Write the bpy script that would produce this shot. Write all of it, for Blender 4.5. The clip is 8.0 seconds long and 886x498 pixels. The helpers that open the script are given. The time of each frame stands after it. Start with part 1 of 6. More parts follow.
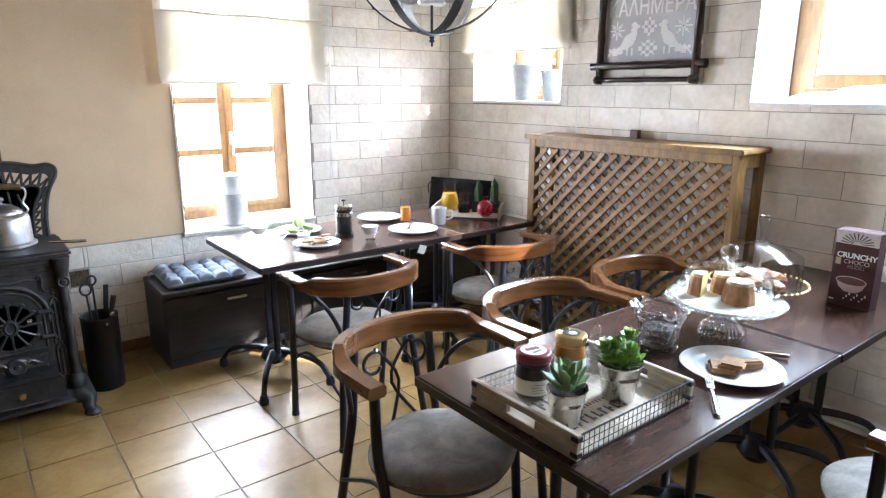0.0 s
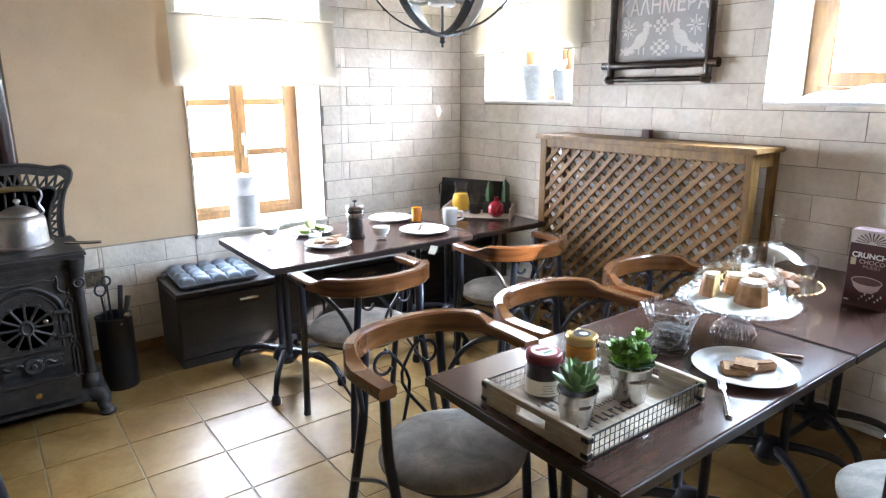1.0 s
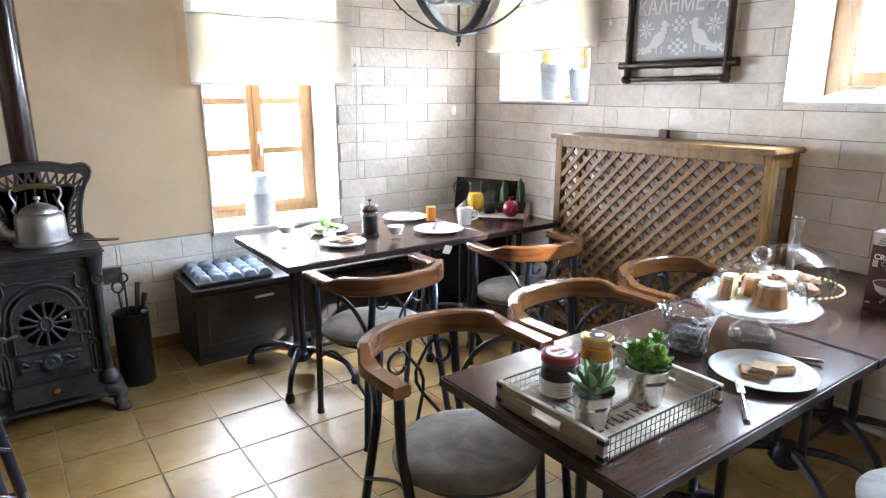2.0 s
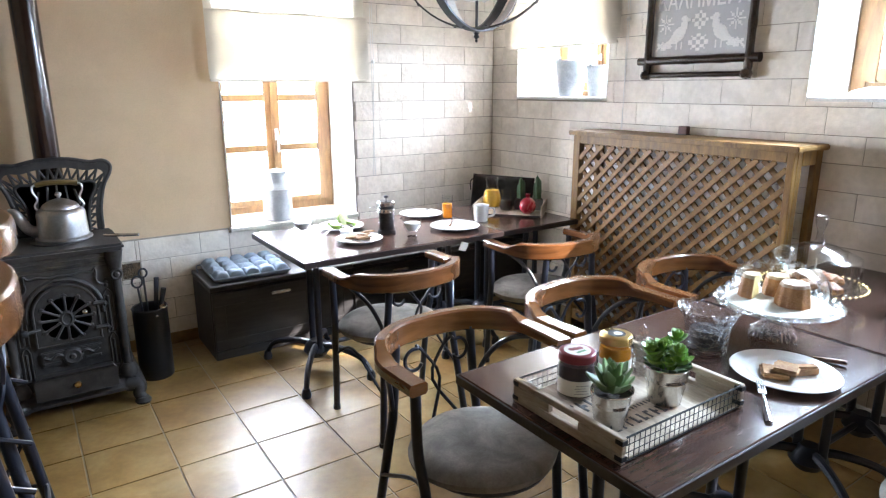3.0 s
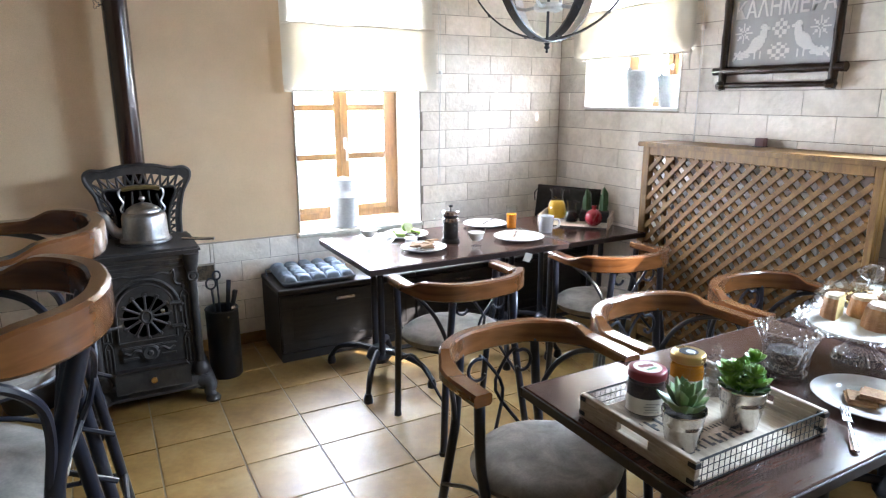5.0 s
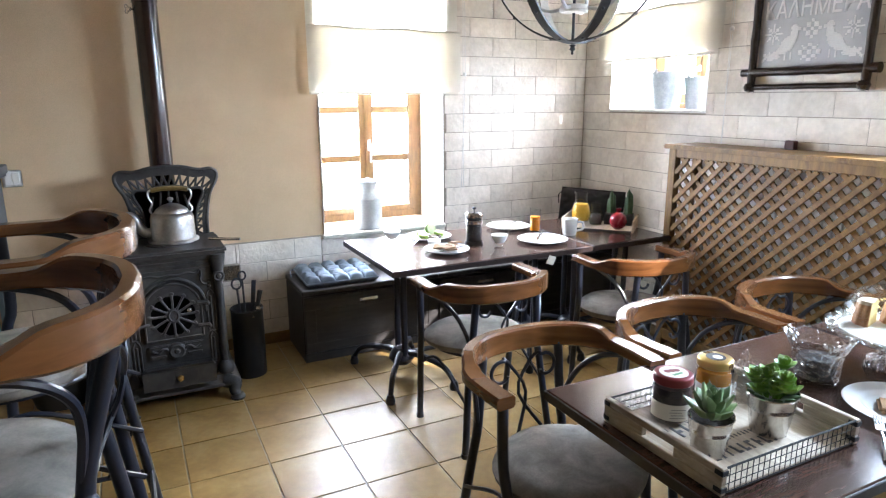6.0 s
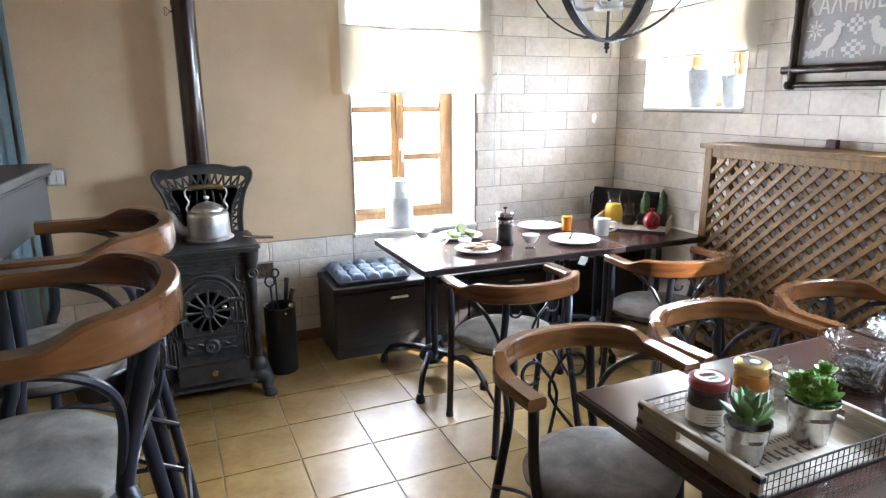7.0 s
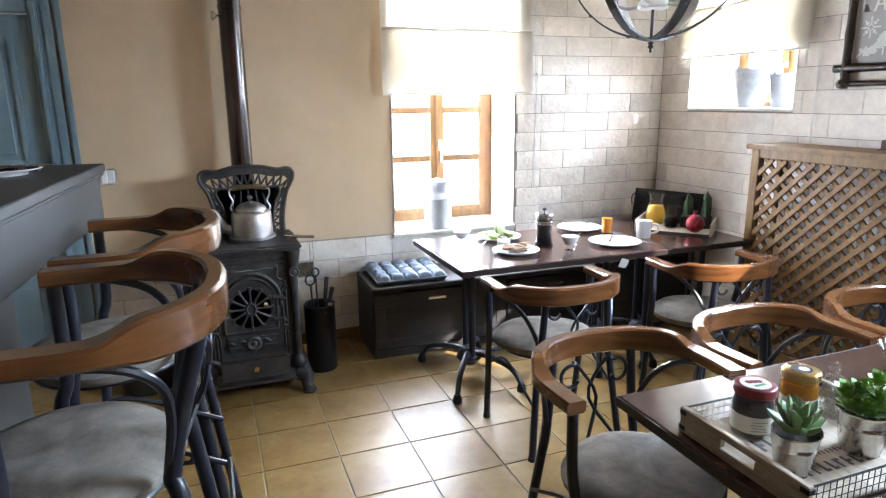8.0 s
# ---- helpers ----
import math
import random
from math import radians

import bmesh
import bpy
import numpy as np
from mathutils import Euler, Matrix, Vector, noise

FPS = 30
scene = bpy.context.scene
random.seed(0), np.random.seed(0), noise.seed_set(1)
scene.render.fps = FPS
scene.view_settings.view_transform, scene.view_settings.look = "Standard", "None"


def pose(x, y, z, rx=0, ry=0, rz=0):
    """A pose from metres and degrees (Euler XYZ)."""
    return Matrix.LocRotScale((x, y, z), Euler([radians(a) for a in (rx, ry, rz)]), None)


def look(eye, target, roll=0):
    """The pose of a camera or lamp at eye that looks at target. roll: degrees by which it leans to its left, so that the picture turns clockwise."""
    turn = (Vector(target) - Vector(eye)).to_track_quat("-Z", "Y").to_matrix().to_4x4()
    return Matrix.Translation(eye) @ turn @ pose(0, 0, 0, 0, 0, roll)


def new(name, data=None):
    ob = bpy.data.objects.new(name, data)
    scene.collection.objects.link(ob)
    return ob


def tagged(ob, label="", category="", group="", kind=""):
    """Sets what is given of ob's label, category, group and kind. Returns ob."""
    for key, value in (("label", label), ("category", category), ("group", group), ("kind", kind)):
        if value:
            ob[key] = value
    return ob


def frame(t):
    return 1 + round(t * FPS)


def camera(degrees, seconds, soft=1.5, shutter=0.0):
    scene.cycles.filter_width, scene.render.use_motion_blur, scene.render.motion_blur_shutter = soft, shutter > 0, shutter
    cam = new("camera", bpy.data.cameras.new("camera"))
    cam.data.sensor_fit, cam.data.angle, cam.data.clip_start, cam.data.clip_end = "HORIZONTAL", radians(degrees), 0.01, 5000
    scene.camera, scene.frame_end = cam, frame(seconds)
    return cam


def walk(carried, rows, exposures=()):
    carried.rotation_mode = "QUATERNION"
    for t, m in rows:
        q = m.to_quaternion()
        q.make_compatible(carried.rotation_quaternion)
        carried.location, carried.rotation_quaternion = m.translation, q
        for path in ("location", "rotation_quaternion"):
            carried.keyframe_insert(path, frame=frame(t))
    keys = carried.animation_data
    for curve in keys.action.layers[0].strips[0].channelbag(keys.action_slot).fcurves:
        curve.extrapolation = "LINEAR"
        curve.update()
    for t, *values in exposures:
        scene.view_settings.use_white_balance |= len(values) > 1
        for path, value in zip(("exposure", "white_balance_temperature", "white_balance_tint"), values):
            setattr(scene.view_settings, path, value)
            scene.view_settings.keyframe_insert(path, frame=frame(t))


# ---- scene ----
cam = camera(70.35, 8.0, 1.25)
ROWS = [
    (0, pose(0.0000, 0.0000, 1.5700, 75.853, -0.119, -37.858)),
    (0.5, pose(0.0015, -0.0055, 1.5705, 75.894, 0.100, -37.374)),
    (1, pose(0.0025, -0.0045, 1.5703, 75.909, 0.200, -36.830)),
    (1.5, pose(0.0015, -0.0012, 1.5698, 75.925, 0.133, -36.209)),
    (3, pose(0.0013, 0.0125, 1.5670, 75.594, 0.173, -34.118)),
    (3.5, pose(-0.0010, 0.0156, 1.5680, 75.460, 0.220, -33.167)),
    (4, pose(-0.0081, 0.0177, 1.5688, 75.583, 0.166, -31.445)),
    (4.5, pose(-0.0158, 0.0211, 1.5702, 76.100, 0.130, -29.808)),
    (6, pose(-0.0254, 0.0246, 1.5703, 76.644, 0.209, -26.473)),
    (6.5, pose(-0.0287, 0.0270, 1.5716, 76.659, 0.250, -25.282)),
    (7, pose(-0.0308, 0.0270, 1.5729, 76.564, 0.420, -23.739)),
    (7.5, pose(-0.0335, 0.0260, 1.5735, 76.613, 0.630, -22.160)),
    (8, pose(-0.0381, 0.0275, 1.5735, 76.664, 0.659, -20.309)),
]
walk(cam, ROWS, [(0.0, 2.36, 6030, 16), (3.0, 2.32, 6030, 16), (8.0, 2.29, 6080, 16)])

# ---------- light ----------
YN, XE = 4.06, 3.22          # inner faces of the north and east walls
XW, YS = -2.6, -2.6          # inner faces of the west and south walls
TOP = 2.75                   # ceiling

world = bpy.data.worlds.new("sky")
scene.world = world
world.use_nodes = True
_nt = world.node_tree
_sky = _nt.nodes.new("ShaderNodeTexSky")
_sky.sky_type, _sky.sun_disc = "NISHITA", False
SUN_FROM = Vector((1.0, -1.50, 0.93)).normalized()
_sky.sun_elevation = math.asin(SUN_FROM.z)
_sky.sun_rotation = math.atan2(SUN_FROM.x, SUN_FROM.y)
_nt.links.new(_sky.outputs[0], _nt.nodes["Background"].inputs[0])
_nt.nodes["Background"].inputs[1].default_value = 0.15

sun = new("sun", bpy.data.lights.new("sun", "SUN"))
sun.data.energy, sun.data.angle, sun.data.color = 5.0, radians(0.5), (1.0, 0.95, 0.88)
sun.matrix_world = look(SUN_FROM * 10, (0, 0, 0))


def sky_lamp(x, y, z, tx, ty, tz, w, h, power, tint=(0.84, 0.93, 1.0)):
    """Daylight that enters through one window opening."""
    lamp = new("window_daylight", bpy.data.lights.new("window_daylight", "AREA"))
    lamp.data.shape, lamp.data.size, lamp.data.size_y = "RECTANGLE", w, h
    lamp.data.energy, lamp.data.color, lamp.data.spread = power, tint, radians(125)
    lamp.matrix_world = look((x, y, z), (tx, ty, tz))
    return lamp


sky_lamp(1.53, YN + 0.50, 1.53, 1.9, 1.2, 0.7, 0.86, 1.6, 55)
sky_lamp(XE + 0.50, 3.31, 1.92, 1.2, 3.0, 1.0, 0.86, 0.82, 37)
sky_lamp(XE + 0.50, 0.95, 1.95, 2.1, 1.4, 0.3, 1.25, 0.85, 52, (0.66, 0.84, 1.0))
# extra lamp at the added, unseen south-east opening; lights the near table
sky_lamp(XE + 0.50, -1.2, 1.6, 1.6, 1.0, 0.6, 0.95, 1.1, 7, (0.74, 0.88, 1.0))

# ---------- materials ----------


def shader(name):
    m = bpy.data.materials.new(name)
    m.use_nodes = True
    nt = m.node_tree
    return m, nt, nt.nodes["Principled BSDF"]


def node(nt, kind, **vals):
    n = nt.nodes.new(kind)
    for k, v in vals.items():
        if k in n.inputs:
            n.inputs[k].default_value = v
    return n


def coords(nt, scale=(1, 1, 1), space="Object"):
    tc = nt.nodes.new("ShaderNodeTexCoord")
    mp = nt.nodes.new("ShaderNodeMapping")
    mp.inputs["Scale"].default_value = scale
    nt.links.new(tc.outputs[space], mp.inputs["Vector"])
    return mp.outputs[0]


def ramp(nt, fac, stops):
    r = nt.nodes.new("ShaderNodeValToRGB")
    el = r.color_ramp.elements
    el[0].position, el[0].color = stops[0][0], (*stops[0][1], 1)
    el[1].position, el[1].color = stops[-1][0], (*stops[-1][1], 1)
    for p, c in stops[1:-1]:
        e = el.new(p)
        e.color = (*c, 1)
    nt.links.new(fac, r.inputs[0])
    return r.outputs[0]


def mix(nt, a, b, fac, mode="MIX"):
    n = nt.nodes.new("ShaderNodeMix")
    n.data_type, n.blend_type = "RGBA", mode
    for sock, v in ((0, fac), (6, a), (7, b)):
        if isinstance(v, (int, float)):
            n.inputs[sock].default_value = v
        elif isinstance(v, tuple):
            n.inputs[sock].default_value = (*v, 1)
        else:
            nt.links.new(v, n.inputs[sock])
    return n.outputs[2]


def bump(nt, p, height, strength=0.3, dist=0.01):
    b = nt.nodes.new("ShaderNodeBump")
    b.inputs["Strength"].default_value, b.inputs["Distance"].default_value = strength, dist
    nt.links.new(height, b.inputs["Height"])
    nt.links.new(b.outputs[0], p.inputs["Normal"])


def noise_tex(nt, vec, scale, detail=5, rough=0.55, dist=0.0):
    n = nt.nodes.new("ShaderNodeTexNoise")
    n.inputs["Scale"].default_value, n.inputs["Detail"].default_value = scale, detail
    n.inputs["Roughness"].default_value, n.inputs["Distortion"].default_value = rough, dist
    nt.links.new(vec, n.inputs["Vector"])
    return n.outputs["Fac"]


def rough_from(nt, p, fac, lo, hi):
    mr = nt.nodes.new("ShaderNodeMapRange")
    mr.inputs["To Min"].default_value, mr.inputs["To Max"].default_value = lo, hi
    nt.links.new(fac, mr.inputs["Value"])
    nt.links.new(mr.outputs[0], p.inputs["Roughness"])


def mottled(name, c1, c2, scale=8, fine=80, rough=(0.5, 0.7), metal=0.0, bumps=0.15, c3=None, per_object=0.0, stretch=(1, 1, 1), dist=0.004, space="Object", speckle=0.6):
    """A surface with coarse blotches, fine grain and relief."""
    m, nt, p = shader(name)
    v = coords(nt, stretch, space)
    if per_object:
        shift = nt.nodes.new("ShaderNodeVectorMath")
        shift.operation = "MULTIPLY_ADD"
        rnd = nt.nodes.new("ShaderNodeObjectInfo")
        nt.links.new(rnd.outputs["Random"], shift.inputs[0])
        shift.inputs[1].default_value = (37.0, 53.0, 29.0)
        nt.links.new(v, shift.inputs[2])
        v = shift.outputs[0]
    big, small = noise_tex(nt, v, scale, 4, 0.6, 0.4), noise_tex(nt, v, fine, 3)
    col = ramp(nt, big, [(0.3, c1), (0.7, c2)] if c3 is None else [(0.28, c1), (0.5, c2), (0.72, c3)])
    grain = ramp(nt, small, [(0.3, (0.8, 0.8, 0.8)), (0.7, (1.1, 1.1, 1.1))])
    col = mix(nt, col, grain, speckle, "MULTIPLY")
    if per_object:
        oi = nt.nodes.new("ShaderNodeObjectInfo")
        lo, hi = 1 - per_object, 1 + per_object * 0.6
        col = mix(nt, col, ramp(nt, oi.outputs["Random"], [(0.0, (lo, lo, lo * 0.99)), (1.0, (hi, hi, hi))]), 1.0, "MULTIPLY")
    nt.links.new(col, p.inputs["Base Color"])
    p.inputs["Metallic"].default_value = metal
    rough_from(nt, p, big, *rough)
    bump(nt, p, mix(nt, big, small, 0.5), bumps, dist)
    return m


def wood(name, dark, light, scale=6, rough=(0.3, 0.45), stretch=(1, 8, 8), bumps=0.1, coat=0.0, streak=0.55):
    """Grain that runs along the object's own x axis."""
    m, nt, p = shader(name)
    v = coords(nt, stretch)
    w = nt.nodes.new("ShaderNodeTexNoise")
    w.inputs["Scale"].default_value, w.inputs["Detail"].default_value, w.inputs["Distortion"].default_value = scale, 6, 1.2
    nt.links.new(v, w.inputs["Vector"])
    fine = noise_tex(nt, v, scale * 9, 3)
    col = ramp(nt, w.outputs["Fac"], [(0.3, dark), (0.68, light)])
    col = mix(nt, col, ramp(nt, fine, [(0.3, (0.72, 0.7, 0.68)), (0.6, (1.05, 1.05, 1.05))]), streak, "MULTIPLY")
    nt.links.new(col, p.inputs["Base Color"])
    rough_from(nt, p, w.outputs["Fac"], *rough)
    p.inputs["Coat Weight"].default_value, p.inputs["Coat Roughness"].default_value = coat, 0.15
    bump(nt, p, fine, bumps, 0.002)
    return m


def plain(name, col, rough=0.5, metal=0.0, bumps=0.0, fine=200, coat=0.0):
    m, nt, p = shader(name)
    v = coords(nt)
    n = noise_tex(nt, v, fine, 3)
    n2 = noise_tex(nt, v, fine / 12, 3)
    nt.links.new(mix(nt, col, ramp(nt, n2, [(0.3, (0.86, 0.86, 0.86)), (0.7, (1.06, 1.06, 1.06))]), 0.7, "MULTIPLY"), p.inputs["Base Color"])
    p.inputs["Metallic"].default_value = metal
    p.inputs["Coat Weight"].default_value = coat
    rough_from(nt, p, n2, max(0.02, rough * 0.8), min(1, rough * 1.2))
    if bumps:
        bump(nt, p, n, bumps, 0.002)
    return m


def glass(name, tint=(1, 1, 1), rough=0.0, ior=1.45):
    m, nt, p = shader(name)
    p.inputs["Base Color"].default_value = (*tint, 1)
    p.inputs["Transmission Weight"].default_value = 1.0
    p.inputs["Roughness"].default_value, p.inputs["IOR"].default_value = rough, ior
    return m


M_PLASTER = mottled("cream plaster", (0.60, 0.440, 0.275), (0.67, 0.500, 0.325), 3, 220, (0.8, 0.95), bumps=0.12, dist=0.002)
M_CEIL = mottled("beige ceiling paint", (0.40, 0.33, 0.25), (0.48, 0.40, 0.31), 2, 150, (0.8, 0.95), bumps=0.05)
M_REVEAL = mottled("white reveal plaster", (0.78, 0.77, 0.74), (0.84, 0.83, 0.80), 4, 120, (0.75, 0.9), bumps=0.2)
M_STONE = mottled("stone-look wall tile", (0.68, 0.61, 0.53), (0.78, 0.715, 0.635), 7, 34, (0.36, 0.60), bumps=0.7, c3=(0.85, 0.79, 0.715), per_object=0.12, dist=0.010, speckle=0.4)
M_GROUT = mottled("wall grout", (0.26, 0.22, 0.175), (0.36, 0.32, 0.265), 20, 200, (0.8, 0.95), bumps=0.2)
M_FTILE = mottled("ochre floor tile", (0.190, 0.098, 0.026), (0.275, 0.165, 0.052), 4, 30, (0.34, 0.50), bumps=0.12, c3=(0.335, 0.235, 0.105), per_object=0.10, dist=0.003)
M_FTILE.node_tree.nodes["Principled BSDF"].inputs["Specular IOR Level"].default_value = 0.34
M_FGROUT = mottled("floor grout", (0.26, 0.215, 0.16), (0.36, 0.31, 0.245), 15, 200, (0.8, 0.95), bumps=0.2)
M_WENGE = wood("dark brown table laminate", (0.040, 0.020, 0.0145), (0.062, 0.031, 0.022), 4, (0.13, 0.22), (1, 10, 10), 0.006)
M_EDGE = plain("dark table edging", (0.018, 0.010, 0.008), 0.35)
M_BENT = wood("honey bentwood", (0.088, 0.031, 0.009), (0.150, 0.058, 0.017), 1.6, (0.18, 0.28), (2.0, 2.0, 14), 0.02, 0.6, 0.16)
M_IRON = plain("black powder-coated steel", (0.010, 0.012, 0.020), 0.36, 0.0, 0.05, 300)
M_SUEDE = mottled("grey-brown microsuede", (0.115, 0.098, 0.080), (0.30, 0.268, 0.228), 9, 160, (0.8, 0.98), bumps=0.15)
M_BENCH = wood("black-brown bench veneer", (0.020, 0.018, 0.017), (0.036, 0.032, 0.029), 4, (0.38, 0.5), (1, 8, 8), 0.1)
M_PINE = wood("varnished pine", (0.135, 0.066, 0.013), (0.245, 0.130, 0.027), 4, (0.5, 0.68), (6, 6, 1.2), 0.12)
M_SASH = wood("orange-brown window wood", (0.145, 0.070, 0.020), (0.25, 0.125, 0.038), 5, (0.35, 0.5), (6, 6, 1.2), 0.1)
M_CAST = mottled("cast iron", (0.026, 0.024, 0.023), (0.058, 0.053, 0.049), 18, 140, (0.42, 0.62), 0.25, 0.35, dist=0.003)
M_ALU = mottled("worn aluminium", (0.42, 0.42, 0.43), (0.6, 0.6, 0.6), 14, 90, (0.28, 0.45), 1.0, 0.12, dist=0.002)
M_ZINC = mottled("galvanised zinc", (0.27, 0.29, 0.31), (0.37, 0.39, 0.41), 22, 120, (0.4, 0.6), 0.35, 0.1, dist=0.002)
M_STEEL = plain("polished steel", (0.62, 0.62, 0.63), 0.16, 1.0)
M_BRASS = plain("brass", (0.55, 0.38, 0.14), 0.28, 1.0)
M_CHINA = plain("white glazed china", (0.66, 0.65, 0.63), 0.12, 0.0, 0.0, 60, 0.4)
M_BLUE = mottled("grey-blue door paint", (0.17, 0.255, 0.295), (0.215, 0.31, 0.35), 5, 120, (0.4, 0.55), bumps=0.12)
M_BAR = mottled("grey bar paint", (0.027, 0.0285, 0.0275), (0.042, 0.0435, 0.042), 5, 130, (0.5, 0.65), bumps=0.1)
M_ENAMEL = plain("dark brown pipe enamel", (0.022, 0.008, 0.006), 0.18, 0.0, 0.0, 100, 0.35)
M_GLASS = glass("clear glass")
M_PANE = glass("window pane", (0.98, 1, 1))



def thin_glass(name, tint, gain, power=3.2, rough=0.03, cuts=0):
    """Thin clear glass: light passes straight on, and the surface shines by its angle."""
    m, nt, p = shader(name)
    nt.nodes.remove(p)
    clear, shine = nt.nodes.new("ShaderNodeBsdfTransparent"), nt.nodes.new("ShaderNodeBsdfGlossy")
    clear.inputs[0].default_value = (*tint, 1)
    shine.inputs["Roughness"].default_value = rough
    if cuts:
        vo, b = nt.nodes.new("ShaderNodeTexVoronoi"), nt.nodes.new("ShaderNodeBump")
        vo.inputs["Scale"].default_value = cuts
        nt.links.new(coords(nt), vo.inputs["Vector"])
        b.inputs["Strength"].default_value, b.inputs["Distance"].default_value = 0.8, 0.012
        nt.links.new(vo.outputs["Distance"], b.inputs["Height"])
        nt.links.new(b.outputs[0], shine.inputs["Normal"])
    lw = nt.nodes.new("ShaderNodeLayerWeight")
    lw.inputs["Blend"].default_value = 0.5
    fr = nt.nodes.new("ShaderNodeMath")
    fr.operation = "POWER"
    fr.inputs[1].default_value = power
    nt.links.new(lw.outputs["Facing"], fr.inputs[0])
    amp = nt.nodes.new("ShaderNodeMath")
    amp.operation, amp.use_clamp = "MULTIPLY_ADD", True
    amp.inputs[1].default_value, amp.inputs[2].default_value = gain * 0.58, gain * 0.03
    mx = nt.nodes.new("ShaderNodeMixShader")
    nt.links.new(fr.outputs[0], amp.inputs[0])
    nt.links.new(amp.outputs[0], mx.inputs[0])
    nt.links.new(clear.outputs[0], mx.inputs[1])
    nt.links.new(shine.outputs[0], mx.inputs[2])
    nt.links.new(mx.outputs[0], nt.nodes["Material Output"].inputs[0])
    return m


M_THIN = thin_glass("thin clear glass", (0.985, 0.992, 0.992), 0.75)
M_CUT = thin_glass("cut crystal", (0.93, 0.945, 0.95), 1.08, 1.3, 0.05, 48)
M_BLACK = plain("matt black plastic", (0.012, 0.012, 0.012), 0.55)
M_WHITE = plain("white plastic", (0.74, 0.73, 0.70), 0.35)


def cloth(name, c1, c2, through_light=0.0, weave=600, rough=0.95):
    m, nt, p = shader(name)
    v = coords(nt)
    big, fine = noise_tex(nt, v, 6, 4), noise_tex(nt, v, weave, 2)
    col = ramp(nt, big, [(0.3, c1), (0.7, c2)])
    col = mix(nt, col, ramp(nt, fine, [(0.3, (0.85, 0.85, 0.85)), (0.7, (1.08, 1.08, 1.08))]), 0.7, "MULTIPLY")
    nt.links.new(col, p.inputs["Base Color"])
    p.inputs["Roughness"].default_value = rough
    bump(nt, p, fine, 0.25, 0.002)
    if through_light:
        tr = nt.nodes.new("ShaderNodeBsdfTranslucent")
        nt.links.new(col, tr.inputs[0])
        mx = nt.nodes.new("ShaderNodeMixShader")
        mx.inputs[0].default_value = through_light
        nt.links.new(p.outputs[0], mx.inputs[1])
        nt.links.new(tr.outputs[0], mx.inputs[2])
        nt.links.new(mx.outputs[0], nt.nodes["Material Output"].inputs[0])
    return m


M_BLIND = cloth("cream linen blind", (0.74, 0.71, 0.63), (0.78, 0.75, 0.68), 0.42)
M_LINED = cloth("lined linen hem", (0.69, 0.645, 0.565), (0.75, 0.705, 0.625), 0.024)
M_CUSHION = cloth("blue-grey cotton cushion", (0.185, 0.235, 0.30), (0.265, 0.325, 0.40), 0.0, 250)

# ---------- mesh tools ----------


def part(name, bm, mat, parent=None, label="", smooth=False):
    """Links a bmesh as one mesh object under a thing or a part."""
    bmesh.ops.recalc_face_normals(bm, faces=bm.faces)
    me = bpy.data.meshes.new(name)
    bm.to_mesh(me)
    bm.free()
    for m in mat if isinstance(mat, (list, tuple)) else [mat]:
        me.materials.append(m)
    if smooth:
        me.shade_smooth()
        me.set_sharp_from_angle(angle=radians(38))
    ob = new(name, me)
    if parent is not None:
        ob.parent = parent
    if label:
        tagged(ob, label)
    return ob


def thing(name, m, label, category, group="", kind=""):
    ob = new(name)
    ob.empty_display_size = 0.1
    ob.matrix_world = m
    return tagged(ob, label, category, group, kind)


def solo(name, bm, mat, label, category, m=None, group="", kind="", smooth=False):
    ob = part(name, bm, mat, None, "", smooth)
    if m is not None:
        ob.matrix_world = m
    return tagged(ob, label, category, group, kind)


def box(x0, x1, y0, y1, z0, z1, bevel=0.0, bm=None, seg=1):
    own = bmesh.new()
    bmesh.ops.create_cube(own, size=1)
    for v in own.verts:
        v.co = Vector(((x0 + x1) / 2 + v.co.x * (x1 - x0), (y0 + y1) / 2 + v.co.y * (y1 - y0), (z0 + z1) / 2 + v.co.z * (z1 - z0)))
    if bevel:
        bmesh.ops.bevel(own, geom=own.edges[:], offset=bevel, segments=seg, affect="EDGES", clamp_overlap=True)
    return merge(bm, own)


def merge(bm, own, m=None):
    if m is not None:
        own.transform(m)
    if bm is None:
        return own
    me = bpy.data.meshes.new("scratch")
    own.to_mesh(me)
    own.free()
    bm.from_mesh(me)
    bpy.data.meshes.remove(me)
    return bm


def lathe(profile, n=28, bm=None, m=None, wave=None):
    """Turns (radius, height) pairs round the z axis; wave(angle, i) scales the radius."""
    own = bmesh.new()
    rings = []
    for i, (r, z) in enumerate(profile):
        if r < 1e-5:
            rings.append([own.verts.new((0, 0, z))])
        else:
            ring = []
            for k in range(n):
                a = 2 * math.pi * k / n
                q = r * (wave(a, i) if wave else 1)
                ring.append(own.verts.new((q * math.cos(a), q * math.sin(a), z)))
            rings.append(ring)
    for a, b in zip(rings, rings[1:]):
        for k in range(n):
            j = (k + 1) % n
            if len(a) == 1 and len(b) == 1:
                continue
            if len(a) == 1:
                own.faces.new((a[0], b[k], b[j]))
            elif len(b) == 1:
                own.faces.new((a[k], a[j], b[0]))
            else:
                own.faces.new((a[k], a[j], b[j], b[k]))
    return merge(bm, own, m)


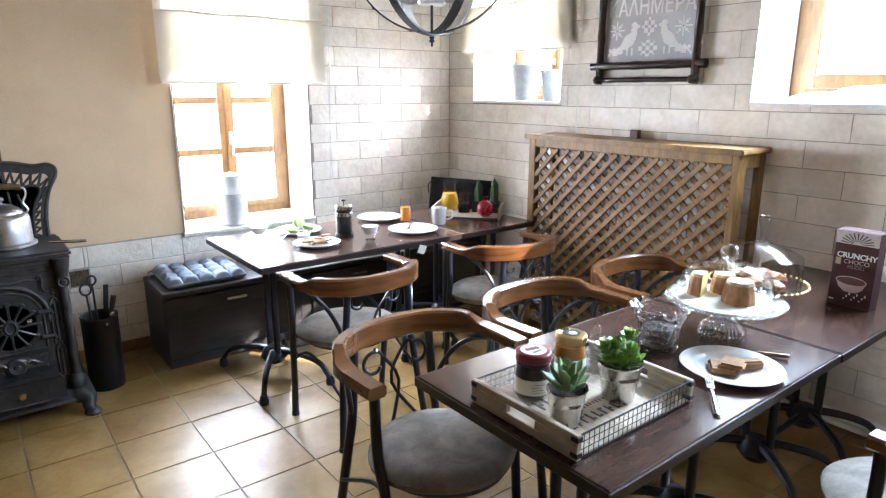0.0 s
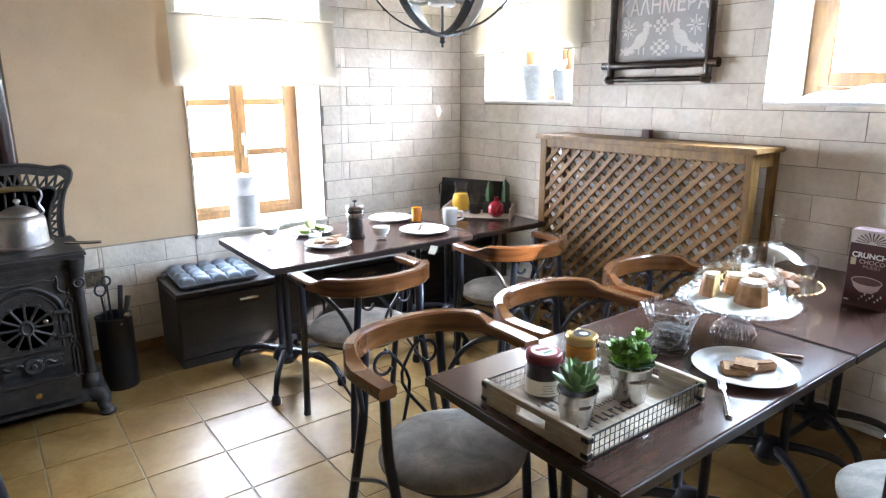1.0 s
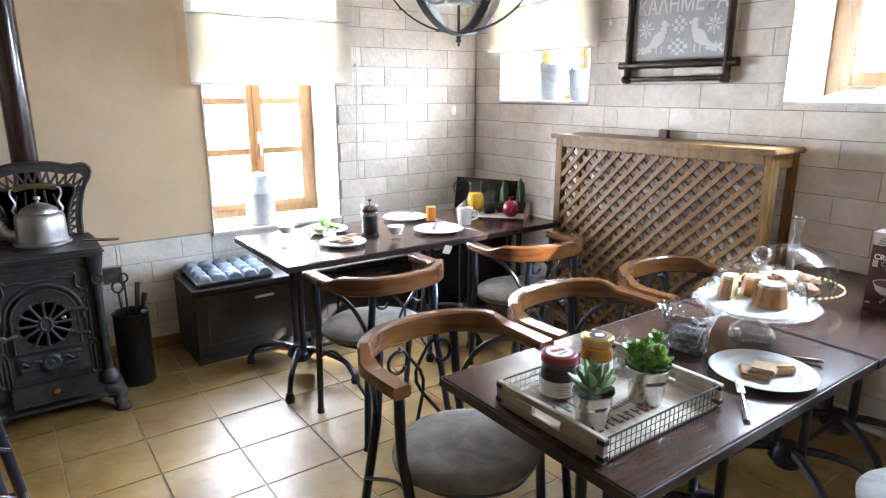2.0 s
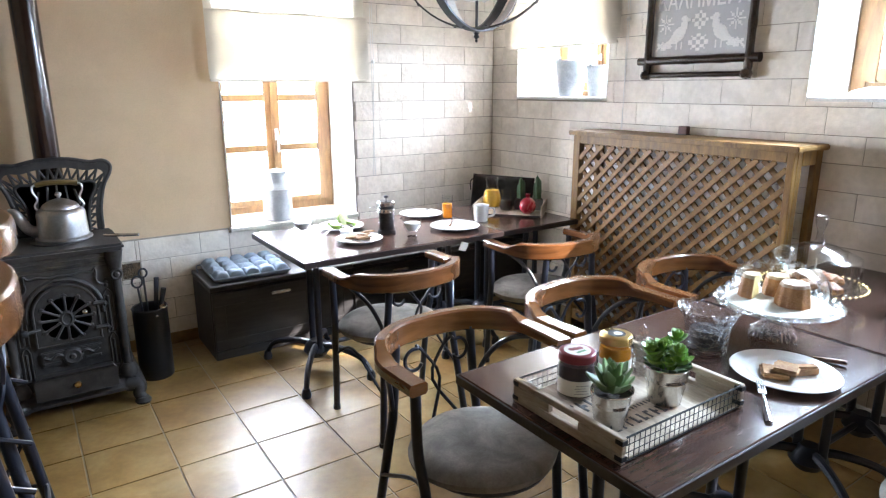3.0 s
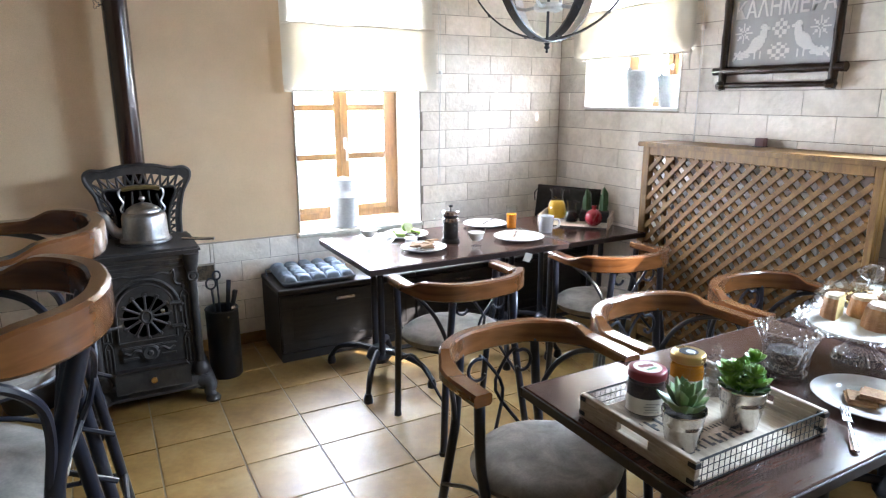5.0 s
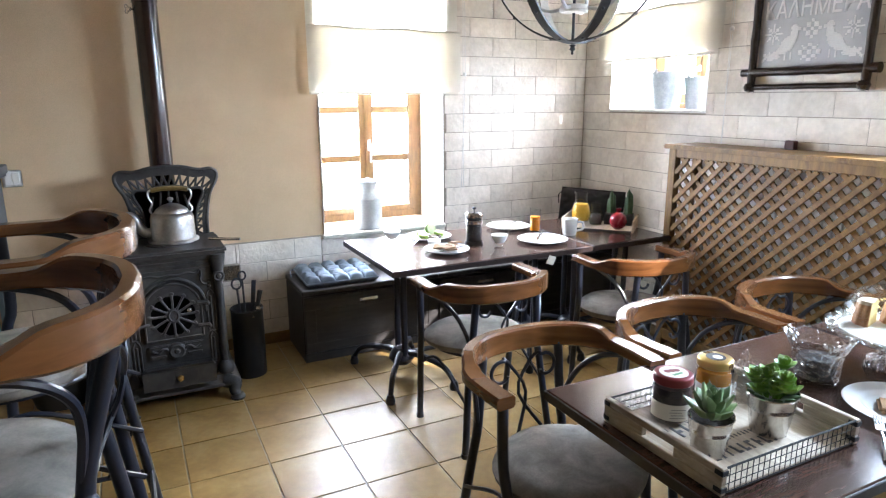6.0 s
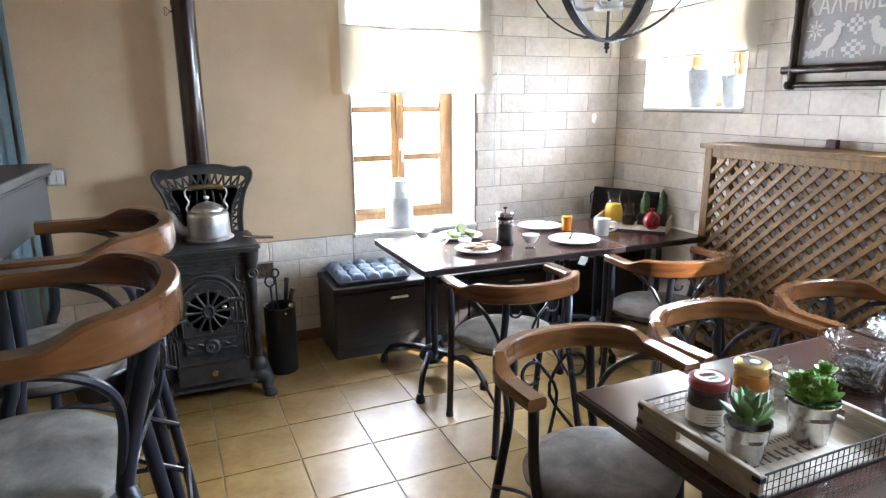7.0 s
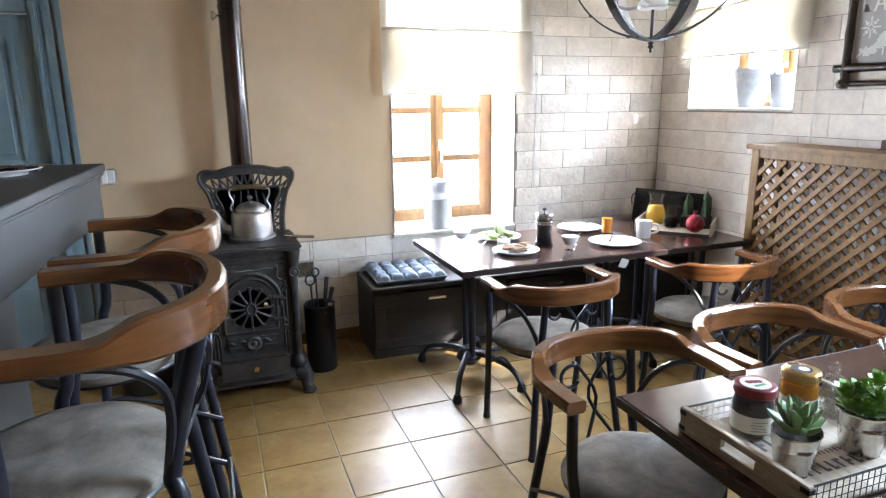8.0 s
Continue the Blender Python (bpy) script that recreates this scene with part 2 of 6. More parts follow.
def spline(pts, per=6):
    """Smooth points through the given ones."""
    p = [Vector(q) for q in pts]
    p = [2 * p[0] - p[1], *p, 2 * p[-1] - p[-2]]
    out = []
    for i in range(1, len(p) - 2):
        for k in range(per):
            t = k / per
            a, b, c, d = p[i - 1], p[i], p[i + 1], p[i + 2]
            out.append(0.5 * (2 * b + (c - a) * t + (2 * a - 5 * b + 4 * c - d) * t * t + (3 * b - a - 3 * c + d) * t * t * t))
    out.append(p[-2])
    return out


def tube(pts, r, n=8, bm=None, m=None, squash=1.0):
    """A round bar along points; r is one radius or one per point."""
    own = bmesh.new()
    pts = [Vector(q) for q in pts]
    rad = r if isinstance(r, (list, tuple)) else [r] * len(pts)
    up = Vector((0, 0, 1))
    side = None
    rings = []
    for i, q in enumerate(pts):
        d = (pts[min(i + 1, len(pts) - 1)] - pts[max(i - 1, 0)]).normalized()
        if side is None:
            side = d.cross(up if abs(d.z) < 0.9 else Vector((0, 1, 0))).normalized()
        else:
            side = (side - d * side.dot(d)).normalized()
        other = d.cross(side)
        rings.append([own.verts.new(q + rad[i] * (math.cos(2 * math.pi * k / n) * side + squash * math.sin(2 * math.pi * k / n) * other)) for k in range(n)])
    for a, b in zip(rings, rings[1:]):
        for k in range(n):
            own.faces.new((a[k], a[(k + 1) % n], b[(k + 1) % n], b[k]))
    own.faces.new(rings[0])
    own.faces.new(list(reversed(rings[-1])))
    return merge(bm, own, m)


def band(path, widths, heights, base, bm=None):
    """A flat band in plan: path of (x, y), its width and its height at each point, bottom heights in base."""
    own = bmesh.new()
    rings = []
    for i, (x, y) in enumerate(path):
        a, b = path[max(i - 1, 0)], path[min(i + 1, len(path) - 1)]
        d = Vector((b[0] - a[0], b[1] - a[1], 0)).normalized()
        s = Vector((-d.y, d.x, 0))
        w, h, z, c = widths[i] / 2, heights[i], base[i], 0.007
        c0 = Vector((x, y, 0))
        rings.append([own.verts.new(c0 + s * u + Vector((0, 0, q))) for u, q in
                      ((-w + c, z), (w - c, z), (w, z + c), (w, z + h - c), (w - c, z + h), (-w + c, z + h), (-w, z + h - c), (-w, z + c))])
    for a, b in zip(rings, rings[1:]):
        for k in range(8):
            own.faces.new((a[k], a[(k + 1) % 8], b[(k + 1) % 8], b[k]))
    own.faces.new(rings[0])
    own.faces.new(list(reversed(rings[-1])))
    return merge(bm, own)


def shift(m, x=0, y=0, z=0):
    return m @ Matrix.Translation((x, y, z))

# ---------- structure ----------


def wall_with_holes(name, along, face, out, lo, hi, holes, label, mat=M_PLASTER, thick=0.55):
    """A thick wall whose inner face lies at face; holes are (a0, a1, z0, z1)."""
    cuts = sorted({lo, hi, *[h[0] for h in holes], *[h[1] for h in holes]})
    zs = sorted({0.0, TOP, *[h[2] for h in holes], *[h[3] for h in holes]})
    bm = bmesh.new()
    for a0, a1 in zip(cuts, cuts[1:]):
        for z0, z1 in zip(zs, zs[1:]):
            if any(h[0] <= a0 and a1 <= h[1] and h[2] <= z0 and z1 <= h[3] for h in holes):
                continue
            f0, f1 = sorted((face, face + out * thick))
            if along == "x":
                box(a0, a1, f0, f1, z0, z1, 0, bm)
            else:
                box(f0, f1, a0, a1, z0, z1, 0, bm)
    bmesh.ops.remove_doubles(bm, verts=bm.verts[:], dist=1e-4)
    inner = [f for f in bm.faces if len([1 for e in f.edges if len(e.link_faces) > 2]) == 4 and all(len(e.link_faces) > 3 for e in f.edges)]
    ob = part(name, bm, mat)
    return tagged(ob, label, "wall", "", "structure")


WIN_N = (1.09, 1.98, 0.686, 2.35)
WIN_E = (2.87, 3.75, 1.487, 2.35)
WIN_S = (-0.20, 1.617, 1.503, 2.40)
wall_north = wall_with_holes("wall_north", "x", YN, 1, XW - 0.55, XE + 0.55, [WIN_N, (-1.585, -0.765, 0.0, 2.12)], "cream plastered wall with a deep window opening")
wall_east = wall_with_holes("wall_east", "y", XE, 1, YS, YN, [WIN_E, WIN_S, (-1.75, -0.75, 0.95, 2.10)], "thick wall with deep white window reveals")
wall_west = wall_with_holes("wall_west", "y", XW, -1, YS, YN, [], "cream plastered wall")
wall_south = wall_with_holes("wall_south", "x", YS, -1, XW - 0.55, XE + 0.55, [], "cream plastered wall")
tagged(solo("ceiling", box(XW - 0.55, XE + 0.55, YS - 0.55, YN + 0.55, TOP, TOP + 0.15), M_CEIL, "beige painted ceiling", "ceiling"), kind="structure")
floor = tagged(solo("floor", box(XW - 0.55, XE + 0.55, YS - 0.55, YN + 0.55, -0.12, -0.004), M_FGROUT, "ochre ceramic floor tiles with pale grout", "floor"), kind="structure")
tagged(solo("ground", box(-60, 60, -60, 60, -0.6, -0.5), mottled("outdoor ground", (0.30, 0.27, 0.22), (0.42, 0.38, 0.32), 0.6, 8, (0.8, 0.95)), "pale dry ground outside the windows", "ground"), kind="structure")

# ---------- tables ----------


def table(name, x0, x1, y0, y1, label, feet, group):
    """Pedestal table: laminate top with dark edging, two cast iron stands."""
    t = thing(name, pose(x0, y0, 0), label, "table", group)
    w, d = x1 - x0, y1 - y0
    part("tabletop", box(0.006, w - 0.006, 0.006, d - 0.006, 0.722, 0.75, 0.003), M_WENGE, t)
    bm = bmesh.new()
    for b in ((0, w, 0, 0.006), (0, w, d - 0.006, d), (0, 0.006, 0.006, d - 0.006), (w - 0.006, w, 0.006, d - 0.006)):
        box(*b, 0.718, 0.7475, 0.002, bm)
    part("edging", bm, M_EDGE, t, "black table edging")
    for fx in feet:
        part("post", tube([(fx, d / 2 - 0.05, 0.10), (fx, d / 2 - 0.05, 0.70)], 0.018, 10), M_IRON, t, smooth=True)
        part("post", tube([(fx, d / 2 + 0.05, 0.10), (fx, d / 2 + 0.05, 0.70)], 0.018, 10), M_IRON, t, smooth=True)
        part("bracket", box(fx - 0.05, fx + 0.05, 0.12, d - 0.12, 0.70, 0.717, 0.004), M_IRON, t)
        part("hub", lathe([(0, 0.08), (0.05, 0.085), (0.075, 0.12), (0.06, 0.16), (0.035, 0.18), (0, 0.18)], 16, None, Matrix.Translation((fx, d / 2, 0))), M_IRON, t, smooth=True)
        for sx, sy in ((-1, -1), (-1, 1), (1, -1), (1, 1)):
            rx, ry = 0.19, d / 2 - 0.10
            pts = spline([(fx, d / 2, 0.15), (fx + sx * rx * 0.35, d / 2 + sy * ry * 0.35, 0.155), (fx + sx * rx * 0.8, d / 2 + sy * ry * 0.8, 0.12), (fx + sx * rx, d / 2 + sy * ry, 0.045)], 5)
            leg = part("foot", tube(pts, [0.020 - 0.006 * i / len(pts) for i in range(len(pts))], 8), M_IRON, t, smooth=True)
            part("toe", lathe([(0, 0), (0.024, 0.0), (0.026, 0.02), (0.018, 0.05), (0, 0.06)], 12, None, Matrix.Translation((fx + sx * rx, d / 2 + sy * ry, 0))), M_IRON, leg, smooth=True)
    part("stretcher", tube([(feet[0], d / 2, 0.14), (feet[-1], d / 2, 0.14)], 0.014, 8), M_IRON, t, smooth=True)
    return t


G_TAB = "breakfast tables"
table("dining_table", 0.985, 2.163, 0.693, 1.403, "dark brown laminate table with a tray and a plate on it", (0.30, 0.90), G_TAB)
table("dining_table", 2.169, 3.19, 0.690, 1.400, "dark brown laminate table pushed against the wall, with a cereal box", (0.30, 0.75), G_TAB)
table("dining_table", 1.075, 2.315, 2.79, 3.585, "dark brown laminate table laid for breakfast by the bench", (0.20, 1.08), G_TAB)
table("dining_table", 2.321, 2.925, 2.79, 3.585, "dark brown laminate table with a juice tray in the corner", (0.14, 0.56), G_TAB)

# ---------- chairs ----------
RAIL = [(-0.282, 0.03), (-0.286, -0.06), (-0.284, -0.15), (-0.255, -0.24), (-0.195, -0.305), (-0.11, -0.345), (0, -0.358)]


def chair(name, m, seat_z, rail_z, label, category, group, legs_to=0.0, foot_ring=None):
    """Steel cafe chair with a bent wooden arm rail; it faces its own +y."""
    c = thing(name, m, label, category, group)
    half = spline([(*p, 0) for p in RAIL], 4)
    path = [(p.x, p.y) for p in half] + [(-p.x, p.y) for p in reversed(half[:-1])]
    n = len(path)
    wid, hei, bas = [], [], []
    for i in range(n):
        s = abs(i - n // 2) / (n // 2)          # 0 at the back, 1 at the arm tips
        step = 1 / (1 + math.exp((s - 0.58) * 40))
        wid.append(0.050 - 0.008 * step + (0.012 if 0.6 < s else 0))
        hei.append(0.038 + 0.044 * step)
        bas.append(rail_z - 0.080 + 0.012 * (1 - step))
    part("arm_rail", band(path, wid, hei, bas), M_BENT, c, "honey-brown bent wooden arm rail", True)
    # seat pad
    r = 0.238
    sq = lambda a, i: 1 + 0.045 * math.cos(2 * a) + 0.02 * math.cos(4 * a)
    part("seat", lathe([(0, seat_z - 0.05), (r - 0.015, seat_z - 0.05), (r, seat_z - 0.035), (r + 0.004, seat_z - 0.018), (r - 0.012, seat_z - 0.004), (r - 0.05, seat_z + 0.006), (0.10, seat_z + 0.012), (0, seat_z + 0.013)], 40, None, Matrix.Translation((0, -0.03, 0)), sq), M_SUEDE, c, "grey-brown suede seat pad", True)
    ring = [(0.205 * math.cos(a), -0.03 + 0.205 * math.sin(a), seat_z - 0.06) for a in [2 * math.pi * k / 28 for k in range(29)]]
    part("seat_frame", tube(ring, 0.010, 8), M_IRON, c, smooth=True)
    zr = rail_z - 0.065
    bow = 0.07 if foot_ring else 0.0          # the tall stools' posts lean in above the seat
    RF, FF = 0.228, 0.252                      # feet, half apart
    for s in (-1, 1):
        part("leg", tube(spline([(s * 0.155, -0.322, zr), (s * 0.172, -0.318 + bow, seat_z + 0.02), (s * 0.190, -0.322 + bow * 0.8, seat_z - 0.10), (s * RF, -0.365, legs_to)], 5), 0.0165 + 0.02 * bow, 10), M_IRON, c, smooth=True)
        part("leg", tube(spline([(s * 0.278, 0.004, zr + 0.005), (s * 0.272, 0.006, seat_z + 0.06), (s * 0.262, 0.035, seat_z - 0.10), (s * FF, 0.075, legs_to)], 5), 0.0165, 10), M_IRON, c, smooth=True)
        part("side_brace", tube(spline([(s * 0.280, -0.03, zr + 0.004), (s * 0.278, -0.11, zr - 0.002), (s * 0.255, -0.20, zr - 0.030), (s * 0.220, -0.262 + bow * 0.2, zr - 0.085), (s * 0.192, -0.298 + bow * 0.6, zr - 0.16), (s * 0.178, -0.312 + bow, max(seat_z + 0.03, zr - 0.27))], 5), 0.0098, 8), M_IRON, c, smooth=True)
        part("leg_brace", tube(spline([(s * 0.259, 0.045, seat_z - 0.16), (s * 0.225, -0.08, seat_z - 0.10), (s * 0.215, -0.335, seat_z - 0.22)], 5), 0.007, 6), M_IRON, c, smooth=True)
        # scroll of the backrest
        pts = [(s * 0.06, -0.245, seat_z - 0.03), (s * -0.015, -0.31, seat_z + 0.10), (s * 0.03, -0.33, seat_z + 0.19), (s * 0.07, -0.325, seat_z + 0.235)]
        cx, cz, q = s * 0.092, seat_z + 0.19, 0.044
        for k in range(14):
            a = math.pi * 0.62 - k * 0.36
            rr = q * (1 - k * 0.028)
            pts.append((cx + s * rr * math.cos(a), -0.31 + 0.012 * k / 14, cz + rr * math.sin(a)))
        part("scroll", tube(spline(pts, 3), 0.0065, 6), M_IRON, c, smooth=True)
        part("foot_cap", lathe([(0, 0), (0.019, 0), (0.019, 0.02), (0, 0.02)], 10, None, Matrix.Translation((s * RF, -0.365, legs_to))), M_BLACK, c)
        part("foot_cap", lathe([(0, 0), (0.019, 0), (0.019, 0.02), (0, 0.02)], 10, None, Matrix.Translation((s * FF, 0.075, legs_to))), M_BLACK, c)
    if foot_ring:
        for z, k in foot_ring:
            loop = [(-0.217, -0.338, z), (0.217, -0.338, z), (0.250, 0.064, z), (-0.250, 0.064, z), (-0.217, -0.338, z)]
            for a, b in zip(loop, loop[1:]):
                part("footrest", tube([a, b], 0.009, 8), M_IRON, c, smooth=True)
            part("strut", tube([(0.226, -0.20, z), (0.207, -0.318, z + 0.22)], 0.008, 6), M_IRON, c, smooth=True)
    return c


G_CH = "cafe chairs round the tables"
RZ = 0.785
chair("cafe_chair", pose(1.125, 1.41, 0, 0, 0, 180), 0.47, RZ + 0.012, "steel cafe chair with bent wooden arms, tucked under a table", "chair", G_CH)
chair("cafe_chair", pose(1.80, 1.455, 0, 0, 0, 182), 0.47, RZ, "steel cafe chair with bent wooden arms beside the lattice", "chair", G_CH)
chair("cafe_chair", pose(2.46, 1.46, 0, 0, 0, 180), 0.47, RZ, "steel cafe chair with bent wooden arms by the radiator cover", "chair", G_CH)
chair("cafe_chair", pose(1.42, 2.62, 0, 0, 0, 0), 0.47, RZ, "steel cafe chair with bent wooden arms at the laid table", "chair", G_CH)
chair("cafe_chair", pose(2.38, 2.62, 0, 0, 0, -4), 0.47, RZ, "steel cafe chair with bent wooden arms in the sunlight", "chair", G_CH)
chair("cafe_chair", pose(1.98, 0.42, 0, 0, 0, 0), 0.47, RZ, "steel cafe chair with bent wooden arms near the wall", "chair", G_CH)
G_ST = "bar stools at the counter"
chair("bar_stool", pose(-0.405, 1.40, 0, 0, 0, 90), 0.872, 1.228, "tall steel bar stool with bent wooden arms", "stool", G_ST, 0.0, [(0.28, 0)])
chair("bar_stool", pose(-0.405, 2.08, 0, 0, 0, 90), 0.872, 1.228, "tall steel bar stool with bent wooden arms", "stool", G_ST, 0.0, [(0.28, 0)])


# ---------- windows, blinds, door ----------


def window(name, m, w, h, label, sashes=2, rows=3, fw=0.05, bars=None, low=0.07):
    """Wooden casement window in its own x-z plane, lower left corner at the origin."""
    t = thing(name, m, label, "window", "", "structure")
    bm = bmesh.new()
    for b in ((0, fw, 0, h), (w - fw, w, 0, h), (fw, w - fw, 0, fw), (fw, w - fw, h - fw, h)):
        box(b[0], b[1], 0.0, 0.07, b[2], b[3], 0.004, bm)
    part("window_frame", bm, M_SASH, t)
    sw = (w - 2 * fw) / sashes
    st = 0.052
    for k in range(sashes):
        x0, x1 = fw + k * sw + 0.002, fw + (k + 1) * sw - 0.002
        bm = bmesh.new()
        for b in ((x0, x0 + st, fw, h - fw), (x1 - st, x1, fw, h - fw), (x0 + st, x1 - st, fw, fw + low), (x0 + st, x1 - st, h - fw - st, h - fw)):
            box(b[0], b[1], -0.02, 0.035, b[2] + 0.002, b[3] - 0.002, 0.006, bm, 2)
        s = part("sash", bm, M_SASH, t)
        lo, hi = fw + low, h - fw - st
        for z in bars or [lo + (hi - lo) * r / rows for r in range(1, rows)]:
            part("glazing_bar", box(x0 + st, x1 - st, -0.012, 0.025, z - 0.024, z + 0.024, 0.005), M_SASH, s)
        pane = part("pane", box(x0 + st - 0.005, x1 - st + 0.005, 0.008, 0.012, lo - 0.004, hi + 0.004), M_PANE, s)
        pane.visible_shadow = False
    if sashes == 2:
        xm = w / 2
        part("cover_strip", box(xm - 0.016, xm + 0.016, -0.030, -0.020, fw, h - fw, 0.006, None, 2), M_SASH, t)
        part("handle", merge(box(xm + 0.002, xm + 0.026, -0.045, -0.034, h * 0.31, h * 0.36, 0.004), tube(spline([(xm + 0.014, -0.045, h * 0.335), (xm + 0.014, -0.075, h * 0.335), (xm + 0.013, -0.078, h * 0.30), (xm + 0.012, -0.075, h * 0.262)], 4), 0.008, 8)), M_ALU, t, "grey metal window handle", True)
    return t


window("window_1", pose(1.095, YN + 0.37, 0.70), 0.88, 1.645, "two-leaf orange-brown wooden window with small panes", fw=0.055, bars=[0.456, 0.802, 1.148], low=0.045)
window("window_2", pose(XE + 0.42, 3.745, 1.49, 0, 0, -90), 0.87, 0.855, "small wooden casement window in a deep white reveal", 2, 2)
window("window_3", pose(XE + 0.40, 1.612, 1.51, 0, 0, -90), 1.80, 0.885, "wooden window in a deep white reveal, flooded with light", 3, 1, 0.075)
# added window out of view: its opening lets sun onto the near chair
window("unseen_window_4", pose(XE + 0.30, -0.76, 0.955, 0, 0, -90), 0.98, 1.14, "unseen wooden window, added to let in light", 2, 2)


def reveal(name, boxes, label):
    bm = bmesh.new()
    for b in boxes:
        box(*b, 0.002, bm)
    return tagged(solo(name, bm, M_REVEAL, label, "window reveal"), kind="structure")


def sides_x(a0, a1, z0, z1, y0, y1, t=0.006):
    return [(a0, a0 + t, y0, y1, z0 + t, z1 - t), (a1 - t, a1, y0, y1, z0 + t, z1 - t), (a0, a1, y0, y1, z1 - t, z1)]


def sides_y(a0, a1, z0, z1, x0, x1, t=0.006):
    return [(x0, x1, a0, a0 + t, z0 + t, z1 - t), (x0, x1, a1 - t, a1, z0 + t, z1 - t), (x0, x1, a0, a1, z1 - t, z1)]


reveal("trim", sides_x(*WIN_N[:2], *WIN_N[2:], YN - 0.013, YN + 0.36), "white plastered window reveal")
reveal("trim", sides_y(*WIN_E[:2], *WIN_E[2:], XE - 0.013, XE + 0.41), "white plastered window reveal")
reveal("trim", sides_y(*WIN_S[:2], *WIN_S[2:], XE - 0.013, XE + 0.39), "white plastered window reveal")
tagged(solo("window_sill", box(1.075, 1.985, YN - 0.045, YN + 0.36, 0.672, 0.70, 0.006), mottled("cream marble", (0.62, 0.58, 0.48), (0.72, 0.69, 0.60), 7, 60, (0.2, 0.35), bumps=0.05), "cream stone window sill", "window sill"), kind="structure")
tagged(solo("window_sill", box(XE - 0.020, XE + 0.41, WIN_E[0] + 0.002, WIN_E[1] - 0.002, 1.482, 1.502, 0.004), M_REVEAL, "white window sill", "window sill"), kind="structure")
tagged(solo("window_sill", box(XE - 0.020, XE + 0.39, WIN_S[0] + 0.002, WIN_S[1] - 0.002, 1.498, 1.518, 0.004), M_REVEAL, "white window sill", "window sill"), kind="structure")
# added out of view: keeps high sun rays off the bench and wall
tagged(solo("roof_eave", box(XE + 0.56, 3.97, -0.05, YN + 0.5, 2.36, 2.44), M_SASH, "unseen board added outside to cut the sun at the windows", "eave"), kind="structure")


def sheet(w, h, thick, seed, waves=0.004, bulge=0.0, nx=40, nz=24):
    """Hanging cloth in the x-z plane, top edge at z = 0, with soft ripples."""
    bm = bmesh.new()
    grid = []
    for j in range(nz + 1):
        row = []
        for i in range(nx + 1):
            x, z = w * i / nx, -h * j / nz
            n = noise.noise((x * 4 + seed, z * 5, seed * 3.1)) + 0.5 * noise.noise((x * 13 + seed, z * 9, 2.0))
            row.append(bm.verts.new((x, -bulge * math.sin(math.pi * j / nz) + waves * n, z + (0.004 * noise.noise((x * 5, seed, 1)) if j == nz else 0))))
        grid.append(row)
    for a, b in zip(grid, grid[1:]):
        for i in range(nx):
            bm.faces.new((a[i], a[i + 1], b[i + 1], b[i]))
    bmesh.ops.solidify(bm, geom=bm.faces[:], thickness=thick)
    return bm


def roman_blind(m, w, z_top, z_fold, z_low, label):
    t = thing("roman_blind", m, label, "blind", "linen window blinds")
    part("head_rail", box(0, w, 0.0, 0.03, z_top, z_top + 0.04, 0.004), M_WHITE, t)
    a = part("sheet", sheet(w, z_top - z_fold + 0.02, 0.002, w * 7, 0.004), M_BLIND, t, smooth=True)
    a.location = (0, 0.02, z_top + 0.005)
    b = part("folded_hem", sheet(w + 0.012, z_fold - z_low, 0.003, w * 4 + 1, 0.012, 0.012), M_LINED, t, smooth=True)
    b.location = (-0.006, -0.012, z_fold + 0.01)
    c = part("back_fold", sheet(w, z_fold - z_low - 0.03, 0.002, w * 5 + 2, 0.004), M_LINED, t, smooth=True)
    c.location = (0, 0.02, z_fold + 0.005)
    part("hem_bar", box(0.0, w, -0.006, 0.012, z_low - 0.006, z_low + 0.012, 0.004), M_LINED, t)
    part("fold_edge", tube(spline([(w * k / 8, -0.01 + 0.006 * math.sin(k * 2.3), z_fold + 0.008 + 0.004 * math.sin(k * 1.7)) for k in range(9)], 4), 0.007, 8), M_LINED, t, smooth=True)
    cx = w + 0.055
    part("cord", tube([(cx, 0.02, z_top + 0.02), (cx + 0.012, 0.02, z_low + 0.13), (cx - 0.012, 0.03, 0.95)], 0.0022, 5), M_WHITE, t)
    part("cord", tube([(cx - 0.012, 0.02, z_top + 0.02), (cx - 0.005, 0.022, z_low + 0.13), (cx + 0.006, 0.03, 0.95)], 0.0022, 5), M_WHITE, t)
    part("cord_toggle", lathe([(0, -0.014), (0.012, -0.010), (0.014, 0), (0.009, 0.010), (0, 0.014)], 12, None, Matrix.Translation((cx + 0.006, 0.018, z_low + 0.13))), M_WHITE, t, smooth=True)
    return t


roman_blind(pose(1.03, YN - 0.055, 0), 1.045, 2.46, 2.005, 1.612, "cream linen roman blind half drawn over the window")
roman_blind(pose(XE - 0.055, 3.815, 0, 0, 0, -90), 1.045, 2.46, 2.14, 1.835, "cream linen roman blind over the small window")

# white cloth heaped on the sill of the third window
hc = thing("white_cloth", pose(XE + 0.10, 0.20, 1.518) @ Matrix.Diagonal((1, 1.17, 1, 1)), "white cloth heaped on the bright window sill", "cloth")
bm = bmesh.new()
g = []
